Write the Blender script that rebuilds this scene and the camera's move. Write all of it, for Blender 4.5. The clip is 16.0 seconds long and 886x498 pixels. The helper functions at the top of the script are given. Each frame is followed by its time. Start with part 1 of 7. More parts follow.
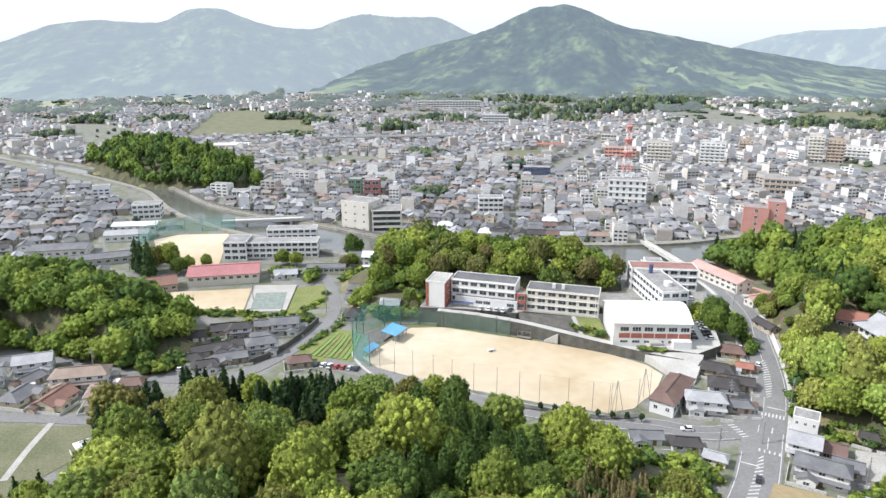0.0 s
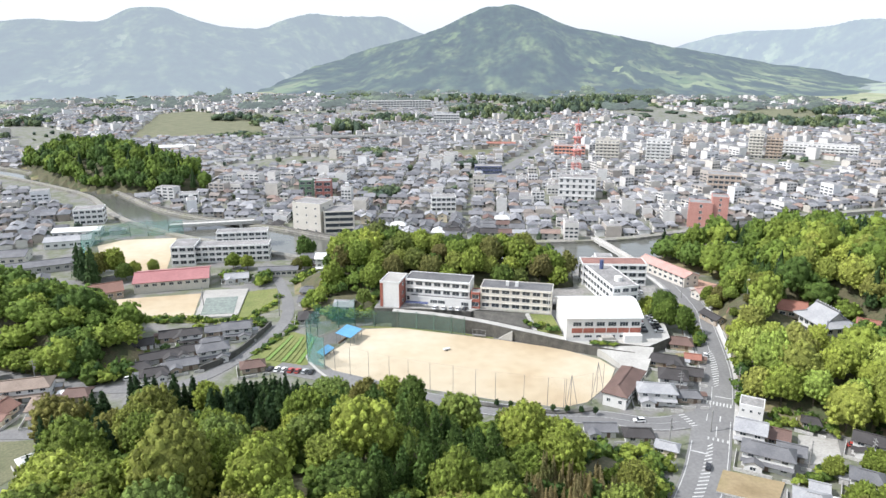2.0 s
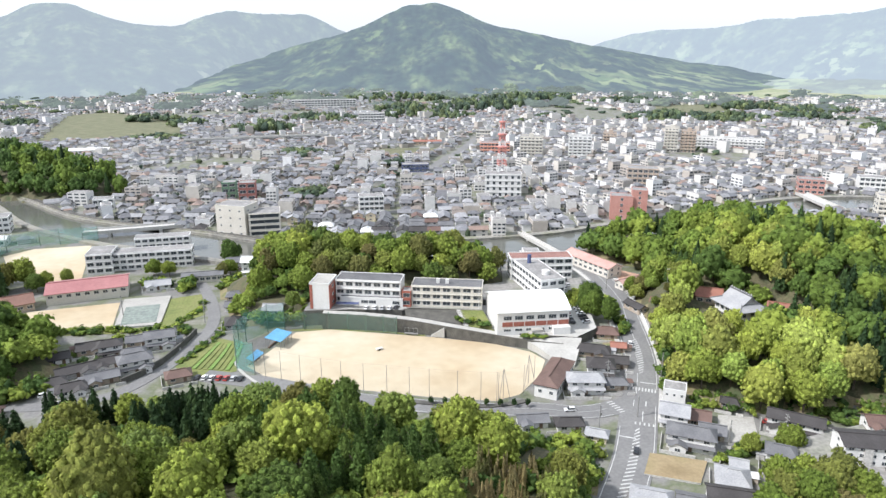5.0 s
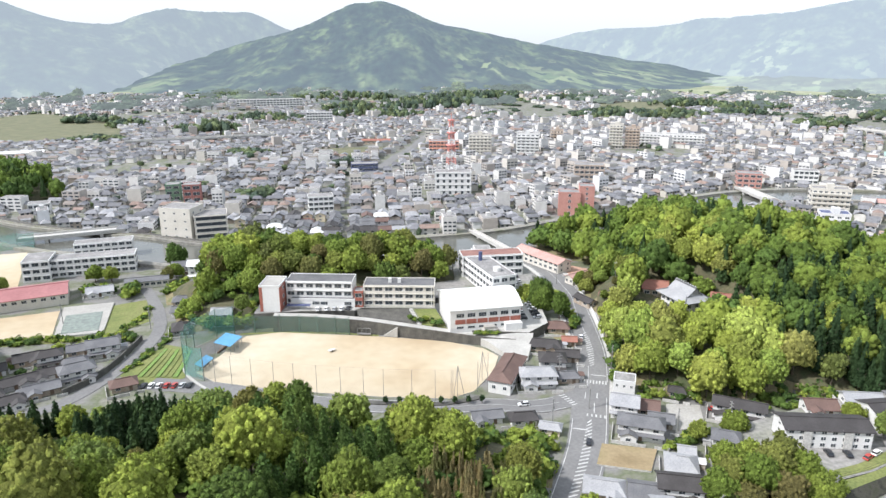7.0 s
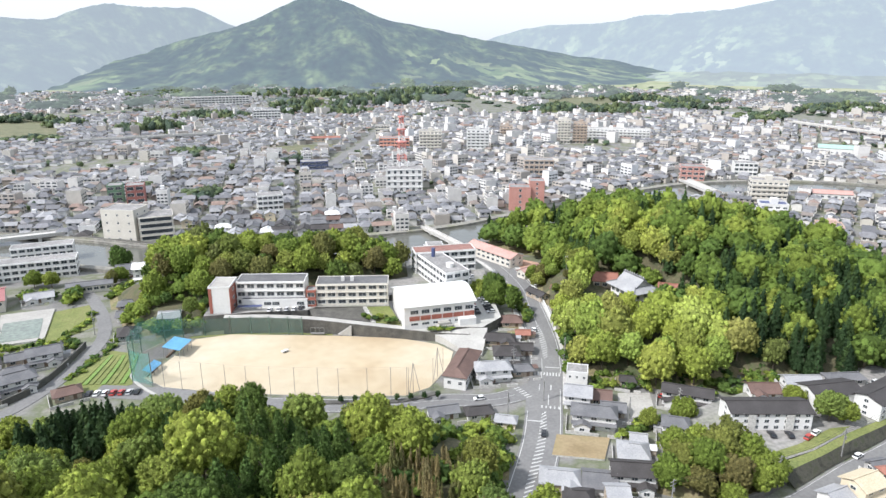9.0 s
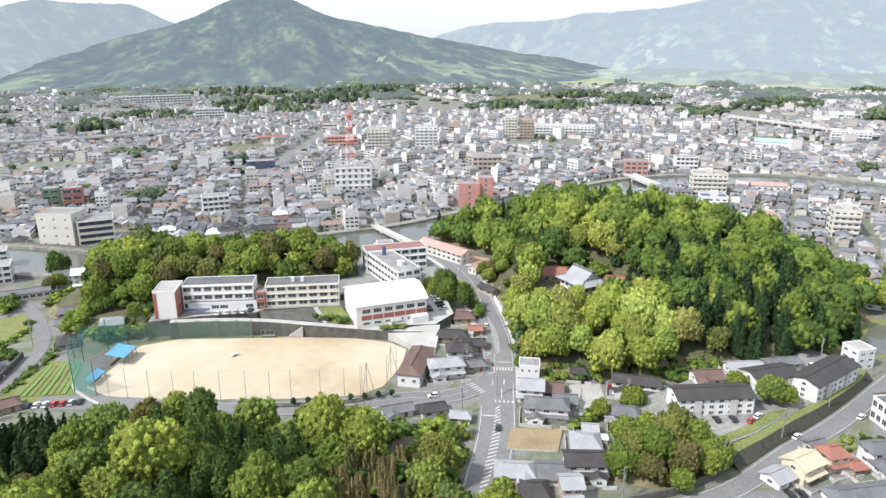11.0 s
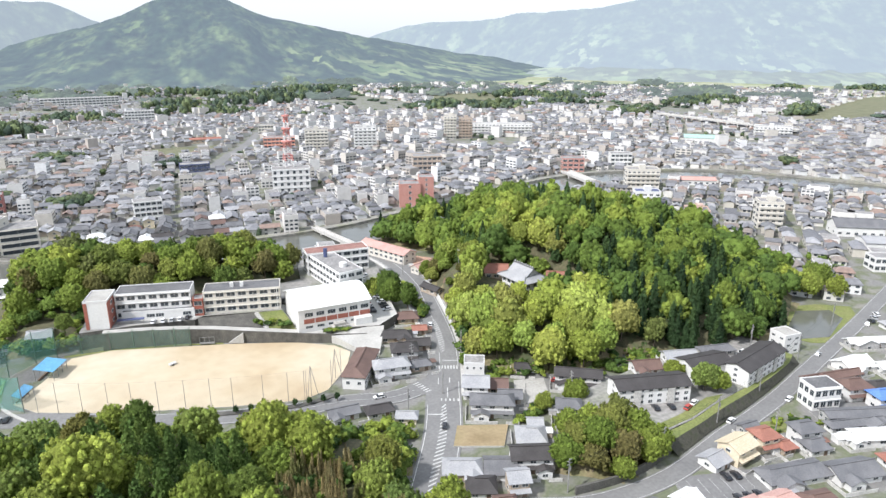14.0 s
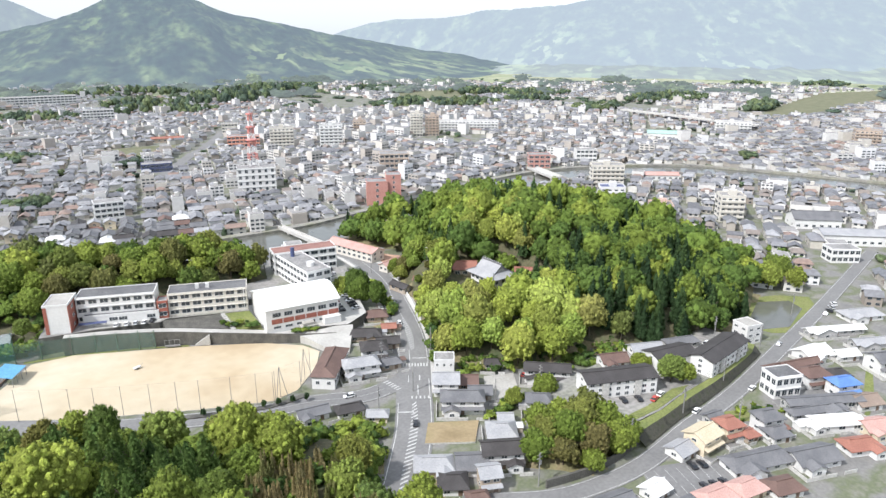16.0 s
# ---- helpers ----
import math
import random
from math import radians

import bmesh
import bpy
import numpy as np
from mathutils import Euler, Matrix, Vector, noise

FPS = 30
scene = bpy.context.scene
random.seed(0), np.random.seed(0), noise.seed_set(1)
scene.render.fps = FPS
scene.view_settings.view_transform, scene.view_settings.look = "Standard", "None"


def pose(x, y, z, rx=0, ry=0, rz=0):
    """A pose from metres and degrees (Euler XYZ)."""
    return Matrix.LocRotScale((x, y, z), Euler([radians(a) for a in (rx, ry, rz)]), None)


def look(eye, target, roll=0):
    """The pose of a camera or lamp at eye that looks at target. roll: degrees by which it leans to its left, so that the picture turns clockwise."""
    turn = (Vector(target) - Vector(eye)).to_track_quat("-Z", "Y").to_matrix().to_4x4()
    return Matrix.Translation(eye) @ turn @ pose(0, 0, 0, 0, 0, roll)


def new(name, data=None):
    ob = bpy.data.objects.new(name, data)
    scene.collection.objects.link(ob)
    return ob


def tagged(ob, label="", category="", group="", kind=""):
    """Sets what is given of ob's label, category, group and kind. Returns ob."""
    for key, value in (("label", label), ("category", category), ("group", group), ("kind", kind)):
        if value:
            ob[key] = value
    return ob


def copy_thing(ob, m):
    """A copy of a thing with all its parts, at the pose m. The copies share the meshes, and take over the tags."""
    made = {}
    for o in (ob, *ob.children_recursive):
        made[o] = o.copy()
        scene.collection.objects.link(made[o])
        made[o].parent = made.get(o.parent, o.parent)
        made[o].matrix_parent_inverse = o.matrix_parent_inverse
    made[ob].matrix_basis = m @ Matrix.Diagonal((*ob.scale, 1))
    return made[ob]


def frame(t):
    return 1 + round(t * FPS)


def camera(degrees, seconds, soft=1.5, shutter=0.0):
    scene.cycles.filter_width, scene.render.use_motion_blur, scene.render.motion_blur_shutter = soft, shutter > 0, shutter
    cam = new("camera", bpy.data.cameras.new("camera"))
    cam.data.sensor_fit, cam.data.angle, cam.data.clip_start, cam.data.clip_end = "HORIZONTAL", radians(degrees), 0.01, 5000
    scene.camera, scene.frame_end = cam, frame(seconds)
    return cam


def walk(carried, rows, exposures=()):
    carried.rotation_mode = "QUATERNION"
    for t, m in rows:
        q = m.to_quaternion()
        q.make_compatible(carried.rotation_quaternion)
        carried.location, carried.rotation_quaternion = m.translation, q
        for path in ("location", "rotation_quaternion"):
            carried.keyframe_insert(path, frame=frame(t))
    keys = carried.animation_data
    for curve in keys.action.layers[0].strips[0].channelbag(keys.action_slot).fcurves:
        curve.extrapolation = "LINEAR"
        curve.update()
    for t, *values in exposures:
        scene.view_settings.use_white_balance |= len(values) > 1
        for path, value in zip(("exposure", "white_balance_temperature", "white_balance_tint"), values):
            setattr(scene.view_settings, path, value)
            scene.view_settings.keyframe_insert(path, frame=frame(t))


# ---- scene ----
# ---------------------------------------------------------------- camera
cam = camera(66.24, 16.0, 1.45)
UNIT = 1.3      # metres to one unit of the plan below
PATH = [
    (0.0, 0.0, -16.48), (1.0, -2.0, -16.49), (2.0, -4.08, -16.5), (3.0, -6.15, -16.52), (4.0, -8.17, -16.57),
    (5.2, -10.7, -16.65), (6.5, -13.49, -16.73), (7.5, -15.6, -16.79), (8.5, -17.67, -16.96), (9.0, -18.72, -17.04),
    (10.2, -21.33, -17.18), (11.5, -24.17, -17.25), (12.0, -25.27, -17.22), (12.5, -26.1, -17.19), (13.0, -26.78, -17.2),
    (14.0, -28.17, -17.27), (15.0, -29.57, -17.38), (16.0, -30.97, -17.49),
]
walk(cam, [(t, pose(0, 0, 100 * UNIT, 90 + pitch, 0, yaw)) for t, yaw, pitch in PATH])

# ---------------------------------------------------------------- light
SUN_AZ, SUN_EL = -99.0, 47.0      # degrees from straight ahead (positive to the right), and above the horizon
scene.view_settings.exposure = 0.67
world = bpy.data.worlds.new("sky")
world.use_nodes = True
scene.world = world
wn = world.node_tree.nodes
sky = wn.new("ShaderNodeTexSky")
sky.sky_type, sky.sun_disc = "NISHITA", False
sky.sun_elevation, sky.sun_rotation = radians(SUN_EL), radians(SUN_AZ)
sky.air_density, sky.dust_density, sky.ozone_density = 1.0, 2.0, 1.0
veil = wn.new("ShaderNodeMix")          # thin bright cloud over the whole sky
veil.data_type = "RGBA"
veil.inputs[0].default_value = 0.62
veil.inputs[7].default_value = (7.8, 8.4, 9.35, 1)
world.node_tree.links.new(sky.outputs[0], veil.inputs[6])
world.node_tree.links.new(veil.outputs[2], wn["Background"].inputs[0])
wn["Background"].inputs[1].default_value = 0.105
sun = new("sun", bpy.data.lights.new("sun", "SUN"))
sun.data.energy, sun.data.angle, sun.data.color = 3.2, radians(3.0), (1.0, 0.985, 0.995)
saz, sel = radians(SUN_AZ), radians(SUN_EL)
sun.matrix_world = look((0, 0, 300), Vector((0, 0, 300)) - Vector((math.sin(saz) * math.cos(sel), math.cos(saz) * math.cos(sel), math.sin(sel))))


# ---------------------------------------------------------------- materials
def rgb(*c):
    return (*c, 1.0) if len(c) == 3 else (c[0], c[0], c[0], 1.0)


def material(name, colors, rough=0.8, scale=1.0, pick="noise", detail=0.25, bump=0.0, metal=0.0, fine=8.0):
    """Colours spread by noise, by object, or by loose piece, with a finer grain over them."""
    m = bpy.data.materials.new(name)
    m.use_nodes = True
    nt, n = m.node_tree, m.node_tree.nodes
    bsdf = n["Principled BSDF"]
    bsdf.inputs["Roughness"].default_value, bsdf.inputs["Metallic"].default_value = rough, metal
    co = n.new("ShaderNodeTexCoord")
    ramp = n.new("ShaderNodeValToRGB")
    el = ramp.color_ramp.elements
    while len(el) < len(colors):
        el.new(0.5)
    for i, c in enumerate(colors):
        if pick == "noise":
            el[i].position = 0.3 + 0.4 * i / max(1, len(colors) - 1)
        else:
            el[i].position = i / len(colors)
        el[i].color = rgb(*c)
    if pick == "noise":
        src = n.new("ShaderNodeTexNoise")
        src.inputs["Scale"].default_value, src.inputs["Detail"].default_value = scale, 4
        nt.links.new(co.outputs["Object"], src.inputs["Vector"])
        nt.links.new(src.outputs["Fac"], ramp.inputs[0])
    elif pick == "object":
        ramp.color_ramp.interpolation = "CONSTANT"
        src = n.new("ShaderNodeObjectInfo")
        nt.links.new(src.outputs["Random"], ramp.inputs[0])
    else:
        ramp.color_ramp.interpolation = "CONSTANT"
        src = n.new("ShaderNodeNewGeometry")
        nt.links.new(src.outputs["Random Per Island"], ramp.inputs[0])
    grain = n.new("ShaderNodeTexNoise")
    grain.inputs["Scale"].default_value, grain.inputs["Detail"].default_value = scale * fine if pick == "noise" else scale, 5
    nt.links.new(co.outputs["Object"], grain.inputs["Vector"])
    span = n.new("ShaderNodeMapRange")
    span.inputs["From Min"].default_value, span.inputs["From Max"].default_value = 0.3, 0.7
    span.inputs["To Min"].default_value, span.inputs["To Max"].default_value = 1 - detail, 1 + detail
    nt.links.new(grain.outputs["Fac"], span.inputs["Value"])
    mul = n.new("ShaderNodeVectorMath")
    mul.operation = "SCALE"
    nt.links.new(ramp.outputs[0], mul.inputs[0])
    nt.links.new(span.outputs[0], mul.inputs["Scale"])
    nt.links.new(mul.outputs[0], bsdf.inputs["Base Color"])
    if bump:
        bp = n.new("ShaderNodeBump")
        bp.inputs["Strength"].default_value = bump
        nt.links.new(grain.outputs["Fac"], bp.inputs["Height"])
        nt.links.new(bp.outputs[0], bsdf.inputs["Normal"])
    return m


def leaf_material(name, colors, joined):
    """Foliage: a tint for each tree, small changes from clump to clump, a little light through the leaves."""
    m = bpy.data.materials.new(name)
    m.use_nodes = True
    nt, n = m.node_tree, m.node_tree.nodes
    bsdf = n["Principled BSDF"]
    bsdf.inputs["Roughness"].default_value = 0.6
    bsdf.inputs["Specular IOR Level"].default_value = 0.08
    if joined:
        src = n.new("ShaderNodeAttribute")
        src.attribute_name = "tint"
        out = src.outputs["Fac"]
    else:
        out = n.new("ShaderNodeObjectInfo").outputs["Random"]
    ramp = n.new("ShaderNodeValToRGB")
    el = ramp.color_ramp.elements
    while len(el) < len(colors):
        el.new(0.5)
    for i, c in enumerate(colors):
        el[i].position, el[i].color = i / (len(colors) - 1), rgb(*c)
    nt.links.new(out, ramp.inputs[0])
    co = n.new("ShaderNodeTexCoord")
    clump = n.new("ShaderNodeTexNoise")
    clump.inputs["Scale"].default_value, clump.inputs["Detail"].default_value = 2.2, 6
    nt.links.new(co.outputs["Object"], clump.inputs["Vector"])
    geo = n.new("ShaderNodeNewGeometry")
    add = n.new("ShaderNodeMath")
    add.operation = "ADD"
    nt.links.new(clump.outputs["Fac"], add.inputs[0])
    some = n.new("ShaderNodeMath")
    some.operation = "MULTIPLY_ADD"
    some.inputs[1].default_value, some.inputs[2].default_value = 0.6, 0.2
    nt.links.new(geo.outputs["Random Per Island"], some.inputs[0])
    nt.links.new(some.outputs[0], add.inputs[1])
    spray = n.new("ShaderNodeTexNoise")
    spray.inputs["Scale"].default_value, spray.inputs["Detail"].default_value = 3.2, 4
    nt.links.new(co.outputs["Object"], spray.inputs["Vector"])
    bump = n.new("ShaderNodeBump")
    bump.inputs["Strength"].default_value, bump.inputs["Distance"].default_value = 0.9, 0.5
    nt.links.new(spray.outputs["Fac"], bump.inputs["Height"])
    nt.links.new(bump.outputs[0], bsdf.inputs["Normal"])
    span = n.new("ShaderNodeMapRange")
    span.inputs["From Min"].default_value, span.inputs["From Max"].default_value = 0.5, 1.5
    span.inputs["To Min"].default_value, span.inputs["To Max"].default_value = 0.3, 1.62
    nt.links.new(add.outputs[0], span.inputs["Value"])
    mul = n.new("ShaderNodeVectorMath")
    mul.operation = "SCALE"
    nt.links.new(ramp.outputs[0], mul.inputs[0])
    nt.links.new(span.outputs[0], mul.inputs["Scale"])
    nt.links.new(mul.outputs[0], bsdf.inputs["Base Color"])
    fine = n.new("ShaderNodeTexNoise")
    fine.inputs["Scale"].default_value, fine.inputs["Detail"].default_value = 2.8, 5
    nt.links.new(co.outputs["Object"], fine.inputs["Vector"])
    bp = n.new("ShaderNodeBump")
    bp.inputs["Strength"].default_value, bp.inputs["Distance"].default_value = 1.0, 0.9
    nt.links.new(fine.outputs["Fac"], bp.inputs["Height"])
    nt.links.new(bp.outputs[0], bsdf.inputs["Normal"])
    thin = n.new("ShaderNodeBsdfTranslucent")
    nt.links.new(mul.outputs[0], thin.inputs["Color"])
    mix = n.new("ShaderNodeMixShader")
    mix.inputs[0].default_value = 0.2
    nt.links.new(bsdf.outputs[0], mix.inputs[1])
    nt.links.new(thin.outputs[0], mix.inputs[2])
    nt.links.new(mix.outputs[0], n["Material Output"].inputs["Surface"])
    return m


BROAD = [(0.057, 0.103, 0.034), (0.097, 0.159, 0.041), (0.164, 0.234, 0.047), (0.274, 0.338, 0.066), (0.395, 0.454, 0.088), (0.5, 0.542, 0.115)]
CEDAR = [(0.03, 0.056, 0.026), (0.048, 0.086, 0.034), (0.066, 0.11, 0.038)]
M_LEAF = leaf_material("broad_leaves", [BROAD[1], BROAD[3], (0.21, 0.2, 0.06), BROAD[3], BROAD[2], BROAD[4], (0.15, 0.23, 0.07), BROAD[4], BROAD[1], BROAD[3]], False)
M_OAK = leaf_material("oak_leaves", [BROAD[1], BROAD[2], BROAD[0], BROAD[1]], False)
M_BRIGHT = leaf_material("camphor_leaves", [BROAD[4], BROAD[3], (0.33, 0.32, 0.1), BROAD[4], (0.41, 0.49, 0.12), BROAD[3], (0.3, 0.4, 0.09)], False)
M_GROVE = leaf_material("grove_leaves", [BROAD[3], BROAD[2], (0.19, 0.17, 0.065), BROAD[3], BROAD[2], BROAD[3]], False)
M_MIDDLE = leaf_material("hill_leaves", [BROAD[1], BROAD[2], BROAD[1], BROAD[3], BROAD[2], (0.17, 0.19, 0.065), BROAD[2], BROAD[3], BROAD[4]], False)
M_CEDAR = leaf_material("cedar_needles", CEDAR, False)
M_CYPRESS = leaf_material("cypress_leaves", [(0.075, 0.135, 0.042), (0.112, 0.185, 0.05), (0.16, 0.235, 0.058)], False)
M_BAMBOO = leaf_material("bamboo_leaves", [(0.3, 0.24, 0.11), (0.38, 0.32, 0.16), (0.22, 0.23, 0.085)], False)
M_WOODS = leaf_material("woodland_leaves", BROAD + CEDAR, True)
# leaf colours paled and blued to imitate haze over the distance
M_FARWOODS = leaf_material("hazed_far_leaves", [(0.09, 0.13, 0.085), (0.125, 0.17, 0.09), (0.18, 0.22, 0.105), (0.085, 0.12, 0.085), (0.08, 0.115, 0.085)], True)
M_BARK = material("bark", [(0.09, 0.07, 0.05), (0.16, 0.13, 0.1)], 0.9, 1.5)
M_GROUND = material("town_ground", [(0.160, 0.158, 0.152), (0.200, 0.194, 0.182), (0.124, 0.140, 0.080), (0.232, 0.220, 0.196)], 0.9, 0.09, fine=12, detail=0.15)
M_FIELDS = material("valley_fields", [(0.13, 0.17, 0.085), (0.24, 0.27, 0.16), (0.3, 0.31, 0.21), (0.2, 0.22, 0.15)], 0.95, 0.006, fine=8)
M_FOREST = material("forest_floor", [(0.05, 0.06, 0.028), (0.1, 0.09, 0.05), (0.055, 0.08, 0.03)], 0.95, 0.2)
M_BANKSIDE = material("dry_grass_bank", [(0.15, 0.14, 0.065), (0.21, 0.175, 0.1), (0.12, 0.15, 0.05)], 0.95, 0.12, fine=12)
M_ASPHALT = material("asphalt", [(0.16, 0.158, 0.156), (0.2, 0.198, 0.192)], 0.85, 0.07, fine=16, detail=0.13)
M_PAINT = material("road_paint", [(0.55, 0.55, 0.53), (0.36, 0.36, 0.35)], 0.7, 0.5)
M_SAND = material("pale_sand", [(0.37, 0.275, 0.165), (0.45, 0.365, 0.245), (0.51, 0.44, 0.325), (0.57, 0.515, 0.42)], 0.95, 0.017, fine=16, detail=0.05)
M_CONCRETE = material("concrete", [(0.42, 0.41, 0.39), (0.5, 0.49, 0.46)], 0.85, 0.25)
M_RETAIN = material("stone_retaining", [(0.065, 0.063, 0.057), (0.12, 0.115, 0.10)], 0.9, 0.4)
M_GRASS = material("grass", [(0.105, 0.115, 0.059), (0.140, 0.143, 0.081), (0.175, 0.164, 0.098)], 0.95, 0.08, fine=20)
M_WATER = material("river_water", [(0.10, 0.105, 0.09), (0.13, 0.13, 0.115)], 0.12, 0.03, detail=0.05, bump=0.02)
M_WHITE = material("white_render", [(0.6, 0.595, 0.575), (0.68, 0.675, 0.66)], 0.7, 0.15, fine=10, detail=0.06)
M_BRICKRED = material("red_brick_panel", [(0.27, 0.09, 0.065), (0.33, 0.12, 0.085)], 0.8, 0.6)
M_GLASS = material("window_glass", [(0.035, 0.045, 0.055), (0.07, 0.08, 0.09)], 0.12, 0.2)
M_FLATROOF = material("roof_membrane", [(0.2, 0.195, 0.19), (0.3, 0.29, 0.28)], 0.9, 0.15)
M_WALLS = material("house_walls", [(0.572, 0.557, 0.523), (0.473, 0.449, 0.394), (0.631, 0.631, 0.621), (0.375, 0.345, 0.305), (0.512, 0.498, 0.463), (0.591, 0.572, 0.532), (0.276, 0.241, 0.207)], 0.8, 0.5, "island", 0.08)
M_ROOFS = material("house_roofs", [(0.143, 0.148, 0.159), (0.194, 0.194, 0.205), (0.113, 0.115, 0.123), (0.256, 0.256, 0.262), (0.175, 0.176, 0.184), (0.205, 0.175, 0.154), (0.307, 0.307, 0.318), (0.134, 0.135, 0.143), (0.236, 0.169, 0.139), (0.205, 0.205, 0.216), (0.164, 0.166, 0.175), (0.134, 0.134, 0.143), (0.246, 0.246, 0.251)], 0.55, 0.6, "island", 0.2)
M_FLATS = material("block_walls", [(0.607, 0.597, 0.578), (0.520, 0.491, 0.443), (0.655, 0.655, 0.655), (0.404, 0.366, 0.328), (0.559, 0.549, 0.530), (0.597, 0.578, 0.549)], 0.8, 0.4, "island", 0.08)


M_YARD = material("school_asphalt", [(0.19, 0.187, 0.175), (0.26, 0.25, 0.235), (0.2, 0.21, 0.16)], 0.9, 0.06, fine=15)
M_PALE = material("pale_concrete", [(0.31, 0.30, 0.275), (0.40, 0.385, 0.355)], 0.85, 0.15, fine=10, detail=0.15)
M_APRON = material("bright_concrete", [(0.36, 0.35, 0.325), (0.45, 0.44, 0.41)], 0.85, 0.15, fine=10, detail=0.1)
M_GREEN = material("fresh_grass", [(0.12, 0.15, 0.045), (0.17, 0.19, 0.06), (0.2, 0.2, 0.08)], 0.95, 0.12, fine=12)
M_SOIL = material("dry_soil", [(0.22, 0.165, 0.09), (0.29, 0.225, 0.13), (0.25, 0.205, 0.105)], 0.95, 0.09, fine=14, detail=0.1)
M_CLAY = material("red_earth", [(0.42, 0.25, 0.18), (0.5, 0.32, 0.24)], 0.95, 0.1)
M_MOSSY = material("mossy_stone", [(0.03, 0.032, 0.022), (0.062, 0.06, 0.046), (0.04, 0.048, 0.022)], 0.95, 0.5)
M_BED = material("fresh_crop_green", [(0.1, 0.17, 0.04), (0.17, 0.27, 0.06), (0.13, 0.15, 0.07)], 0.9, 1.2)
M_POOL = material("still_pool", [(0.16, 0.19, 0.16), (0.2, 0.23, 0.19)], 0.2, 0.1)
M_FRAME = material("window_frame", [(0.6, 0.6, 0.58), (0.68, 0.68, 0.66)], 0.5, 0.8)
M_DOOR = material("door_wood", [(0.12, 0.08, 0.055), (0.2, 0.14, 0.1)], 0.6, 1.0)
M_NAVY = material("navy_metal", [(0.05, 0.07, 0.16), (0.08, 0.1, 0.2)], 0.5, 0.4)
M_CREAMY = material("cream_concrete", [(0.53, 0.5, 0.44), (0.61, 0.58, 0.52)], 0.75, 0.15, fine=10, detail=0.08)
M_ROOFWHITE = material("white_metal_roof", [(0.78, 0.78, 0.76), (0.84, 0.84, 0.83)], 0.45, 0.1, fine=10, detail=0.04)
M_REDROOF = material("red_brown_roof", [(0.22, 0.11, 0.09), (0.28, 0.15, 0.12)], 0.7, 0.2)
M_REDMETAL = material("faded_red_metal", [(0.3, 0.12, 0.12), (0.37, 0.165, 0.16)], 0.55, 0.12, detail=0.1)
M_DARKROOF = material("dark_membrane", [(0.1, 0.1, 0.105), (0.15, 0.15, 0.15)], 0.8, 0.2)
M_TAN = material("tan_tile_wall", [(0.38, 0.3, 0.24), (0.46, 0.38, 0.31)], 0.7, 0.2)
M_PINKISH = material("pinkish_brick", [(0.48, 0.33, 0.27), (0.55, 0.4, 0.33)], 0.75, 0.2)
M_HOTEL = material("brick_red_tile", [(0.42, 0.2, 0.165), (0.48, 0.25, 0.21)], 0.7, 0.2, detail=0.12)
M_MAROON = material("dull_red_wall", [(0.26, 0.09, 0.08), (0.32, 0.13, 0.11)], 0.7, 0.2)
M_GREENWALL = material("dull_green_wall", [(0.1, 0.2, 0.12), (0.14, 0.25, 0.16)], 0.7, 0.2)
M_SALMON = material("salmon_wall", [(0.6, 0.28, 0.2), (0.66, 0.34, 0.26)], 0.7, 0.2)
M_VERDIGRIS = material("pale_green_roof", [(0.3, 0.45, 0.4), (0.36, 0.52, 0.46)], 0.6, 0.2)
M_MASTRED = material("mast_red_paint", [(0.55, 0.2, 0.17), (0.62, 0.27, 0.23)], 0.5, 0.5)
M_POLE = material("weathered_pole", [(0.2, 0.2, 0.19), (0.28, 0.27, 0.26)], 0.7, 0.5)
M_GREENPOLE = material("green_steel_pole", [(0.07, 0.12, 0.09), (0.1, 0.16, 0.12)], 0.6, 0.5)
M_SKYBLUE = material("light_blue_metal_roof", [(0.1, 0.3, 0.5), (0.14, 0.36, 0.56)], 0.5, 0.3)
M_TYRE = material("tyre_rubber", [(0.02, 0.02, 0.02), (0.035, 0.035, 0.035)], 0.85, 2.0)
M_CARGLASS = material("car_glass", [(0.02, 0.025, 0.03), (0.04, 0.045, 0.05)], 0.08, 0.5)
CAR_PAINT = {n: material("car_" + n, [a, b], 0.3, 0.5, detail=0.05) for n, a, b in (("white", (0.75, 0.75, 0.74), (0.8, 0.8, 0.8)), ("silver", (0.45, 0.46, 0.47), (0.52, 0.53, 0.54)), ("black", (0.02, 0.02, 0.025), (0.04, 0.04, 0.045)), ("red", (0.4, 0.05, 0.04), (0.45, 0.07, 0.06)), ("blue", (0.04, 0.1, 0.3), (0.06, 0.14, 0.36)))}


def net_material(name, colour, cover):
    """Knotted mesh too fine to see singly: part of the light passes."""
    m = material(name, [colour, tuple(c * 1.2 for c in colour)], 0.8, 1.0)
    nt, n = m.node_tree, m.node_tree.nodes
    clear = n.new("ShaderNodeBsdfTransparent")
    mix = n.new("ShaderNodeMixShader")
    mix.inputs[0].default_value = cover
    nt.links.new(clear.outputs[0], mix.inputs[1])
    nt.links.new(n["Principled BSDF"].outputs[0], mix.inputs[2])
    nt.links.new(mix.outputs[0], n["Material Output"].inputs["Surface"])
    return m


M_NET = net_material("green_net", (0.10, 0.31, 0.26), 0.42)
M_WALLNET = net_material("weathered_green_net", (0.13, 0.21, 0.17), 0.36)
M_FINENET = net_material("thin_net", (0.25, 0.28, 0.25), 0.05)


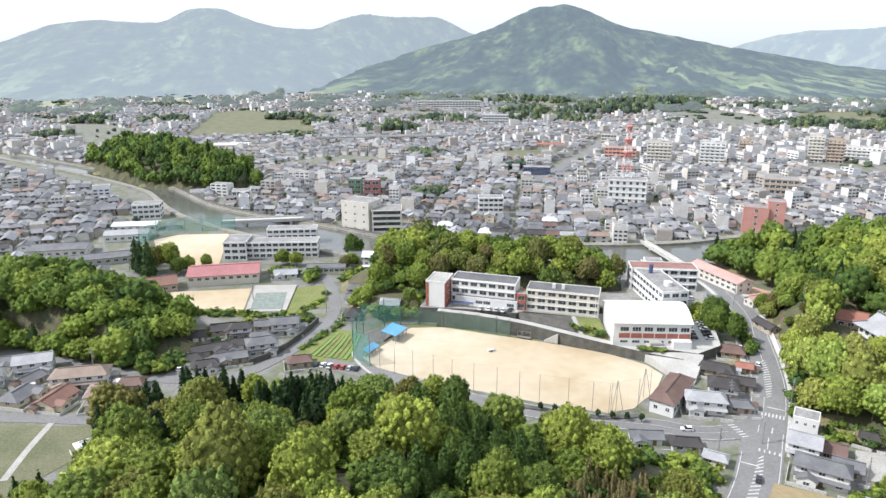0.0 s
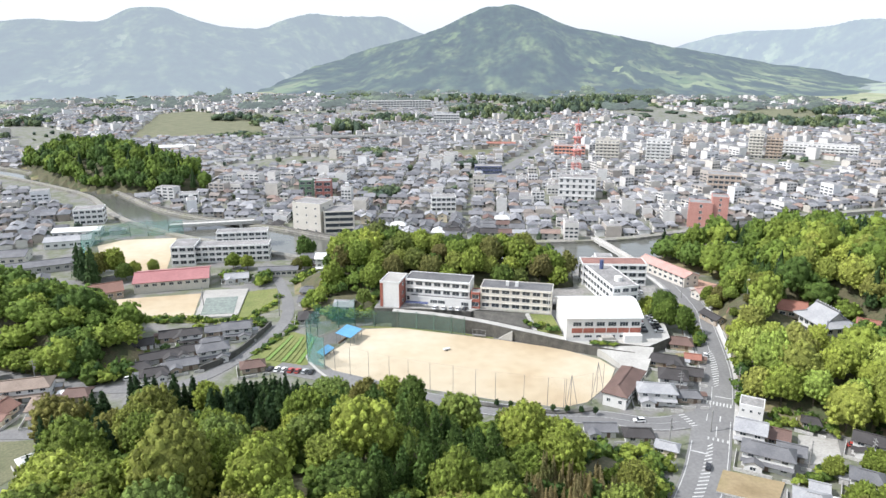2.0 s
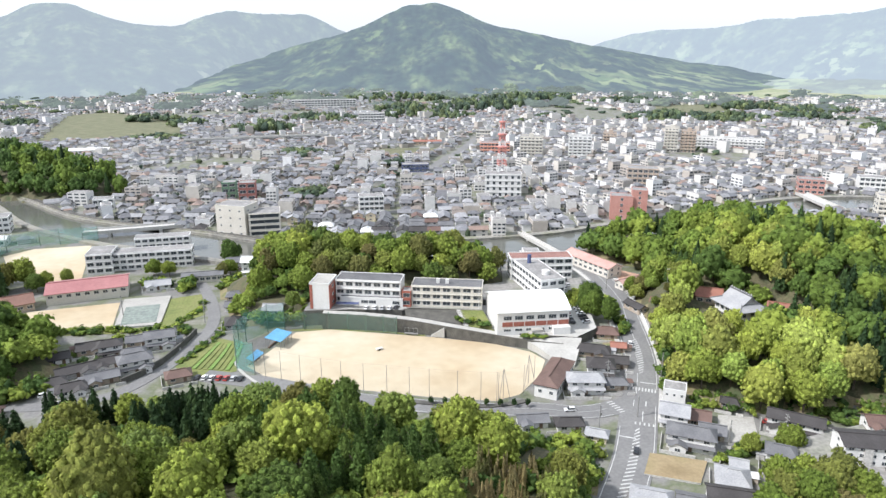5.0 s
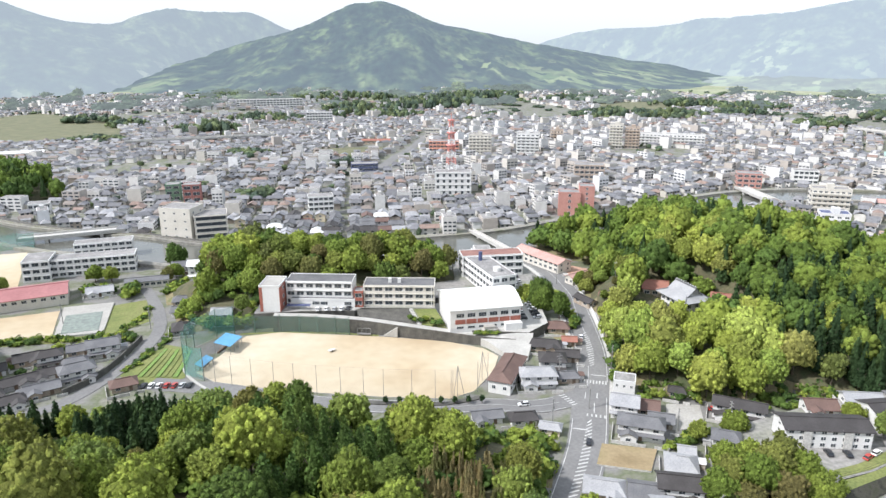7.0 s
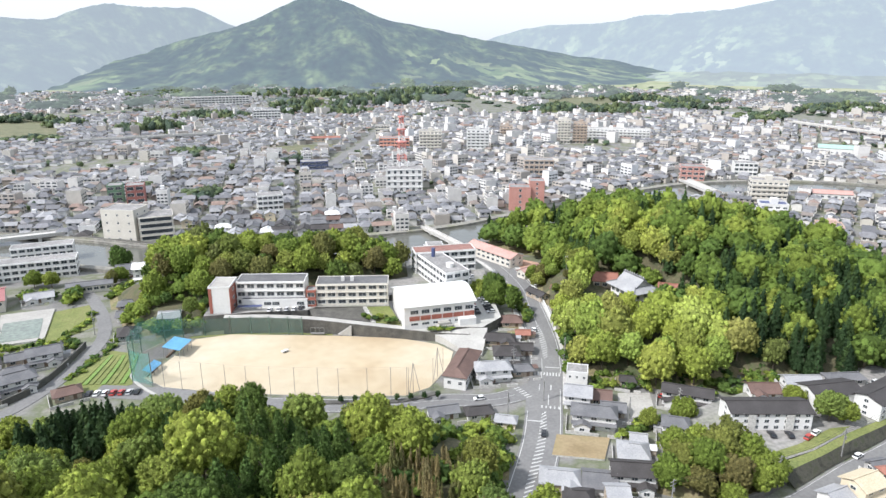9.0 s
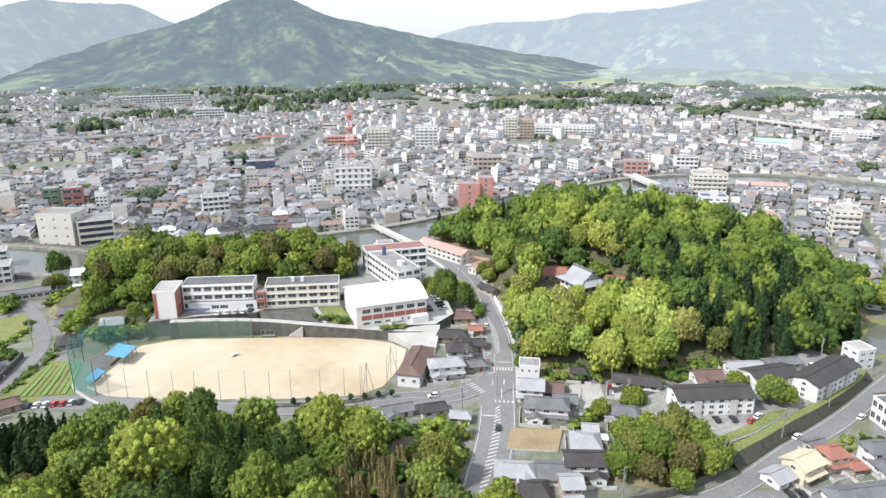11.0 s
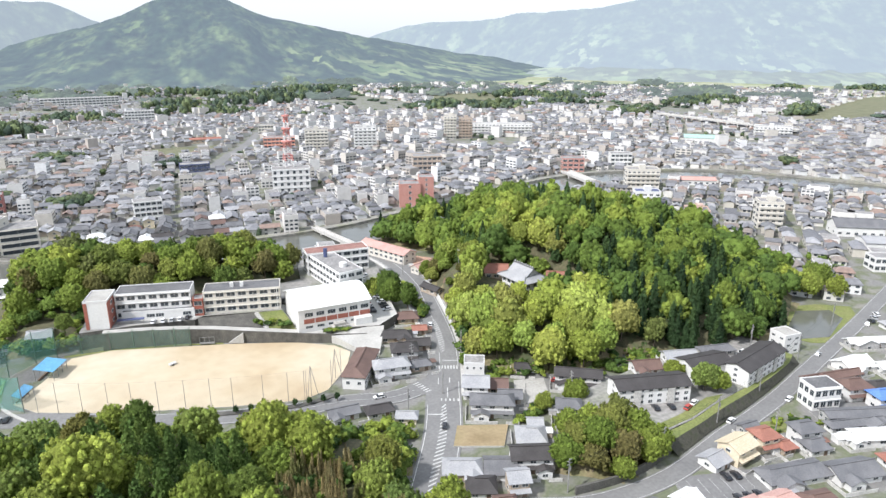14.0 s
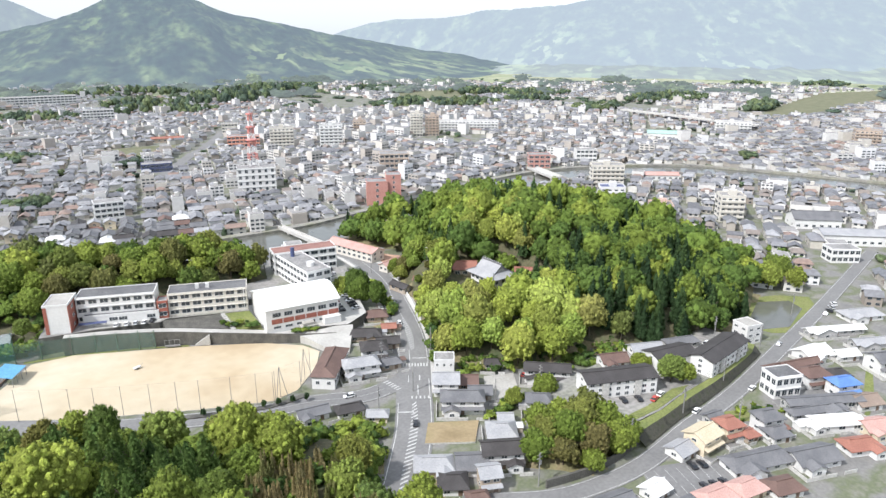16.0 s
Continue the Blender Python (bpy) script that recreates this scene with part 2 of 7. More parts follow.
# ---------------------------------------------------------------- geometry helpers
class Build:
    """Gathers boxes, roofs and sheets into one mesh."""

    def __init__(self):
        self.v, self.f, self.m = [], [], []

    def poly(self, verts, faces, mat=0, at=None):
        k = len(self.v)
        self.v += [at @ Vector(p) for p in verts] if at else [Vector(p) for p in verts]
        self.f += [tuple(i + k for i in f) for f in faces]
        self.m += [mat] * len(faces)
        return self

    def box(self, x0, y0, z0, x1, y1, z1, mat=0, at=None):
        v = [(x0, y0, z0), (x1, y0, z0), (x1, y1, z0), (x0, y1, z0), (x0, y0, z1), (x1, y0, z1), (x1, y1, z1), (x0, y1, z1)]
        return self.poly(v, [(3, 2, 1, 0), (4, 5, 6, 7), (0, 1, 5, 4), (1, 2, 6, 5), (2, 3, 7, 6), (3, 0, 4, 7)], mat, at)

    def tube(self, a, b, r, mat=0, sides=6, r2=None):
        a, b = Vector(a), Vector(b)
        q = (b - a).to_track_quat("Z", "Y").to_matrix()
        ring = [(math.cos(i * math.tau / sides), math.sin(i * math.tau / sides)) for i in range(sides)]
        v = [a + q @ Vector((c * r, s * r, 0)) for c, s in ring] + [b + q @ Vector((c * (r2 or r), s * (r2 or r), 0)) for c, s in ring]
        f = [(i, (i + 1) % sides, sides + (i + 1) % sides, sides + i) for i in range(sides)] + [tuple(range(sides))[::-1], tuple(range(sides, 2 * sides))]
        return self.poly(v, f, mat)

    def path(self, points, r, mat=0, sides=4):
        """One unbroken tube along a line of points."""
        n = len(points)
        v = []
        for i, p in enumerate(points):
            q = (Vector(points[min(i + 1, n - 1)]) - Vector(points[max(i - 1, 0)])).to_track_quat("Z", "Y").to_matrix()
            v += [Vector(p) + q @ Vector((math.cos(k * math.tau / sides) * r, math.sin(k * math.tau / sides) * r, 0)) for k in range(sides)]
        return self.poly(v, [(i * sides + k, i * sides + (k + 1) % sides, (i + 1) * sides + (k + 1) % sides, (i + 1) * sides + k) for i in range(n - 1) for k in range(sides)], mat)

    def gable(self, w, d, z, rise, over=0.5, thick=0.18, mat=0, at=None, hip=0.0):
        """A pitched roof over a w by d plan, its ridge along x; hip: how far the ridge ends are drawn in."""
        a, b, r = w / 2 + over, d / 2 + over, w / 2 + over - hip
        low = z - rise * over / (d / 2)
        v = [(-a, -b, low), (a, -b, low), (a, b, low), (-a, b, low), (-r, 0, z + rise), (r, 0, z + rise)]
        v += [(x, y, q - thick) for x, y, q in v]
        f = [(0, 1, 5, 4), (2, 3, 4, 5), (3, 0, 4), (1, 2, 5)] if hip else [(0, 1, 5, 4), (2, 3, 4, 5), (0, 4, 10, 6), (4, 3, 9, 10), (1, 7, 11, 5), (5, 11, 8, 2)]
        f += [(7, 6, 10, 11), (9, 8, 11, 10), (0, 6, 7, 1), (2, 8, 9, 3)]
        if hip:
            f += [(6, 9, 10), (8, 7, 11), (1, 7, 8, 2), (3, 9, 6, 0)]
        return self.poly(v, f, mat, at)

    def mesh(self, name, *mats):
        me = bpy.data.meshes.new(name)
        me.from_pydata(self.v, [], self.f)
        for m in mats:
            me.materials.append(m)
        if len(mats) > 1:
            me.polygons.foreach_set("material_index", self.m)
        return me

    def out(self, name, *mats):
        return new(name, self.mesh(name, *mats))


def part(name, built, mats, parent, label=""):
    mats = mats if isinstance(mats, tuple) else (mats,)
    ob = new(name, built if isinstance(built, bpy.types.Mesh) else built.mesh(name, *mats))
    ob.parent = parent
    return tagged(ob, label)


def thing(name, m, label, category, group="", kind=""):
    ob = new(name)
    ob.empty_display_size = 0.5
    ob.matrix_basis = m
    return tagged(ob, label, category, group, kind)


def arrays_mesh(name, verts, quads, mat, tint=None):
    me = bpy.data.meshes.new(name)
    me.vertices.add(len(verts))
    me.vertices.foreach_set("co", np.asarray(verts, np.float32).ravel())
    me.loops.add(quads.size)
    me.loops.foreach_set("vertex_index", quads.astype(np.int32).ravel())
    me.polygons.add(len(quads))
    me.polygons.foreach_set("loop_start", np.arange(len(quads), dtype=np.int32) * quads.shape[1])
    if tint is not None:
        me.attributes.new("tint", "FLOAT", "POINT").data.foreach_set("value", np.asarray(tint, np.float32))
    me.polygons.foreach_set("use_smooth", np.ones(len(quads), bool))
    me.materials.append(mat)
    me.update(calc_edges=True)
    return me


def spline(points, step=6.0):
    """A smooth line through a few points of the plan."""
    p = [Vector(q) for q in points]
    out = []
    for i in range(len(p) - 1):
        a, b, c, d = p[max(i - 1, 0)], p[i], p[i + 1], p[min(i + 2, len(p) - 1)]
        n = max(1, int((c - b).length / step))
        for k in range(n):
            t = k / n
            out.append(0.5 * ((2 * b) + (c - a) * t + (2 * a - 5 * b + 4 * c - d) * t * t + (3 * b - a - 3 * c + d) * t ** 3))
    return out + [p[-1]]


def ribbon(name, line, w0, w1, z, mat, thick=0.0, zs=None):
    """A strip along a line of the plan, from w0 left of it to w1 right of it."""
    b = Build()
    n = len(line)
    rows = []
    for i, p in enumerate(line):
        t = (line[min(i + 1, n - 1)] - line[max(i - 1, 0)]).normalized()
        s = Vector((t.y, -t.x))
        h = z if zs is None else zs[0] + (zs[1] - zs[0]) * i / (n - 1)
        a, c = (p - s * (w0(p) if callable(w0) else w0)), (p + s * (w1(p) if callable(w1) else w1))
        rows.append(((a.x, a.y, h), (c.x, c.y, h), (a.x, a.y, h - thick), (c.x, c.y, h - thick)))
    v = [q for r in rows for q in r]
    f = [(4 * i, 4 * i + 1, 4 * i + 5, 4 * i + 4) for i in range(n - 1)]
    if thick:
        f += [(4 * i + 1, 4 * i + 3, 4 * i + 7, 4 * i + 5) for i in range(n - 1)] + [(4 * i + 2, 4 * i, 4 * i + 4, 4 * i + 6) for i in range(n - 1)]
        f += [(0, 2, 3, 1), (4 * n - 4, 4 * n - 3, 4 * n - 1, 4 * n - 2)]
    return b.poly(v, f).out(name, mat)


def slab(name, outline, z0, z1, mats):
    """A level area with upright sides; materials: top, sides."""
    b = Build()
    n = len(outline)
    v = [(x, y, z1) for x, y in outline] + [(x, y, z0) for x, y in outline]
    b.poly(v, [tuple(range(n))], 0)
    b.f += [(i, n + i, n + (i + 1) % n, (i + 1) % n) for i in range(n)]
    b.m += [1] * n
    return b.out(name, *mats)


def inside(x, y, outline):
    hit = False
    for (x0, y0), (x1, y1) in zip(outline, outline[1:] + outline[:1]):
        if (y0 > y) != (y1 > y) and x < (x1 - x0) * (y - y0) / (y1 - y0) + x0:
            hit = not hit
    return hit


def near_line(x, y, line, far):
    return any((p.x - x) ** 2 + (p.y - y) ** 2 < far * far for p in line)


# ---------------------------------------------------------------- plan: hills, river, roads
# wooded hills: centre, half length, half width, turn of the length, height of the ground, tree height
HILLS = {
    "front": (-26, 100, 65, 66, 0, 27, 11), "front_low": (22, 98, 52, 62, 0, 11.5, 10), "front_west": (-64, 148, 26, 32, 0, 6, 9), "front_back": (1, 145, 27, 24, 0, 12, 9), "west": (-150, 238, 67, 26, -22, 14, 8.5), "school": (20, 276, 66, 24, -8, 15, 10),
    "school_slope": (-20, 258, 17, 15, 0, 5, 7), "shrine": (183, 234, 97, 63, -57, 23.5, 10.5), "shrine_front": (125, 184, 40, 26, -56, 7, 12),
    "shrine_east": (180, 163, 38, 25, -22, 10, 12), "grove": (105.5, 109.5, 13.5, 9, -14, 3.5, 8.2), "river_bank": (-228, 560, 118, 40, -40, 17, 12),
}


def rel(x, y, h):
    cx, cy, a, b, turn = HILLS[h][:5]
    c, s = math.cos(radians(turn)), math.sin(radians(turn))
    dx, dy = x - cx, y - cy
    return ((dx * c + dy * s) / a) ** 2 + ((-dx * s + dy * c) / b) ** 2


FOOT = []      # ground already built on: x, y, radius
CLEARING = [(134, 202), (140, 196), (152, 195), (163, 198), (162, 205), (153, 213), (147, 223), (139, 223)]
COURT = [(114, 248), (114, 306), (131, 304), (144, 272), (140, 254), (126, 250)]


def height(x, y):
    z = 0.0
    for h, p in HILLS.items():
        d = rel(x, y, h)
        if d < 1:
            z = max(z, p[5] * (1 - d) ** 0.8)
    z *= 1 - 0.5 * math.exp(-((x + 29) / 15) ** 2 - ((y - 139) / 15) ** 2)
    z *= min(1.0, max(0.0, (math.hypot(x - 127, y - 275) - 20) / 30))
    if z > 7:
        z = 7 + (z - 7) * min(1.0, max(0.0, (math.hypot(x - 147, y - 205) - 12) / 16))
    if z > 0 and math.hypot(x, y) < 340:
        gap = min(math.hypot(p.x - x, p.y - y) - w / 2 for line, w in ROADS for p in line[::2])
        z *= min(1.0, max(0.0, (gap - 2.5) / 7))
    return z


RIVER = spline([(-420, 640), (-310, 562), (-222, 490), (-165, 423), (-122, 390), (-78, 366), (-33, 337), (40, 325), (115, 326), (160, 338), (240, 365), (315, 383), (372, 376), (425, 350), (450, 318), (492, 232), (540, 120)], 8)
RIVER_W = 16.0
MAIN = spline([(55.2, 111), (59.2, 117), (72.3, 135.6), (79, 147), (85.3, 159), (94, 175.2), (101.2, 191), (107.6, 210), (113, 228), (118.5, 246), (121, 275), (118, 300)], 3)
SIDE = spline([(91, 166), (72, 162), (57, 166.5), (43, 168.5), (28, 173), (5, 182), (-20, 196), (-40, 205)], 3)
WEST = spline([(-150, 214), (-107, 199), (-86, 193), (-66, 196), (-55, 209), (-48, 225), (-43, 245), (-45, 265), (-51, 286), (-60, 312)], 3)
LOW = spline([(-170, 171), (-120, 170), (-92, 168)], 4)
BOULEVARD = spline([(70, 520), (90, 562), (112, 612), (140, 668), (170, 742), (196, 800)], 6)
EAST = spline([(70, 108), (87, 99), (100, 96.5), (116, 97), (139, 102.5), (165, 108), (198, 117.5), (240, 130), (281, 143), (340, 162)], 3)
ROADS = [(MAIN, 9), (SIDE, 7), (WEST, 5), (LOW, 5), (EAST, 6), (BOULEVARD, 9)]
FIELD = [(-12, 234), (0, 234.5), (36, 221), (56, 212), (67, 203), (70, 196), (65, 186), (55, 175), (47, 172.5), (28, 178.5), (-3, 191), (-21, 201), (-27, 209), (-20, 220)]
TERRACE = [(-9, 240.2), (8, 238.5), (27, 234.2), (30.3, 236.2), (56.5, 228.7), (58, 240), (76, 236), (100, 236), (107, 262), (106, 280), (78, 284), (72, 258), (40, 253), (6, 259), (-5, 257)]
GYM_PAD = [(55, 219), (60, 213), (72, 208.8), (84, 204.5), (94, 211), (100, 236), (76, 236), (58, 240)]
RAMP = spline([(-2, 237.5), (12, 234.5), (29, 228.5), (43, 221), (57, 213.4), (69, 207.2), (79, 203.5)], 3)

# ---------------------------------------------------------------- ground sheet
def ground_sheet():
    az = sorted(set([round(-42 + 0.6 * i, 2) for i in range(190)] + list(range(78, 318, 8))))
    rs = [40.0]
    while rs[-1] < 4900:
        rs.append(rs[-1] + (3.2 if rs[-1] < 340 else rs[-1] * 0.025))
    b = Build()
    n = len(az)
    for r in rs:
        for a in az:
            x, y = r * math.sin(radians(a)), r * math.cos(radians(a))
            b.v.append((x, y, height(x, y) if r < 760 else 0.0))
    for i in range(len(rs) - 1):
        for k in range(n):
            q = (i * n + k, i * n + (k + 1) % n, (i + 1) * n + (k + 1) % n, (i + 1) * n + k)
            b.f.append(q)
            top = max(b.v[j][2] for j in q)
            b.m.append(1 if top > 2.6 else 3 if top > 0.3 else 2 if rs[i] > 1290 else 0)
    b.poly([(40 * math.sin(radians(a)), 40 * math.cos(radians(a)), b.v[k][2]) for k, a in enumerate(az)], [tuple(range(n))], 1)
    return tagged(b.out("ground", M_GROUND, M_FOREST, M_FIELDS, M_BANKSIDE), "wide valley floor of grey town plots and wooded rises", "ground", kind="structure")



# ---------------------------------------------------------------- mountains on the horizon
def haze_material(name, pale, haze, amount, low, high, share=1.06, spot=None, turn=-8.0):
    """Wooded slopes a few kilometres off, with small fields on the lower ground; a bluish glow mixed in imitates haze.
    """
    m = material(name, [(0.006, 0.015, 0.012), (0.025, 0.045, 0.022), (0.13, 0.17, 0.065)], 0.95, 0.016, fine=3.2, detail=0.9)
    nt, n = m.node_tree, m.node_tree.nodes
    bsdf = n["Principled BSDF"]
    woods = bsdf.inputs["Base Color"].links[0].from_socket
    place = n.new("ShaderNodeTexCoord").outputs["Object"]
    spin, shrink = n.new("ShaderNodeVectorRotate"), n.new("ShaderNodeMapping")      # woods and plots run down the slopes
    spin.rotation_type, shrink.inputs["Scale"].default_value = "Z_AXIS", (1.0, 0.26, 1.0)
    spin.inputs["Angle"].default_value = radians(turn)
    nt.links.new(place, spin.inputs["Vector"]), nt.links.new(spin.outputs[0], shrink.inputs["Vector"])
    co = shrink.outputs[0]
    for node in n:
        if node.type == "TEX_NOISE":
            nt.links.new(co, node.inputs["Vector"])

    def maths(kind, a, b):
        node = n.new("ShaderNodeMath")
        node.operation = kind
        for k, q in enumerate((a, b)):
            if isinstance(q, float):
                node.inputs[k].default_value = q
            else:
                nt.links.new(q, node.inputs[k])
        return node.outputs[0]

    def span(value, a, b, c, d):
        node = n.new("ShaderNodeMapRange")
        for key, q in (("From Min", a), ("From Max", b), ("To Min", c), ("To Max", d)):
            node.inputs[key].default_value = q
        nt.links.new(value, node.inputs["Value"])
        return node.outputs[0]

    zone, warp, cell = n.new("ShaderNodeTexNoise"), n.new("ShaderNodeTexNoise"), n.new("ShaderNodeTexVoronoi")
    zone.inputs["Scale"].default_value, zone.inputs["Detail"].default_value = 0.004, 4
    warp.inputs["Scale"].default_value, warp.inputs["Detail"].default_value = 0.05, 3
    cell.inputs["Scale"].default_value = 0.034
    push = n.new("ShaderNodeVectorMath")
    push.operation = "MULTIPLY_ADD"
    push.inputs[1].default_value = (34, 34, 34)
    nt.links.new(co, zone.inputs["Vector"]), nt.links.new(co, warp.inputs["Vector"])
    nt.links.new(warp.outputs["Color"], push.inputs[0]), nt.links.new(co, push.inputs[2])
    nt.links.new(push.outputs[0], cell.inputs["Vector"])
    parts = n.new("ShaderNodeSeparateColor")
    nt.links.new(cell.outputs["Color"], parts.inputs[0])
    up = n.new("ShaderNodeSeparateXYZ")
    nt.links.new(place, up.inputs[0])
    w = maths("ADD", maths("MULTIPLY", parts.outputs[0], 0.5), zone.outputs["Fac"])
    w = maths("ADD", w, span(up.outputs[2], low, high, 0.2, 0.0))
    if spot:
        far = n.new("ShaderNodeVectorMath")
        far.operation = "DISTANCE"
        far.inputs[1].default_value = (*spot[:2], 40)
        nt.links.new(place, far.inputs[0])
        w = maths("ADD", w, span(far.outputs["Value"], spot[2] * 0.4, spot[2], 0.24, 0.0))
    fields = n.new("ShaderNodeMix")
    fields.data_type = "RGBA"
    nt.links.new(span(w, share, share + 0.2, 0.0, 0.9), fields.inputs["Factor"])
    nt.links.new(woods, fields.inputs[6])
    tone = n.new("ShaderNodeMix")
    tone.data_type = "RGBA"
    nt.links.new(parts.outputs[1], tone.inputs["Factor"])
    tone.inputs[6].default_value, tone.inputs[7].default_value = rgb(*pale), rgb(pale[0] * 0.5, pale[1] * 0.66, pale[2] * 0.5)
    nt.links.new(tone.outputs[2], fields.inputs[7])
    nt.links.new(fields.outputs[2], bsdf.inputs["Base Color"])
    # haze put into the material: an even emission laid over the woods
    haze_glow = n.new("ShaderNodeEmission")
    haze_glow.inputs[0].default_value = rgb(*haze)
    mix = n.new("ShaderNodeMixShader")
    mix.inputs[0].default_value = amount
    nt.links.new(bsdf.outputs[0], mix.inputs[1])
    nt.links.new(haze_glow.outputs[0], mix.inputs[2])
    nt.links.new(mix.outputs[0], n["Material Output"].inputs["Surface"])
    return m


def mountain(name, az0, az1, ridge, r0, r1, r2, rough, mat, label, seed):
    b = Build()
    na, nr = int((az1 - az0) / 0.2), 76
    for i in range(na + 1):
        a = az0 + (az1 - az0) * i / na
        top = ridge(a)
        near = r0(a)
        for k in range(nr + 1):
            s = k / nr
            r = near + (r2 - near) * s
            f = min(1.0, (r - near) / (r1 - near)) if r < r1 else 1 - (r - r1) / (r2 - r1)
            f = max(0.0, f) ** (1.35 if r < r1 else 1.0)
            spur = noise.fractal(Vector((a * 0.22 + seed, r * 0.0007, seed)), 0.9, 2.0, 5) * rough * min(1.0, top / 150)
            crest = noise.fractal(Vector((a * 0.9, seed, 3.0)), 1.0, 2.0, 4) * 4 * min(1.0, top / 100)
            z = top * f + spur * f * (1 - f) * 3.2 + crest * f - 2
            x, y = r * math.sin(radians(a)), r * math.cos(radians(a))
            z += noise.noise(Vector((x * 0.011, y * 0.011, seed))) * 3 * min(1.0, f * 4)
            b.v.append((x, y, z))
    w = nr + 1
    b.f = [(i * w + k, i * w + k + 1, (i + 1) * w + k + 1, (i + 1) * w + k) for i in range(na) for k in range(nr)]
    b.f = [f[::-1] for f in b.f]
    ob = b.out(name, mat)
    for p in ob.data.polygons:
        p.use_smooth = True
    return tagged(ob, label, "mountain", kind="structure")


def profile(a, bearings, heights, soft=0.5):
    """A ridge line by bearing, rounded a little at its corners."""
    return float(np.mean(np.interp((a - soft, a - soft / 2, a, a + soft / 2, a + soft), bearings, heights)))


def far_ridge(a):
    return profile(a, (-50, -34, -32, -28.7, -25.8, -24.2, -21.3, -19.6, -17, -15.6, -13.5, -10.1, -8.3, -6.5, -3.8, -0.4, 1, 2.6, 9, 16), (40, 90, 123, 202, 225, 213, 215, 275, 280, 241, 200, 188, 233, 261, 246, 249, 208, 164, 90, 10))


def cone_ridge(a):
    """Height of the near mountain's ridge by bearing: a steep summit with long low flanks."""
    return profile(a, (-14, -8, -3.8, -1.1, 2.6, 5.2, 7.4, 10, 11.4, 14, 17.9, 22, 26.6, 29.2, 34, 38), (0, 30, 69, 110, 156, 216, 268, 276, 252, 189, 151, 106, 68, 42, 16, 0))


def east_ridge(a):
    return profile(a, (16, 21, 23.2, 25, 26.7, 31.7, 33.9, 40.6, 43.1, 48, 56, 64, 85), (20, 80, 127, 155, 173, 183, 214, 238, 268, 318, 345, 320, 260), 0.8)


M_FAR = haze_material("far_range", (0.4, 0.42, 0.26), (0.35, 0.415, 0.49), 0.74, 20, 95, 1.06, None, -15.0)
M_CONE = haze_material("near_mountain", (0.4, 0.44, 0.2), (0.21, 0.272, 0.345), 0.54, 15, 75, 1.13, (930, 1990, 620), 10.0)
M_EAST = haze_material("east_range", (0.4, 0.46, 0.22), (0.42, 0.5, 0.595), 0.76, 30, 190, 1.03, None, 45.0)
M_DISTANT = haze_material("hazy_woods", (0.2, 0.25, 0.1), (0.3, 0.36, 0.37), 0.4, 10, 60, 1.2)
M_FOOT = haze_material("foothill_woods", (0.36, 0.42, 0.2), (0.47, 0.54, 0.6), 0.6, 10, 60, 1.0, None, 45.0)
ground_sheet()
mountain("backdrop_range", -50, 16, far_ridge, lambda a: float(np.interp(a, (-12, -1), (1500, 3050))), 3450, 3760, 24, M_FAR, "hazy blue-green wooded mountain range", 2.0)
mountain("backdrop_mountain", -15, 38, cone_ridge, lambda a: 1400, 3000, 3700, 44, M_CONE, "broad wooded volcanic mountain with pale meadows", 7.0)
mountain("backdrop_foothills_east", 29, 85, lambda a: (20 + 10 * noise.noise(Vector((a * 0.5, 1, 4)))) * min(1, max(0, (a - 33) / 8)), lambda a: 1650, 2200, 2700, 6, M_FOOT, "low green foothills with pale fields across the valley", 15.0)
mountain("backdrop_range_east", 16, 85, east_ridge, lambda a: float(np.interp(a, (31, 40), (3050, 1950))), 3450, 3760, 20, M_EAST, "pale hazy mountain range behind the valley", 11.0)


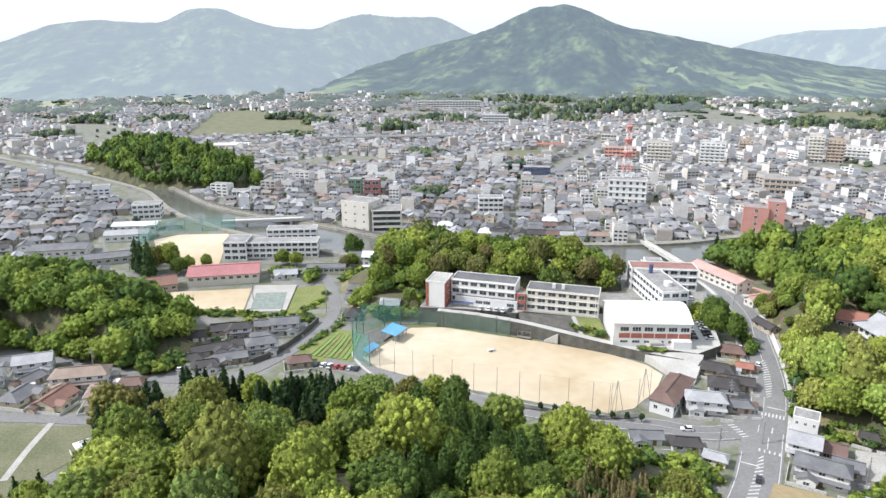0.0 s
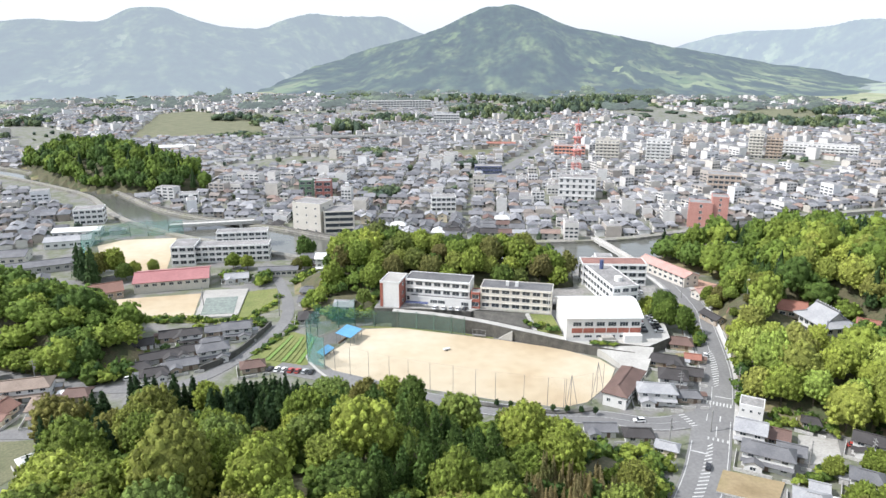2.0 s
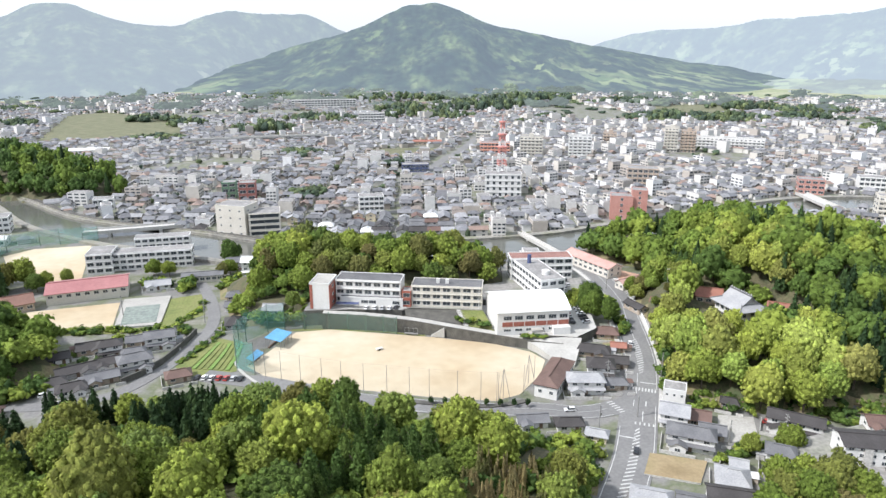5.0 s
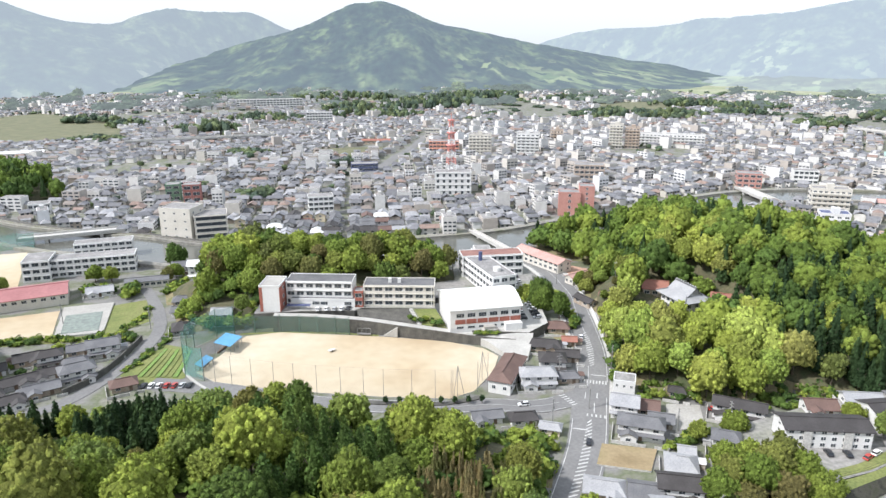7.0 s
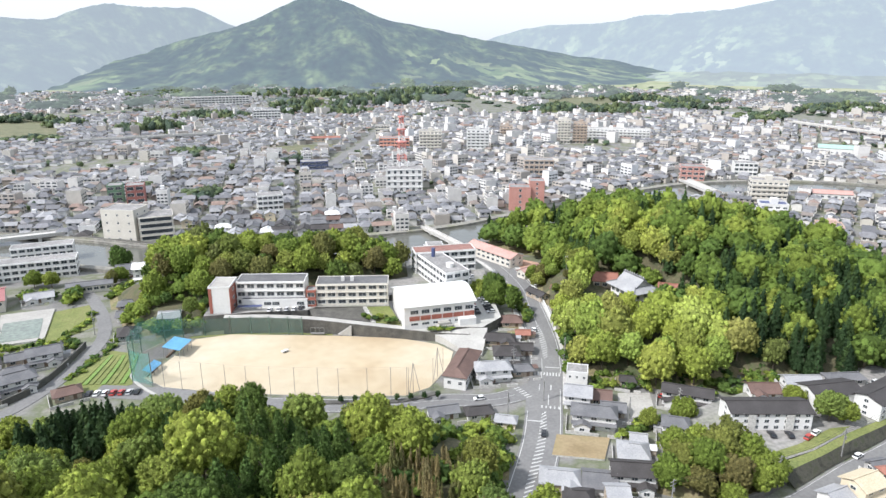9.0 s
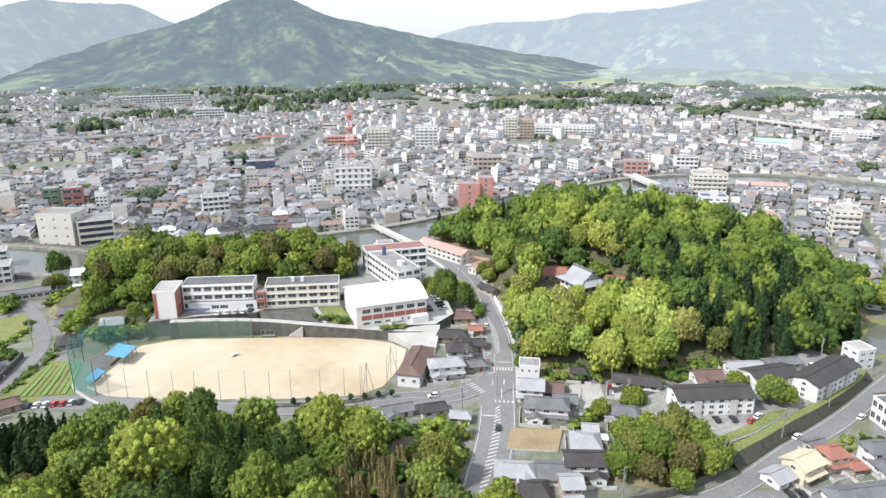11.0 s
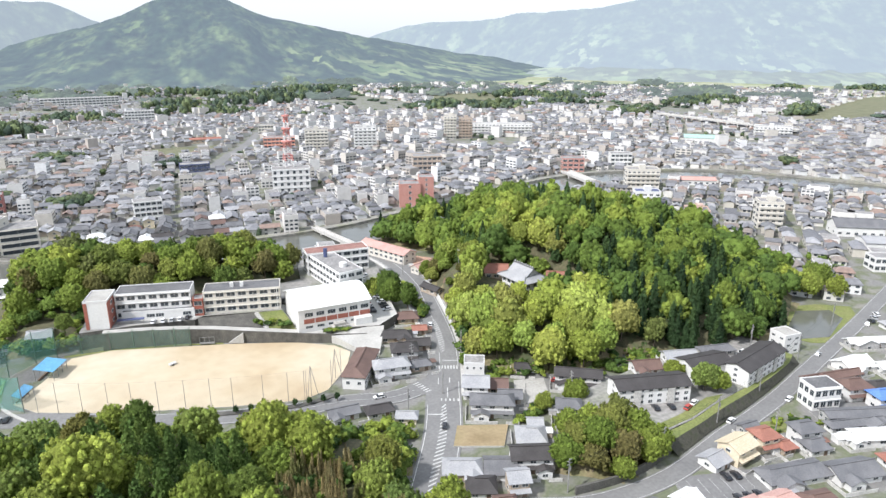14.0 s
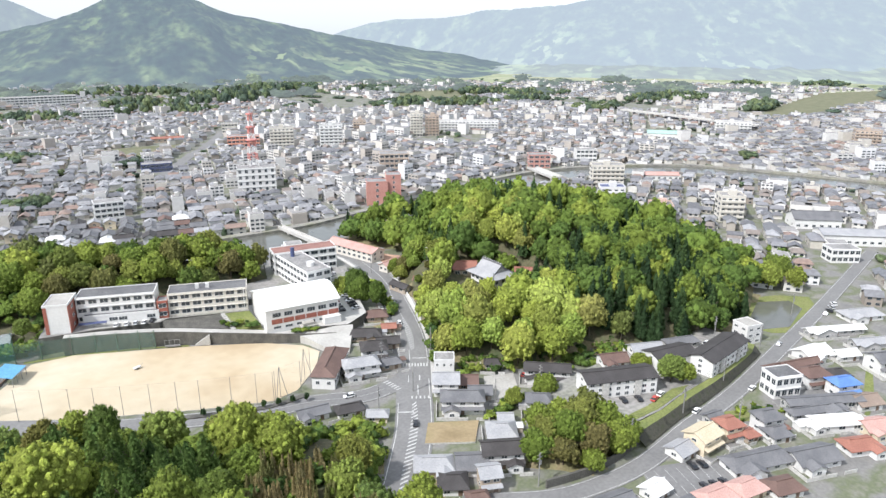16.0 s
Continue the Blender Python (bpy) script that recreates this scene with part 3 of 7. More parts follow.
# ---------------------------------------------------------------- trees
def leaf_cloud(rng, leaves, radius, tall, low, lobes, size, rings=9, around=16, depth=0.5, boughs=9):
    """A domed crown: a few great boughs, rounded clumps all over them, leaf sprays on the clumps, a sunken shaded core."""
    c0 = np.array([0, 0, low + (tall - low) * 0.42])
    ext = np.array([radius, radius, (tall - low) * 0.58])
    z = 1 - (np.arange(boughs) + 0.5) / boughs * 1.25
    q = np.arange(boughs) * 2.4 + rng.uniform(0, 6)
    big = np.stack([np.cos(q) * np.sqrt(1 - z * z), np.sin(q) * np.sqrt(1 - z * z), z], 1) * rng.uniform(0.46, 0.66, (boughs, 1))
    br = rng.uniform(0.36, 0.5, boughs)

    def reach(ray, shrink):
        dot = ray @ big.T
        disc = dot ** 2 - (big ** 2).sum(1) + (br * shrink) ** 2
        return np.maximum(np.where(disc > 0, dot + np.sqrt(np.maximum(disc, 0)), 0).max(1), depth)[:, None]

    z = 1 - (np.arange(lobes) + 0.5) / lobes * 1.45
    q = np.arange(lobes) * 2.39996 + rng.uniform(0, 6)
    d = np.stack([np.cos(q) * np.sqrt(1 - z * z), np.sin(q) * np.sqrt(1 - z * z), z], 1) + rng.normal(size=(lobes, 3)) * 0.07
    d /= np.linalg.norm(d, axis=1)[:, None]
    lr = 1.2 / math.sqrt(lobes) * rng.uniform(0.6, 1.35, lobes)
    centre = d * (reach(d, 1.0) - lr[:, None] * rng.uniform(0.3, 0.9, (lobes, 1)))
    g = np.array([(u, v) for v in (-1, -1 / 3, 1 / 3, 1) for u in (-1, -1 / 3, 1 / 3, 1)])      # each clump: a small dome of nine faces
    g = g * np.sqrt(1 - g[:, ::-1] ** 2 / 2)
    gr = np.linalg.norm(g, axis=1)
    polar = gr * 1.95
    axis = d + np.array([0, 0, 0.5])
    axis /= np.linalg.norm(axis, axis=1)[:, None]
    ta = np.cross(axis, np.where(np.abs(axis[:, :1]) < 0.8, [[1.0, 0, 0]], [[0, 1.0, 0]]))
    ta /= np.linalg.norm(ta, axis=1)[:, None]
    tb = np.cross(axis, ta)
    spin = rng.uniform(0, 6, (lobes, 1))
    gx, gy = g[:, 0] / gr * np.sin(polar), g[:, 1] / gr * np.sin(polar)
    gx, gy = gx * np.cos(spin) - gy * np.sin(spin), gx * np.sin(spin) + gy * np.cos(spin)
    shape = ta[:, None] * gx[..., None] + tb[:, None] * gy[..., None] + axis[:, None] * np.cos(polar)[None, :, None]
    dome = (c0 + ext * (centre[:, None] + shape * lr[:, None, None] * rng.uniform(0.62, 1.18, (lobes, 16, 1)))).reshape(-1, 3)
    cell = np.array([(j * 4 + i, j * 4 + i + 1, j * 4 + i + 5, j * 4 + i + 4) for j in range(3) for i in range(3)])
    domes = (np.arange(lobes)[:, None, None] * 16 + cell).reshape(-1, 4)
    pick = rng.integers(0, lobes, leaves)
    n = rng.normal(size=(leaves, 3)) * 0.6 + d[pick] * 0.9 + np.array([0, 0, 0.35])
    n /= np.linalg.norm(n, axis=1)[:, None]
    p = c0 + ext * (centre[pick] + n * lr[pick][:, None] * rng.uniform(0.95, 1.15, (leaves, 1)))
    face = n + rng.normal(size=(leaves, 3)) * 0.42
    face /= np.linalg.norm(face, axis=1)[:, None]
    t = np.cross(face, rng.normal(size=(leaves, 3)))
    t /= np.linalg.norm(t, axis=1)[:, None]
    u = np.cross(face, t)
    s = size * rng.uniform(0.5, 1.3, (leaves, 1))
    quad = np.stack([p - t * s, p - u * s * 0.75, p + t * s, p + u * s * 0.75], 1).reshape(-1, 3)
    faces = np.arange(leaves * 4).reshape(-1, 4)
    ray = np.array([[math.cos(i) * math.cos(j), math.cos(i) * math.sin(j), math.sin(i)] for i in np.linspace(-0.75, 1.569, rings) for j in np.arange(around) / around * math.tau])
    ball = ray * (reach(ray, 0.95) - lr.mean() * 0.6) * ext + c0
    w = around
    bf = np.array([(i * w + j, i * w + (j + 1) % w, (i + 1) * w + (j + 1) % w, (i + 1) * w + j) for i in range(rings - 1) for j in range(w)])
    return np.concatenate([quad, ball, dome]), np.concatenate([faces, bf + leaves * 4, domes + leaves * 4 + len(ball)])


def cedar_cloud(rng, leaves, radius, tall, low, size, full=0.8):
    """A narrow pointed crown of drooping needle sprays."""
    h = 1 - np.sqrt(rng.uniform(0, 1, leaves))
    a = rng.uniform(0, math.tau, leaves)
    r = radius * (1 - h) ** full * rng.uniform(0.75, 1.1, leaves) + 0.15
    p = np.stack([np.cos(a) * r, np.sin(a) * r, low + h * (tall - low)], 1)
    n = np.stack([np.cos(a), np.sin(a), np.full(leaves, 0.55)], 1) + rng.normal(size=(leaves, 3)) * 0.35
    n /= np.linalg.norm(n, axis=1)[:, None]
    t = np.cross(n, rng.normal(size=(leaves, 3)))
    t /= np.linalg.norm(t, axis=1)[:, None]
    u = np.cross(n, t)
    s = size * rng.uniform(0.6, 1.2, (leaves, 1))
    quad = np.stack([p - t * s, p - u * s * 0.7, p + t * s, p + u * s * 0.7], 1).reshape(-1, 3)
    faces = np.arange(leaves * 4).reshape(-1, 4)
    around = 8
    ca = np.arange(around) / around * math.tau
    ball = np.array([[math.cos(q) * radius * (1 - e) ** full * 0.8, math.sin(q) * radius * (1 - e) ** full * 0.8, low + e * (tall - low)] for e in (0, 0.3, 0.6, 0.95) for q in ca])
    bf = np.array([(i * around + k, i * around + (k + 1) % around, (i + 1) * around + (k + 1) % around, (i + 1) * around + k) for i in range(3) for k in range(around)])
    return np.concatenate([quad, ball]), np.concatenate([faces, bf + leaves * 4])


def trunk_mesh(rng, tall, radius):
    b = Build()
    b.tube((0, 0, -1.5), (0.1, 0.1, tall * 0.55), radius, 0, 7, radius * 0.6)
    for k in range(4):
        a = k * 1.6 + rng.uniform(0, 1)
        b.tube((0, 0, tall * (0.3 + 0.05 * k)), (math.cos(a) * tall * 0.22, math.sin(a) * tall * 0.22, tall * (0.55 + 0.05 * k)), radius * 0.45, 0, 5, radius * 0.2)
    return b.mesh("trunk", M_BARK)


RNG = np.random.default_rng(5)
TREES = {}
for kind, count in (("broad", 7), ("cedar", 3), ("cypress", 3), ("bamboo", 3), ("oak", 2), ("bright", 4), ("grove", 3), ("mid", 5)):
    TREES[kind] = []
    for k in range(count):
        if kind == "broad":
            v, f = leaf_cloud(RNG, 780, RNG.uniform(5.2, 7.0), RNG.uniform(10.5, 13.0), 0.5, int(RNG.integers(160, 200)), 0.28, 8, 14, boughs=int(RNG.integers(7, 12)))
            crown = arrays_mesh("crown", v, f, M_LEAF)
        elif kind == "cedar":
            v, f = cedar_cloud(RNG, 340, 2.5, 12.5, 1.2, 0.56)
            crown = arrays_mesh("crown", v, f, M_CEDAR)
        elif kind in ("bright", "grove"):
            v, f = leaf_cloud(RNG, 480, RNG.uniform(5.4, 6.8), RNG.uniform(11, 13), 0.5, int(RNG.integers(110, 140)), 0.28, 7, 12, boughs=int(RNG.integers(7, 11)))
            crown = arrays_mesh("crown", v, f, M_BRIGHT if kind == "bright" else M_GROVE)
        elif kind == "mid":
            v, f = leaf_cloud(RNG, 200, RNG.uniform(5.2, 6.8), RNG.uniform(11, 13), 0.5, int(RNG.integers(55, 75)), 0.36, 6, 10, boughs=int(RNG.integers(6, 10)))
            crown = arrays_mesh("crown", v, f, M_MIDDLE)
        elif kind == "oak":
            v, f = leaf_cloud(RNG, 620, 6.0, 12.0, 0.5, 110, 0.26, 8, 14)
            crown = arrays_mesh("crown", v, f, M_OAK)
        elif kind == "cypress":
            v, f = cedar_cloud(RNG, 430, 2.6, RNG.uniform(9.5, 11.5), 0.8, 0.34, 0.55)
            crown = arrays_mesh("crown", v, f, M_CYPRESS)
        else:
            vs, fs, n = [], [], 0
            for q in range(6):      # several plumes to a clump
                v, f = cedar_cloud(RNG, 105, RNG.uniform(0.8, 1.2), RNG.uniform(8, 11.5), 1.0, 0.34, 0.5)
                vs.append(v + np.array([RNG.uniform(-2.4, 2.4), RNG.uniform(-2.4, 2.4), 0])), fs.append(f + n)
                n += len(v)
            crown = arrays_mesh("crown", np.concatenate(vs), np.concatenate(fs), M_BAMBOO)
        TREES[kind].append((trunk_mesh(RNG, 10, 0.3 if kind != "bamboo" else 0.12), crown))
LABELS = {"broad": ("tree", "rounded evergreen broadleaf tree on the hill", "tree"), "cedar": ("cedar_tree", "dark pointed cedar in the hill wood", "tree"), "oak": ("tree", "dark evergreen oak beside the school drive", "tree"), "cypress": ("cypress_tree", "green round-topped cypress in the hill wood", "tree"), "bamboo": ("bamboo_clump", "straw-brown feathery bamboo on the slope", "bamboo")}


def tree(kind, x, y, z, scale, turn, group):
    name, label, cat = LABELS[kind]
    t = thing(name, pose(x, y, z, 0, 0, turn), label, cat, group)
    t.scale = (scale, scale, scale * random.uniform(0.9, 1.3))
    trunk, crown = random.choice(TREES[kind])
    part("trunk", trunk, M_BARK, t)
    part("crown", crown, {"broad": M_LEAF, "bright": M_BRIGHT, "grove": M_GROVE, "mid": M_MIDDLE, "cedar": M_CEDAR, "cypress": M_CYPRESS, "oak": M_OAK, "bamboo": M_BAMBOO}[kind], t)
    return t


def scatter(h, gap, seed, edge=0.97):
    rng = random.Random(seed)
    cx, cy, a, b = HILLS[h][:4]
    m = max(a, b)
    cells, out = {}, []
    for _ in range(int(m * m * 4 / gap / gap * 9)):
        x, y = cx + rng.uniform(-m, m), cy + rng.uniform(-m, m)
        if rel(x, y, h) > edge:
            continue
        k = (int(x // gap), int(y // gap))
        if any((x - p) ** 2 + (y - q) ** 2 < gap * gap for i in (-1, 0, 1) for j in (-1, 0, 1) for p, q in cells.get((k[0] + i, k[1] + j), ())):
            continue
        cells.setdefault(k, []).append((x, y))
        out.append((x, y))
    return out


def blocked(x, y, margin=3.0):
    return any(near_line(x, y, line, w / 2 + margin) for line, w in ROADS) or inside(x, y, FIELD) or inside(x, y, TERRACE)


random.seed(21)
FRONT = scatter("front", 7.4, 3)
FRONT += [(x, y) for x, y in scatter("front_low", 7.0, 4) if all((x - p) ** 2 + (y - q) ** 2 > 46 for p, q in FRONT)]
for more in ("front_west", "front_back"):
    FRONT += [(x, y) for x, y in scatter(more, 7.0, 6) if all((x - p) ** 2 + (y - q) ** 2 > 44 for p, q in FRONT)]
CYPRESS = [(-19, 141), (-9, 142), (10, 137), (19, 129), (20, 114), (9, 112), (3, 103), (-7, 102), (-14, 114)]      # the planted part of the hill
for x, y in FRONT:
    if y < 76 or abs(math.degrees(math.atan2(x, y)) + 5) > 37 or blocked(x, y, 3.5) or (x > 8 and y > 150) or (x > 38 and y > 128):
        continue
    if ((x + 34) / 13) ** 2 + ((y - 154) / 20) ** 2 < 1 or (x < -80 and y < 150 and rel(x, y, "front") > 0.8):
        continue
    if x < -72 and y > 112:
        kind = "cedar" if random.random() < 0.85 else "broad"
    elif 21 < x < 46 and y < 121:
        kind = "bamboo" if random.random() < 0.9 else "broad"
    elif inside(x, y, CYPRESS) and noise.noise(Vector((x * 0.09, y * 0.09, 8))) > -0.3:
        kind = "cypress"
    else:
        kind = "cedar" if random.random() < 0.06 else "broad"
    if kind != "broad":
        for q in range({"cedar": 3, "cypress": 6, "bamboo": 4}[kind]):
            u, w = x + random.uniform(-4.2, 4.2), y + random.uniform(-4.2, 4.2)
            tree(kind, u, w, height(u, w), random.uniform(0.7, 0.95) * (0.75 if kind == "bamboo" else 1.0), random.uniform(0, 360), "hill wood")
    low = 0.66 if -54 < x < -14 and 108 < y < 136 else 0.92 if x > -8 and y > 134 else 1.0
    low *= {"broad": 1.0, "bamboo": 0.7}.get(kind, 0.9)
    tree(kind, x, y, height(x, y), low * random.choice((0.7, 0.8, 0.88, 0.96, 1.04, 1.14)), random.uniform(0, 360), "hill wood")


for k in range(112):
    a, e = random.uniform(0, math.tau), math.sqrt(random.random())
    x, y = -34.5 + math.cos(a) * e * 12.5, 157 + math.sin(a) * e * 18
    tree("cedar", x, y, height(x, y), random.uniform(0.68, 0.95), random.uniform(0, 360), "hill wood")


def bare(x, y, h):
    """Ground of a hill that is kept free of trees."""
    return (h.startswith("school") and x < -12 and y < 263 and math.hypot(x + 20.5, y - 250) < 10) or (h == "school" and (x < -30 or x > 82 or (x < -12 and y < 268))) or (h.startswith("shrine") and x < 127 and y > 213) or (h.startswith("shrine") and x < np.interp(y, (148, 183, 202, 224, 246, 275), (80, 98, 105.5, 112.5, 118.5, 121)) + 4) or inside(x, y, CLEARING) or inside(x, y, COURT) or math.hypot(x - 142.5, y - 202) < 10.5 or math.hypot(x - 142, y - 217) < 7 or math.hypot(x - 137, y - 208) < 6 or math.hypot(x - 133, y - 233) < 11 or math.hypot(x - 159, y - 198) < 7


def woodland(h, gap, leaves, size, seed, cedars=0.15, tints=(0.0, 0.62), lobes=48, label="dense evergreen wood covering a low hill"):
    rng = np.random.default_rng(seed)
    p = HILLS[h]
    kinds = [leaf_cloud(rng, leaves, rng.uniform(4.6, 6.4), p[6] * rng.uniform(0.95, 1.2), p[6] * 0.05, int(lobes * rng.uniform(0.85, 1.2)), size, 6, 10, boughs=int(rng.integers(6, 10))) for _ in range(5)]
    kinds += [cedar_cloud(rng, max(130, leaves), 2.6, p[6] * 1.15, 1.0, 0.5) for _ in range(2)]
    vs, fs, ts, k = [], [], [], 0
    for x, y in scatter(h, gap, seed):
        if blocked(x, y, 0.6 if h == "west" else 3.0) or bare(x, y, h):
            continue
        a = noise.noise(Vector((x * 0.025, y * 0.025, seed)))
        cedar = rng.random() < cedars + max(0, a) * 0.5
        v, f = kinds[int(rng.integers(5, 7) if cedar else rng.integers(0, 5))]
        q, s = rng.uniform(0, math.tau), rng.uniform(0.8, 1.28)
        if h == "school_slope":
            s *= 0.55
        w = np.stack([(v[:, 0] * math.cos(q) - v[:, 1] * math.sin(q)) * s + x, (v[:, 0] * math.sin(q) + v[:, 1] * math.cos(q)) * s + y, v[:, 2] * s * rng.uniform(0.85, 1.15) + height(x, y)], 1)
        shade = 0.85 if h.startswith("shrine") and (x > 160 and y < 195 or x < 150 and y > 232) else 1.0      # older, darker trees
        vs.append(w), fs.append(f + k), ts.append(np.full(len(w), rng.uniform(0.78, 1.0) if cedar else rng.uniform(*tints) * shade))
        k += len(w)
    ob = new("woodland", arrays_mesh("woodland", np.concatenate(vs), np.concatenate(fs), M_WOODS, np.concatenate(ts)))
    return tagged(ob, label, "wood", kind="stuff")


woodland("west", 5.6, 140, 0.34, 11, 0.02, (0.12, 0.37), 58)
woodland("school_slope", 3.8, 90, 0.3, 13, 0.0, (0.05, 0.36))
woodland("shrine", 6.3, 90, 0.38, 14, 0.1, (0.13, 0.39), 52)
SINGLE = {
    "shrine_front": (6.3, 15, "bright", "yellow-green camphor tree at the edge of the shrine wood", "trees below the shrine"),
    "school": (5.7, 12, "mid", "dark green broadleaf tree on the rise behind the school", "trees behind the school"),
    "shrine_east": (5.2, 16, "mid", "dense green broadleaf tree on the flank of the hill", "trees on the east flank"),
    "grove": (4.4, 17, "grove", "fresh green broadleaf tree in the roadside grove", "trees of the roadside grove"),
}
LABELS["grove"] = ("tree", "lighter green broadleaf tree behind the school", "tree")
for h, (gap, seed, kind, label, group) in SINGLE.items():
    LABELS[kind] = ("tree", label, "tree")
    for x, y in scatter(h, gap, seed):
        if blocked(x, y, 0.6 if h == "grove" else 3.0) or bare(x, y, h):
            continue
        dark = h == "shrine_east" and random.random() < 0.55
        fresh = h == "school" and random.random() < 0.6
        low = 0.6 if math.hypot(x - 133, y - 190) < 15 or math.hypot(x - 147, y - 186) < 8 else 1.0
        if dark:
            for q in range(3):
                u, w = x + random.uniform(-3.2, 3.2), y + random.uniform(-3.2, 3.2)
                tree("cedar", u, w, height(u, w), random.uniform(0.7, 0.95), random.uniform(0, 360), group)
        tree("cedar" if dark else "grove" if fresh else kind, x, y, height(x, y), random.uniform(0.78, 1.12) * HILLS[h][6] / 12 * low, random.uniform(0, 360), group)
LABELS["grove"] = ("tree", "fresh yellow-green tree beside the school wood", "tree")
LABELS["mid"] = ("tree", "tall spreading broadleaf tree at the end of the school wood", "tree")
for x, y, s, kind in ((-18, 282, 1.3, "grove"), (-23, 284, 1.1, "bright"), (-11, 279, 1.2, "mid"), (-9, 288, 1.25, "mid"), (-16, 290, 1.2, "bright"), (-2, 283, 1.15, "mid"), (-22, 277, 0.85, "mid"), (-15, 274, 0.8, "mid"), (-10.5, 263, 0.62, "grove"), (-43, 306, 0.6, "grove"), (-46, 303, 0.5, "grove")):
    tree(kind, x, y, height(x, y), s, random.uniform(0, 360), "trees behind the school")
LABELS["grove"] = ("tree", "fresh green tree beside the shrine court", "tree")
for x, y, s, kind in ((124.5, 243, 0.62, "bright"), (128, 246, 0.55, "grove"), (130, 241, 0.5, "bright"), (134, 231, 0.6, "grove"), (137, 227, 0.55, "bright"), (139, 233, 0.6, "grove"), (132, 252, 0.45, "grove"), (137, 248, 0.6, "mid"), (143, 252, 0.7, "mid"), (146, 246, 0.75, "mid"), (129, 226, 0.35, "grove"), (124, 226, 0.3, "mid"), (140, 258, 0.5, "mid"), (148, 257, 0.7, "mid"), (141, 225, 0.62, "cypress"), (138, 237, 0.8, "cypress"), (142, 238, 0.9, "cypress"), (144, 233, 0.85, "cypress"), (136, 240, 0.7, "cypress")):
    tree(kind, x, y, height(x, y), s, random.uniform(0, 360), "trees beside the shrine")
for x, y in ((166, 212), (163, 220), (169, 219), (174, 210), (157, 226), (164, 229), (172, 228), (152, 230), (177, 219), (158, 236), (167, 238), (178, 233)):
    tree("bright", x, y, height(x, y), random.uniform(0.7, 0.95), random.uniform(0, 360), "trees below the shrine")
woodland("river_bank", 7.4, 50, 0.6, 18, 0.1, (0.05, 0.3), 24)


# ---------------------------------------------------------------- river, roads, field, terrace
def near_bank(p):
    """How far the river's town-side edge lies from its line: it narrows upstream."""
    return float(np.interp(p.x, (-210, -100), (-1.0, RIVER_W)))


tagged(ribbon("water", RIVER, RIVER_W, near_bank, 0.3, M_WATER), "grey-green tidal river between concrete banks", "river", kind="structure")
M_BANK = material("bank_stone", [(0.17, 0.165, 0.15), (0.25, 0.24, 0.21), (0.2, 0.2, 0.14)], 0.9, 0.08)
for a, b in ((RIVER_W + 5, -RIVER_W), (lambda p: -near_bank(p), lambda p: near_bank(p) + 4)):
    tagged(ribbon("embankment", RIVER, a, b, 1.6, M_BANK, 2.0), "stone river embankment with a narrow path", "embankment", kind="structure")
for name, line, w, lift in (("road_main", MAIN, 10.5, 0.16), ("road_side", SIDE, 7.5, 0.12), ("road_west", WEST, 4.6, 0.14), ("road_low", LOW, 4.6, 0.14), ("road_east", EAST, 5.6, 0.14), ("road_boulevard", BOULEVARD, 9, 0.14)):
    tagged(ribbon(name, line, w / 2, w / 2, lift, M_ASPHALT, 0.3), "worn grey asphalt road", "road", kind="structure")
tagged(ribbon("pavement", MAIN[16:], -5.3, 7.6, 0.3, M_CONCRETE, 0.3), "raised concrete pavement with kerb", "pavement", kind="structure")
tagged(ribbon("pavement", MAIN[30:], 7.0, -5.3, 0.3, M_CONCRETE, 0.3), "raised concrete pavement with kerb", "pavement", kind="structure")
tagged(slab("sports_field", FIELD, -0.5, 0.2, (M_SAND, M_CONCRETE)), "pale sand school sports field with worn rings", "sports field", kind="structure")
tagged(slab("school_terrace", TERRACE, -0.5, 6.0, (M_YARD, M_RETAIN)), "raised school yard with dark stone retaining wall", "terrace", kind="structure")
tagged(slab("front_yard", [(1.5, 241.2), (8, 239.1), (26.6, 234.9), (29, 236.6), (28, 238.4), (4.4, 245.4)], 5.9, 6.05, (M_APRON, M_APRON)), "bright concrete forecourt of the school", "yard", kind="structure")
tagged(slab("gym_terrace", GYM_PAD, -0.5, 3.6, (M_APRON, M_RETAIN)), "raised concrete apron round the gymnasium", "terrace", kind="structure")
tagged(ribbon("ramp", RAMP, 2.0, 1.8, 6.0, M_APRON, 6.5, (5.9, 2.4)), "pale concrete ramp above the field's dark retaining wall", "ramp", kind="structure")
tagged(ribbon("ramp_wall", RAMP, -1.8, 2.1, 6.2, M_RETAIN, 6.5, (6.3, 2.9)), "dark stone retaining wall along the ramp", "retaining wall", kind="structure")
b = Build()
DRIVE = [(66, 207.6, 2.75), (73, 206.2, 3.3), (80, 205.4, 3.56), (85.5, 203.6, 3.56), (81.5, 196, 2.3), (77.8, 189.5, 0.8), (71.6, 190.5, 0.8), (71.3, 196, 1.8), (68.8, 202.5, 2.5)]
n = len(DRIVE)
b.poly(DRIVE + [(x, y, -0.4) for x, y, z in DRIVE], [tuple(range(n))[::-1]] + [(k, (k + 1) % n, n + (k + 1) % n, n + k) for k in range(n)])
tagged(b.out("driveway", M_APRON), "pale concrete drive at the foot of the ramp", "driveway", kind="structure")
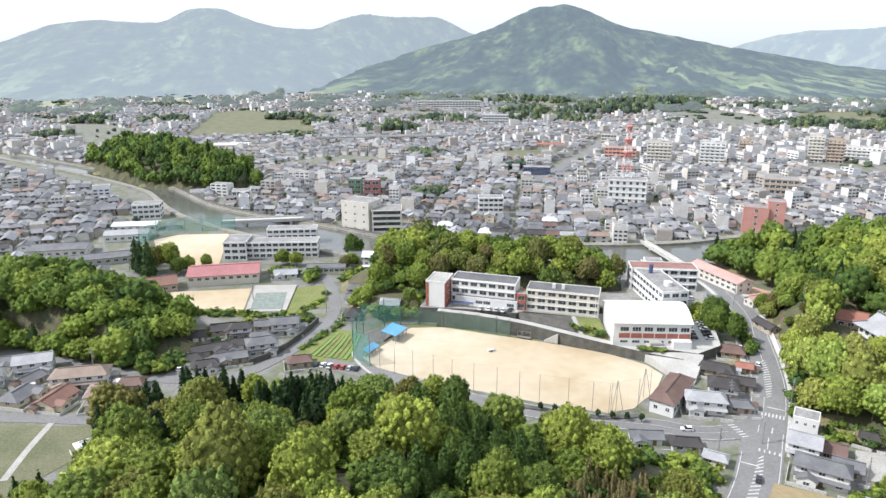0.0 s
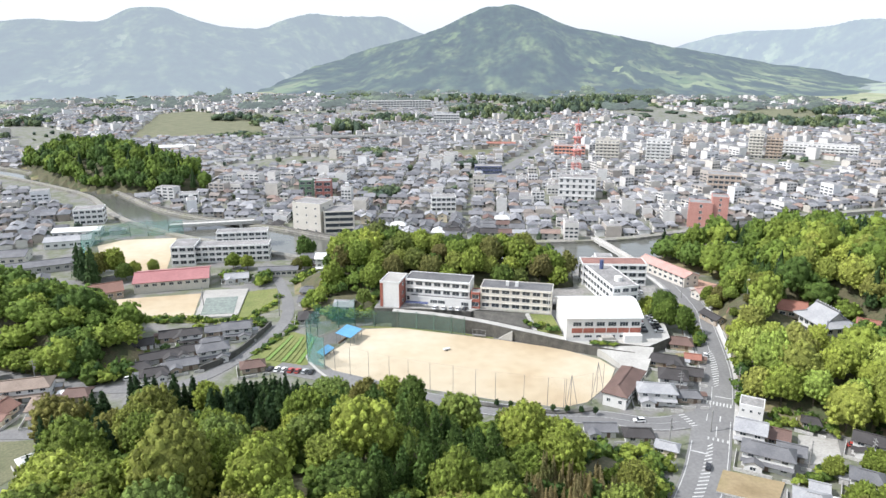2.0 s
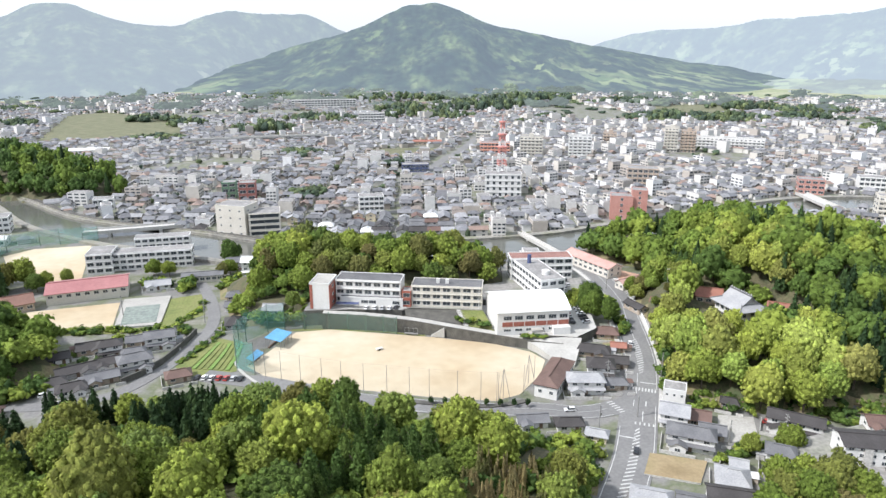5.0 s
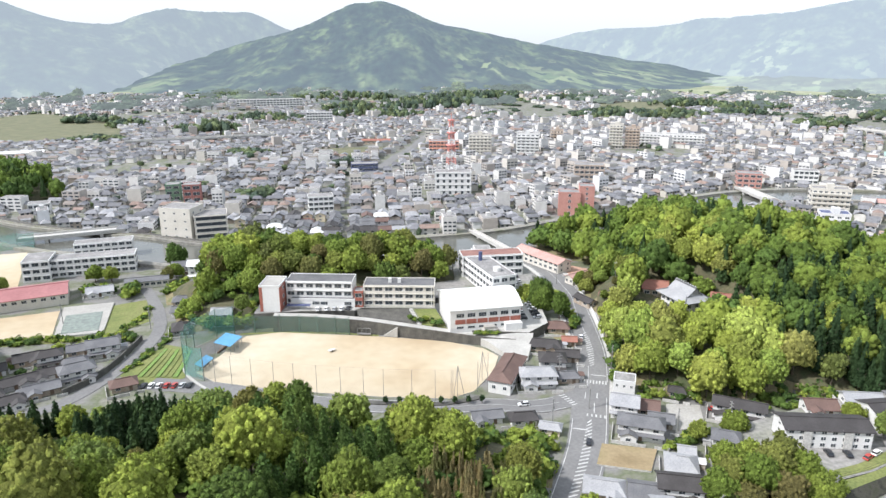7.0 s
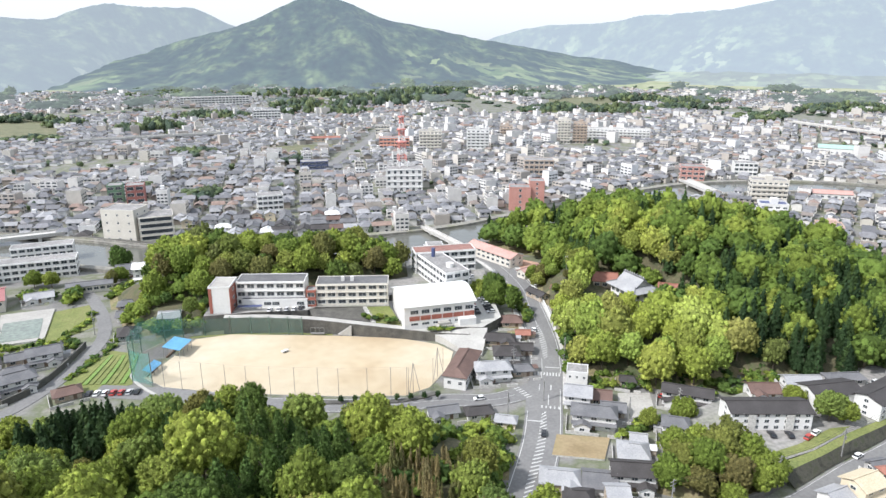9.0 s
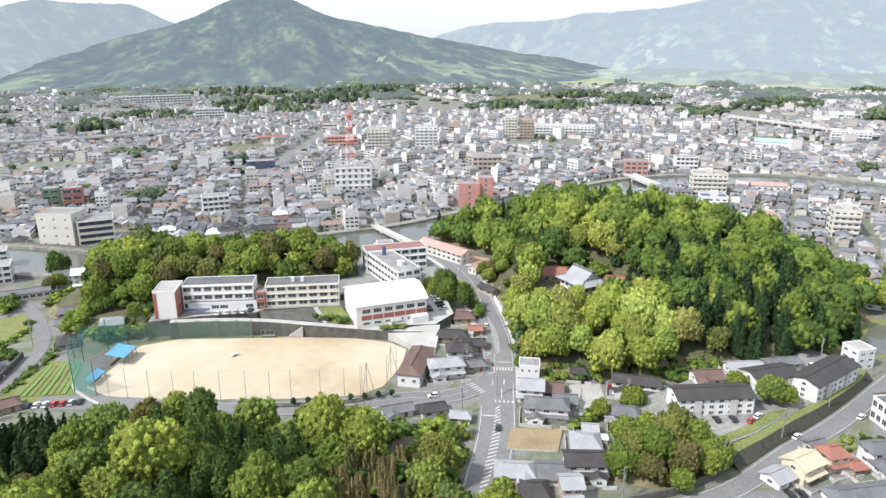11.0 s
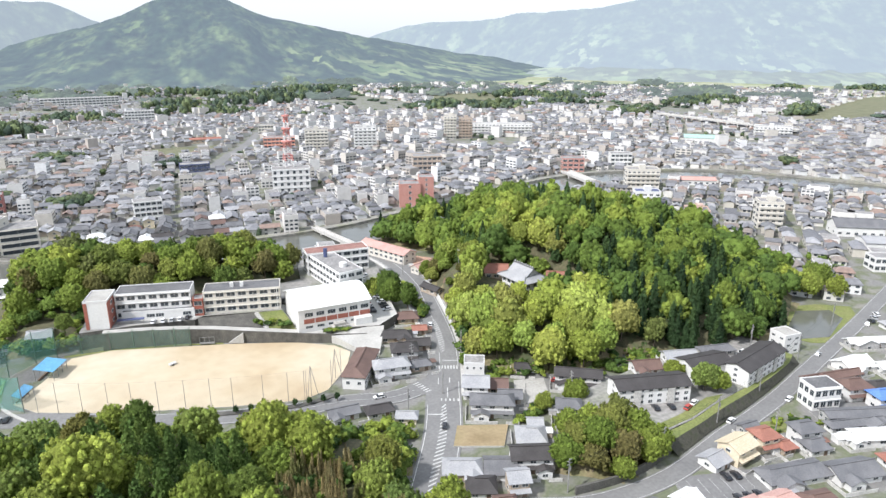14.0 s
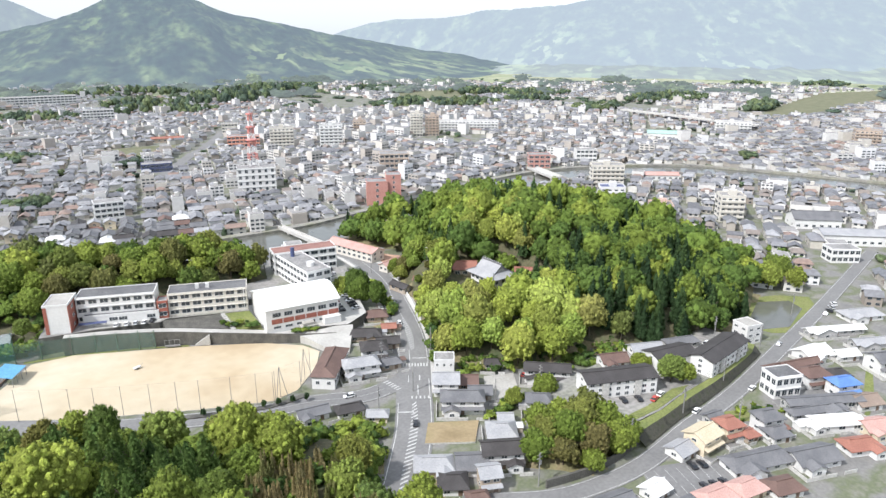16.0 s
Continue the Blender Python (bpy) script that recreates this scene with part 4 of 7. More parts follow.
LAWNS = (
    ("green_slope", [(-14, 237.2), (0, 235.6), (20, 229.5), (34, 223.5), (34, 222.3), (20, 228), (0, 234.2), (-14, 236)], "grassy strip under the school wall"),
    ("paddy_grass", [(-50, 213), (-39, 234), (-30, 228), (-30, 206), (-40, 204), (-46, 206)], "bright green allotment with rows"),
    ("meadow", [(-125, 166), (-94, 165.5), (-92, 152), (-110, 120), (-150, 120), (-170, 166)], "yellow-green rough meadow"),
    ("pool_grass", [(-65, 278), (-52, 282), (-47, 258), (-58, 248), (-64, 250)], "mown grass beside the swimming pool"),
    ("hedge_strip", [(-103, 247), (-60, 243), (-52, 247), (-52, 250), (-62, 248.5), (-103, 251)], "overgrown green bank below the school yard"),
)
BANKS = (
    ("pond_bank", [(208, 138), (212, 128), (222, 122.5), (246, 132), (256, 142), (246, 150), (232, 154)], "grass bank round the pond"),
    ("flat_lawn", [(120, 108.6), (134, 109.6), (147, 112.6), (152, 114.5), (146, 115.4), (133, 112.4), (124, 111.6)], "strip of lawn above the retaining wall"),
    ("park_grass", [(139, 98), (152, 96.5), (150, 101), (140, 101.5)], "small green plot beside the road"),
    ("garden_grass", [(147, 98), (155, 96), (160, 100), (152, 103)], "patch of lawn beside a house"),
    ("ditch_bank", [(176, 80), (196, 88), (214, 97), (214, 95), (197, 85.5), (178, 77.5)], "green bank of a ditch"),
)
for name, line, label in LAWNS + BANKS:
    z = 3.06 if name == "flat_lawn" else 0.09
    tagged(slab(name, line, z - 0.06, z, (M_GRASS if name == "meadow" else M_GREEN, M_GREEN)), label, "grass", kind="structure")
tagged(slab("flat_terrace", [(104, 112), (110, 107), (121, 108), (134, 109), (147, 112), (166, 115), (187, 120), (192, 128), (190, 139), (150, 140), (112, 134)], -0.5, 3.0, (M_YARD, M_RETAIN)), "terrace of the flats above a dark retaining wall", "terrace", kind="structure")
tagged(slab("pond_water", [(233, 149), (245, 143.5), (242, 136), (222, 128), (211, 132), (212, 138)], 0.0, 0.14, (M_WATER, M_WATER)), "dull green pond below the wooded hill", "pond", kind="structure")
tagged(slab("soil_plot", [(79, 139.5), (91.5, 133.5), (85, 125.5), (73.5, 131.5)], 0, 0.5, (M_SOIL, M_CONCRETE)), "walled plot of brown soil beside the road", "plot", kind="structure")
tagged(slab("gravel_lot", [(107, 154), (116, 151), (110, 139.5), (99, 141.5)], 0, 0.12, (M_PALE, M_CONCRETE)), "pale gravel parking lot", "lot", kind="structure")
tagged(slab("car_park", [(113, 96), (134, 89), (130, 79), (108, 85)], 0, 0.12, (M_ASPHALT, M_CONCRETE)), "grey asphalt car park with painted bays", "car park", kind="structure")
tagged(slab("yard_east", [(170, 100), (186, 103), (192, 84), (172, 78), (164, 88)], 0, 0.11, (M_ASPHALT, M_CONCRETE)), "grey asphalt yard between sheds", "yard", kind="structure")
tagged(slab("shrine_court", [(115, 252), (122, 246), (140, 254), (143, 270), (131, 285), (122, 270)], 0, 0.12, (M_CLAY, M_CLAY)), "reddish earth court beside the shrine", "court", kind="structure")
tagged(slab("school_yard", [(-121, 272), (-83, 277.5), (-79, 250), (-103, 250)], 0, 0.13, (M_SAND, M_CONCRETE)), "sandy school playground", "playground", kind="structure")
tagged(slab("school_field", [(-157, 355), (-147, 366), (-120, 368), (-108, 312), (-124, 306), (-140, 320)], 0, 0.13, (M_SAND, M_CONCRETE)), "pale sand playing field by the river", "sports field", kind="structure")
tagged(slab("pool_deck", [(-82, 280), (-64, 281), (-62, 250), (-78, 249)], 0, 0.6, (M_PALE, M_CONCRETE)), "pale concrete swimming pool deck", "pool deck", kind="structure")
tagged(slab("pool_water", [(-79.0, 270), (-66.2, 271.3), (-64, 252.4), (-76.4, 251.4)], 0.5, 0.7, (M_POOL, M_POOL)), "grey-green unused swimming pool", "swimming pool", kind="structure")


# ---------------------------------------------------------------- road paint
def paint(name, quads, label):
    b = Build()
    for q in quads:
        b.poly([(x, y, 0.18) for x, y in q], [(0, 1, 2, 3)])
    return tagged(b.out(name, M_PAINT), label, "road marking", kind="structure")


def along(line, s, side):
    """The point s metres along a line of the plan and side metres to the right of it, with the way there."""
    for a, b in zip(line, line[1:]):
        d = (b - a).length
        if s <= d or b is line[-1]:
            t = (b - a).normalized()
            p = a + t * s
            return p + Vector((t.y, -t.x)) * side, t
        s -= d


def stripe(line, s0, s1, side, w):
    out = []
    s = s0
    while s < s1:
        e = min(s + 3, s1)
        (a, t), (b, u) = along(line, s, side), along(line, e, side)
        n, m = Vector((t.y, -t.x)) * w / 2, Vector((u.y, -u.x)) * w / 2
        out.append(((a - n)[:], (a + n)[:], (b + m)[:], (b - m)[:]))
        s = e
    return out


def bars(line, s0, s1, left, right, count, long):
    """Crossing bars side by side, each lying along the road."""
    out = []
    for k in range(count):
        side = left + (right - left) * k / (count - 1)
        out += stripe(line, s0, s0 + long, side, 0.42)
    return out


def hatch(line, s0, s1, half, gap, slant=1.6):
    out = []
    s = s0
    while s < s1:
        f = math.sin(math.pi * (s - s0 + 3) / (s1 - s0 + 6)) ** 0.5 * half
        (a, t), (b, u) = along(line, s, -f), along(line, s + slant, f)
        out.append(((a - t * 0.3)[:], (a + t * 0.3)[:], (b + u * 0.3)[:], (b - u * 0.3)[:]))
        s += gap
    return out


paint("road_marking", stripe(MAIN, 0, 62, 4.6, 0.2) + stripe(MAIN, 0, 48, -4.6, 0.2) + stripe(MAIN, 72, 190, 4.6, 0.2) + stripe(MAIN, 76, 190, -4.6, 0.2), "white edge lines of the main road")
paint("road_marking", hatch(MAIN, 4, 48, 1.1, 1.7) + hatch(MAIN, 82, 108, 1.1, 1.7) + stripe(MAIN, 108, 180, 0, 0.18) + stripe(MAIN, 68, 82, -1.2, 0.18), "hatched centre island and dashes of the main road")
paint("zebra_crossing", bars(MAIN, 70, 73, -4.2, 4.2, 10, 2.2) + bars(MAIN, 50, 53, -0.6, 4.2, 5, 1.5), "white zebra crossings at the junction")
paint("zebra_crossing", bars(SIDE, 10, 12, -3, 3, 6, 2.0), "white zebra crossing over the side road")
paint("road_marking", stripe(MAIN, 75.5, 76, 2, 4.6) + stripe(MAIN, 42.5, 43, -2.3, 4.4) + stripe(MAIN, 52, 58, 1.2, 0.25) + stripe(MAIN, 61, 64, 1.8, 0.35) + stripe(MAIN, 60, 64, -1.6, 0.2), "stop bars and arrows at the junction")
paint("road_marking", stripe(SIDE, 14, 110, 3.3, 0.15) + stripe(SIDE, 14, 110, -3.3, 0.15) + stripe(SIDE, 14, 60, 0, 0.12), "white lines of the side road")
paint("road_marking", stripe(EAST, 0, 280, 2.4, 0.13) + stripe(EAST, 0, 280, -2.4, 0.13), "white edge lines of the lower street")
paint("bay_marking", [((x, y), (x + 0.1, y), (x + 1.6, y + 5), (x + 1.5, y + 5)) for k in range(7) for x, y in ((111 + k * 2.7, 89.5 - k * 0.95), (112 + k * 2.7, 82 - k * 0.6))], "painted parking bays")

tagged(ribbon("retaining_wall", spline([(-64, 203.5), (-57, 211), (-51.5, 225), (-47.5, 240)], 3), 0.3, 0.3, 2.0, M_RETAIN, 2.4), "dark stone wall beside the west lane", "retaining wall", kind="structure")
tagged(ribbon("retaining_wall", spline([(89, 102), (100, 100.6), (110, 101.2), (121, 104)], 3), 0.3, 0.3, 2.2, M_RETAIN, 2.6), "dark stone wall at the foot of the grove", "retaining wall", kind="structure")
tagged(ribbon("guard_wall", spline([(123.5, 246), (119.5, 228), (113.5, 208)], 3), 0.2, 0.2, 1.2, M_WHITE, 1.5), "white concrete wall along the bend", "wall", kind="structure")
tagged(slab("town_lot", [(-104, 403), (-78, 408), (-72, 396), (-98, 393)], 0, 0.12, (M_ASPHALT, M_CONCRETE)), "grey asphalt car park by the bridge", "car park", kind="structure")


# dark stone slope between the flats' lawn and the lower street
b = Build()
top = spline([(119, 107.4), (134, 108.9), (147, 111.9), (166, 114.9), (187, 119.9), (192, 124)], 4)
foot = [min((q + (Vector((-1, 3)).normalized() * 3.3) for q in EAST), key=lambda q: (q - p).length) for p in top]
lip = [p.lerp(q, 0.5) for p, q in zip(top, foot)]
n = len(top) - 1
b.poly([c for p, q in zip(lip, foot) for c in ((p.x, p.y, 2.7), (q.x, q.y, 0.3))], [(2 * k, 2 * k + 1, 2 * k + 3, 2 * k + 2) for k in range(n)])
tagged(b.out("stone_slope", M_MOSSY), "dark stone slope above the lower street", "bank", kind="structure")
b = Build().poly([c for p, q in zip(top, lip) for c in ((p.x, p.y, 3.05), (q.x, q.y, 2.7))], [(2 * k, 2 * k + 1, 2 * k + 3, 2 * k + 2) for k in range(n)])
tagged(b.out("grass_strip", M_GREEN), "strip of mown grass along the flats' yard", "grass", kind="structure")


# the bank between the school yard and the ramp: dark stone, then grass past a flight of steps
def ramp_edge(s):
    p, t = along(RAMP, s, -1.9)
    return (p.x, p.y, 5.95 - 3.5 * s / 92)


def bank(name, u0, u1, mat, label):
    b, n = Build(), 8
    v = []
    for k in range(n + 1):
        u = u0 + (u1 - u0) * k / n
        top = (28 + 28.5 * u, 235.4 - 6.6 * u, 5.9)
        x, y, z = ramp_edge(31 + 33 * u)
        v += [top, (x, y + 0.6, z - 0.1), (x, y + 0.6, -0.4), (top[0], top[1], -0.4)]
    b.poly(v, [q for k in range(n) for q in ((4 * k, 4 * k + 1, 4 * k + 5, 4 * k + 4), (4 * k + 1, 4 * k + 2, 4 * k + 6, 4 * k + 5))] + [(0, 3, 2, 1), (4 * n, 4 * n + 1, 4 * n + 2, 4 * n + 3)])
    tagged(b.out(name, mat), label, "bank", kind="structure")


bank("stone_bank", 0.0, 0.66, M_RETAIN, "dark stone bank below the classroom block")
bank("grass_bank", 0.71, 1.0, M_GREEN, "steep grassy bank beside the gymnasium")
t = thing("bank_steps", pose(0, 0, 0), "narrow concrete steps between stone and grass bank", "steps")
x1, y1, z1 = ramp_edge(31 + 33 * 0.685)
x0, y0 = 28 + 28.5 * 0.685, 235.4 - 6.6 * 0.685
for k in range(9):
    u = (k + 0.5) / 9
    x, y, z = x0 + (x1 - x0) * u, y0 + (y1 - y0) * u, 6 + (z1 - 6) * u
    part("step", Build().box(-0.7, -0.75, -1.2, 0.7, 0.75, 0.1, 0, pose(x, y, z, 0, 0, -17)), M_CONCRETE, t)
for s in (-1, 1):
    part("handrail", Build().tube((x0 + s * 0.7, y0, 6.9), (x1 + s * 0.7, y1, z1 + 0.9), 0.04, 0, 5), M_POLE, t)


# road on the river's far embankment, with its pale parapet
BANK = [p for p in RIVER if p.x < 66]
tagged(ribbon("embankment_road", BANK, 23.0, -18.6, 1.75, M_RETAIN, 2.2), "dark asphalt road on the river embankment", "road", kind="structure")
tagged(ribbon("parapet_wall", BANK, 18.5, -18.1, 2.3, M_BANK, 2.9), "pale concrete parapet along the river", "wall", kind="structure")

tagged(ribbon("net_path", spline([(-31.5, 220), (-30.8, 212), (-28.6, 206), (-25.2, 200), (-22.3, 196)], 2), 0.45, 0.45, 0.3, M_APRON, 0.4), "pale concrete kerb path outside the ball net", "path", kind="structure")
tagged(ribbon("field_path", spline([(-108.9, 167.7), (-107.9, 154.6), (-106.0, 140.9)], 4), 1.0, 0.8, 0.13, M_PALE), "pale concrete farm path across the meadow", "path", kind="structure")


# ---------------------------------------------------------------- buildings
def window_mesh(w, h, panes=2):
    """One window facing -y: panes recessed in a frame that stands out from the wall."""
    b = Build()
    fr = 0.09
    xs = [-w / 2, -w / 2 + fr]
    for k in range(1, panes):
        x = -w / 2 + w * k / panes
        xs += [x - 0.04, x + 0.04]
    xs += [w / 2 - fr, w / 2]
    zs = [0, fr, h - fr, h]
    v = [(x, -0.06, z) for z in zs for x in xs]
    n = len(xs)
    for j in range(3):
        for i in range(n - 1):
            b.f.append((j * n + i, j * n + i + 1, (j + 1) * n + i + 1, (j + 1) * n + i))
            b.m.append(0 if j == 1 and i % 2 == 1 else 1)
    b.v = [Vector(p) for p in v] + [Vector((x, 0.05, z)) for x, z in ((-w / 2, 0), (w / 2, 0), (w / 2, h), (-w / 2, h))]
    k, top = 4 * n, 3 * n
    b.f += [(0, k, k + 1, n - 1), (n - 1, k + 1, k + 2, top + n - 1), (top + n - 1, k + 2, k + 3, top), (top, k + 3, k, 0)]
    b.m += [1] * 4
    return b.mesh("window", M_GLASS, M_FRAME)


WINDOWS = {}


def window(parent, x, y, z, turn, w, h, panes=2):
    key = (round(w, 1), round(h, 1), panes)
    if key not in WINDOWS:
        WINDOWS[key] = window_mesh(*key)
    o = part("window", WINDOWS[key], M_GLASS, parent)
    o.location, o.rotation_euler = (x, y, z), (0, 0, radians(turn))
    return o


def block(name, x, y, z, turn, w, d, floors, fh, bays, label, wall=None, category="building", parapet=0.4, roof=None, side=0, ww=0.76, wh=0.54, sill=0.3, ledge=True, group="", extras=()):
    """A flat-roofed building: x, y is the left front corner; its front runs along its own x."""
    wall = wall or M_WHITE
    t = thing(name, pose(x, y, z, 0, 0, turn), label, category, group)
    for k in range(1 + int(w // 14)):
        c = t.matrix_basis @ Vector(((k + 0.5) * w / (1 + int(w // 14)), d / 2, 0))
        FOOT.append((c.x, c.y, math.hypot(min(w, 14), d) / 2 + 5))
    h = floors * fh
    part("wall", Build().box(0, 0, -1, w, d, h), wall, t)
    p, o, i = Build(), 0.07, 0.18
    ring = [(-o, -o), (w + o, -o), (w + o, d + o), (-o, d + o), (i, i), (w - i, i), (w - i, d - i), (i, d - i)]
    v = [(a, b, h - 0.3) for a, b in ring[:4]] + [(a, b, h + parapet) for a, b in ring] + [(a, b, h + 0.1) for a, b in ring[4:]]
    f = [(k, (k + 1) % 4, 4 + (k + 1) % 4, 4 + k) for k in range(4)] + [(4 + k, 4 + (k + 1) % 4, 8 + (k + 1) % 4, 8 + k) for k in range(4)]
    f += [(8 + k, 8 + (k + 1) % 4, 12 + (k + 1) % 4, 12 + k) for k in range(4)]
    part("parapet", p.poly(v, f), wall, t)
    part("roof", Build().box(i, i, h, w - i, d - i, h + 0.15), roof or M_FLATROOF, t)
    for k in range(floors):
        if ledge:
            part("ledge", Build().box(-0.05, -0.4, k * fh + fh - 0.25, w + 0.05, 0.02, k * fh + fh - 0.07), wall, t)
        for j in range(bays):
            window(t, (j + 0.5) * w / bays, 0, k * fh + fh * sill, 0, w / bays * ww, fh * wh)
        for j in range(side):
            window(t, w, (j + 0.5) * d / side, k * fh + fh * sill, 90, d / side * ww, fh * wh)
            window(t, 0, (j + 0.5) * d / side, k * fh + fh * sill, -90, d / side * ww, fh * wh)
    for n, q, m in extras:
        part(n, Build().box(*q), m, t)
    return t


def house(x, y, turn, w, d, floors, roof, wall, z=0.0, group="houses", label="", rise=None, hip=None):
    """A tiled Japanese house: walls, roof with eaves and ridge, windows, a door and a lower eave."""
    t = thing("house", pose(x, y, z, 0, 0, turn), label or HOUSE_LABEL.format(roof, wall, floors), "house", group)
    h = 2.25 * floors
    rise = rise or d * 0.22
    hip = (d * 0.35 if (w * 7 + d * 3 + x) % 2 > 1 else 0.0) if hip is None else hip
    b = Build()
    if hip:
        b.box(-w / 2, -d / 2, -1, w / 2, d / 2, h)
    else:
        v = [(-w / 2, -d / 2, -1), (w / 2, -d / 2, -1), (w / 2, d / 2, -1), (-w / 2, d / 2, -1), (-w / 2, -d / 2, h), (w / 2, -d / 2, h), (w / 2, d / 2, h), (-w / 2, d / 2, h), (-w / 2, 0, h + rise - 0.2), (w / 2, 0, h + rise - 0.2)]
        b.poly(v, [(0, 1, 5, 4), (2, 3, 7, 6), (1, 2, 6, 9, 5), (3, 0, 4, 8, 7), (4, 5, 9, 8), (6, 7, 8, 9)])
    part("wall", b, WALL[wall], t)
    r = part("roof", Build().gable(w, d, h, rise, 0.6, 0.2, 0, None, hip), ROOF[roof], t)
    q = w / 2 + 0.6 - hip
    part("ridge", Build().box(-q, -0.17, h + rise - 0.05, q, 0.17, h + rise + 0.2), ROOF[roof], r)
    n = max(2, int(w // 3))
    for f in range(floors):
        for k in range(n):
            if f == 0 and k == n // 2:
                continue
            window(t, (k + 0.5) * w / n - w / 2, -d / 2, 2.25 * f + 0.7, 0, 1.5, 1.0)
        window(t, w / 2, 0, 2.25 * f + 0.75, 90, 1.4, 0.9)
        window(t, -w / 2, 0, 2.25 * f + 0.75, -90, 1.4, 0.9)
    part("door", Build().box((n // 2 + 0.5) * w / n - w / 2 - 0.5, -d / 2 - 0.06, 0, (n // 2 + 0.5) * w / n - w / 2 + 0.5, -d / 2 + 0.04, 1.6), M_DOOR, t)
    if w > 7.5:
        s = 1 if (x + y) % 2 > 1 else -1
        e, k = w * 0.36, 2.25 * max(1, floors - 1)
        m = pose(s * w * 0.26, -d / 2 - 0.9, 0, 0, 0, 90)
        g = 2.6
        part("wing_wall", Build().poly([(-g / 2, -e / 2, -1), (g / 2, -e / 2, -1), (g / 2, e / 2, -1), (-g / 2, e / 2, -1), (-g / 2, -e / 2, k), (g / 2, -e / 2, k), (g / 2, e / 2, k), (-g / 2, e / 2, k), (-g / 2, 0, k + e * 0.2), (g / 2, 0, k + e * 0.2)], [(0, 1, 5, 4), (2, 3, 7, 6), (1, 2, 6, 9, 5), (3, 0, 4, 8, 7), (4, 5, 9, 8), (6, 7, 8, 9)], 0, m), WALL[wall], t)
        part("wing_roof", Build().gable(g, e, k, e * 0.22, 0.4, 0.14, 0, m), ROOF[roof], t)
        window(t, s * w * 0.26, -d / 2 - 0.9 - g / 2, 0.6, 0, 1.4, 1.0)
    if floors > 1:
        e = Build()
        e.poly([(-w / 2 - 0.3, -d / 2 - 1.2, 2.0), (w / 2 + 0.3, -d / 2 - 1.2, 2.0), (w / 2 + 0.3, -d / 2 + 0.02, 2.45), (-w / 2 - 0.3, -d / 2 + 0.02, 2.45), (-w / 2 - 0.3, -d / 2 - 1.2, 1.87), (w / 2 + 0.3, -d / 2 - 1.2, 1.87), (w / 2 + 0.3, -d / 2 + 0.02, 2.3), (-w / 2 - 0.3, -d / 2 + 0.02, 2.3)], [(0, 1, 2, 3), (5, 4, 7, 6), (0, 4, 5, 1), (1, 5, 6, 2), (3, 7, 4, 0)])
        part("lower_roof", e, ROOF[roof], t)
    return t


HOUSE_LABEL = "{0}-roofed house with {1} walls, {2} storey"


def tile(name, a, b):
    """Roof tiles: courses and weather stains."""
    return material("tiles_" + name, [a, tuple((p + q) / 2 for p, q in zip(a, b)), b], 0.72, 0.22, fine=14, detail=0.16, bump=0.3)


ROOF = {
    "grey": tile("grey", (0.105, 0.107, 0.114), (0.17, 0.17, 0.175)), "dark": tile("dark", (0.036, 0.032, 0.031), (0.062, 0.057, 0.056)), "light": tile("light", (0.27, 0.275, 0.285), (0.36, 0.36, 0.365)),
    "brown": tile("brown", (0.11, 0.068, 0.056), (0.16, 0.1, 0.082)), "tan": tile("tan", (0.21, 0.16, 0.125), (0.27, 0.21, 0.17)), "red": tile("red", (0.25, 0.105, 0.075), (0.33, 0.15, 0.11)), "blue": tile("blue", (0.08, 0.17, 0.42), (0.12, 0.24, 0.5)),
    "pink": tile("pink", (0.42, 0.25, 0.215), (0.5, 0.32, 0.28)), "white": tile("white", (0.62, 0.62, 0.61), (0.72, 0.72, 0.7)), "cream": tile("cream", (0.5, 0.43, 0.3), (0.56, 0.48, 0.35)), "sky": tile("sky", (0.35, 0.45, 0.5), (0.42, 0.5, 0.55)), "rust": tile("rust", (0.17, 0.09, 0.068), (0.22, 0.12, 0.09)),
}
WALL = {
    "white": M_WHITE, "cream": material("cream_render", [(0.6, 0.52, 0.38), (0.66, 0.58, 0.44)], 0.8, 0.3, detail=0.08), "tan": material("wood_siding", [(0.3, 0.24, 0.18), (0.4, 0.33, 0.26), (0.45, 0.4, 0.34)], 0.85, 0.5), "grey": material("grey_siding", [(0.35, 0.35, 0.34), (0.45, 0.44, 0.43)], 0.8, 0.4),
}

# the hill school
t = block("school_block", -6.5, 242, 6, -17, 7.5, 11, 3, 3.25, 0, "white stair tower with red brick flanks", side=0, ledge=False, roof=M_PALE)
part("brick_panel", Build().box(0, -0.12, 0, 1.1, 0.1, 9.4), M_BRICKRED, t)
part("brick_panel", Build().box(7.4, -0.12, 0, 7.62, 9, 9.4), M_BRICKRED, t)
for f in range(3):
    window(t, 7.62, 4.5, f * 3.2 + 0.9, 90, 2.2, 1.3)
t = block("school_block", 3.2, 246.5, 6, -17, 25, 9, 3, 3.05, 7, "white three-storey classroom block with long window rows", roof=M_DARKROOF)
t = block("school_block", 4.6, 243.9, 6, -17, 24, 3.4, 1, 3.1, 0, "white single-storey front wing of the school", roof=M_DARKROOF, ledge=False)
for x in (9.5, 12.5, 21.5):
    window(t, x, 0, 1.0, 0, 2.8, 1.4, 3)
t = thing("bicycle_shed", pose(3.2, 241.6, 6.0, 0, 0, -15), "low bicycle shed with a dark blue roof in the yard", "shed")
part("roof", Build().box(0, -0.9, 1.7, 8.5, 0.9, 1.86), M_NAVY, t)
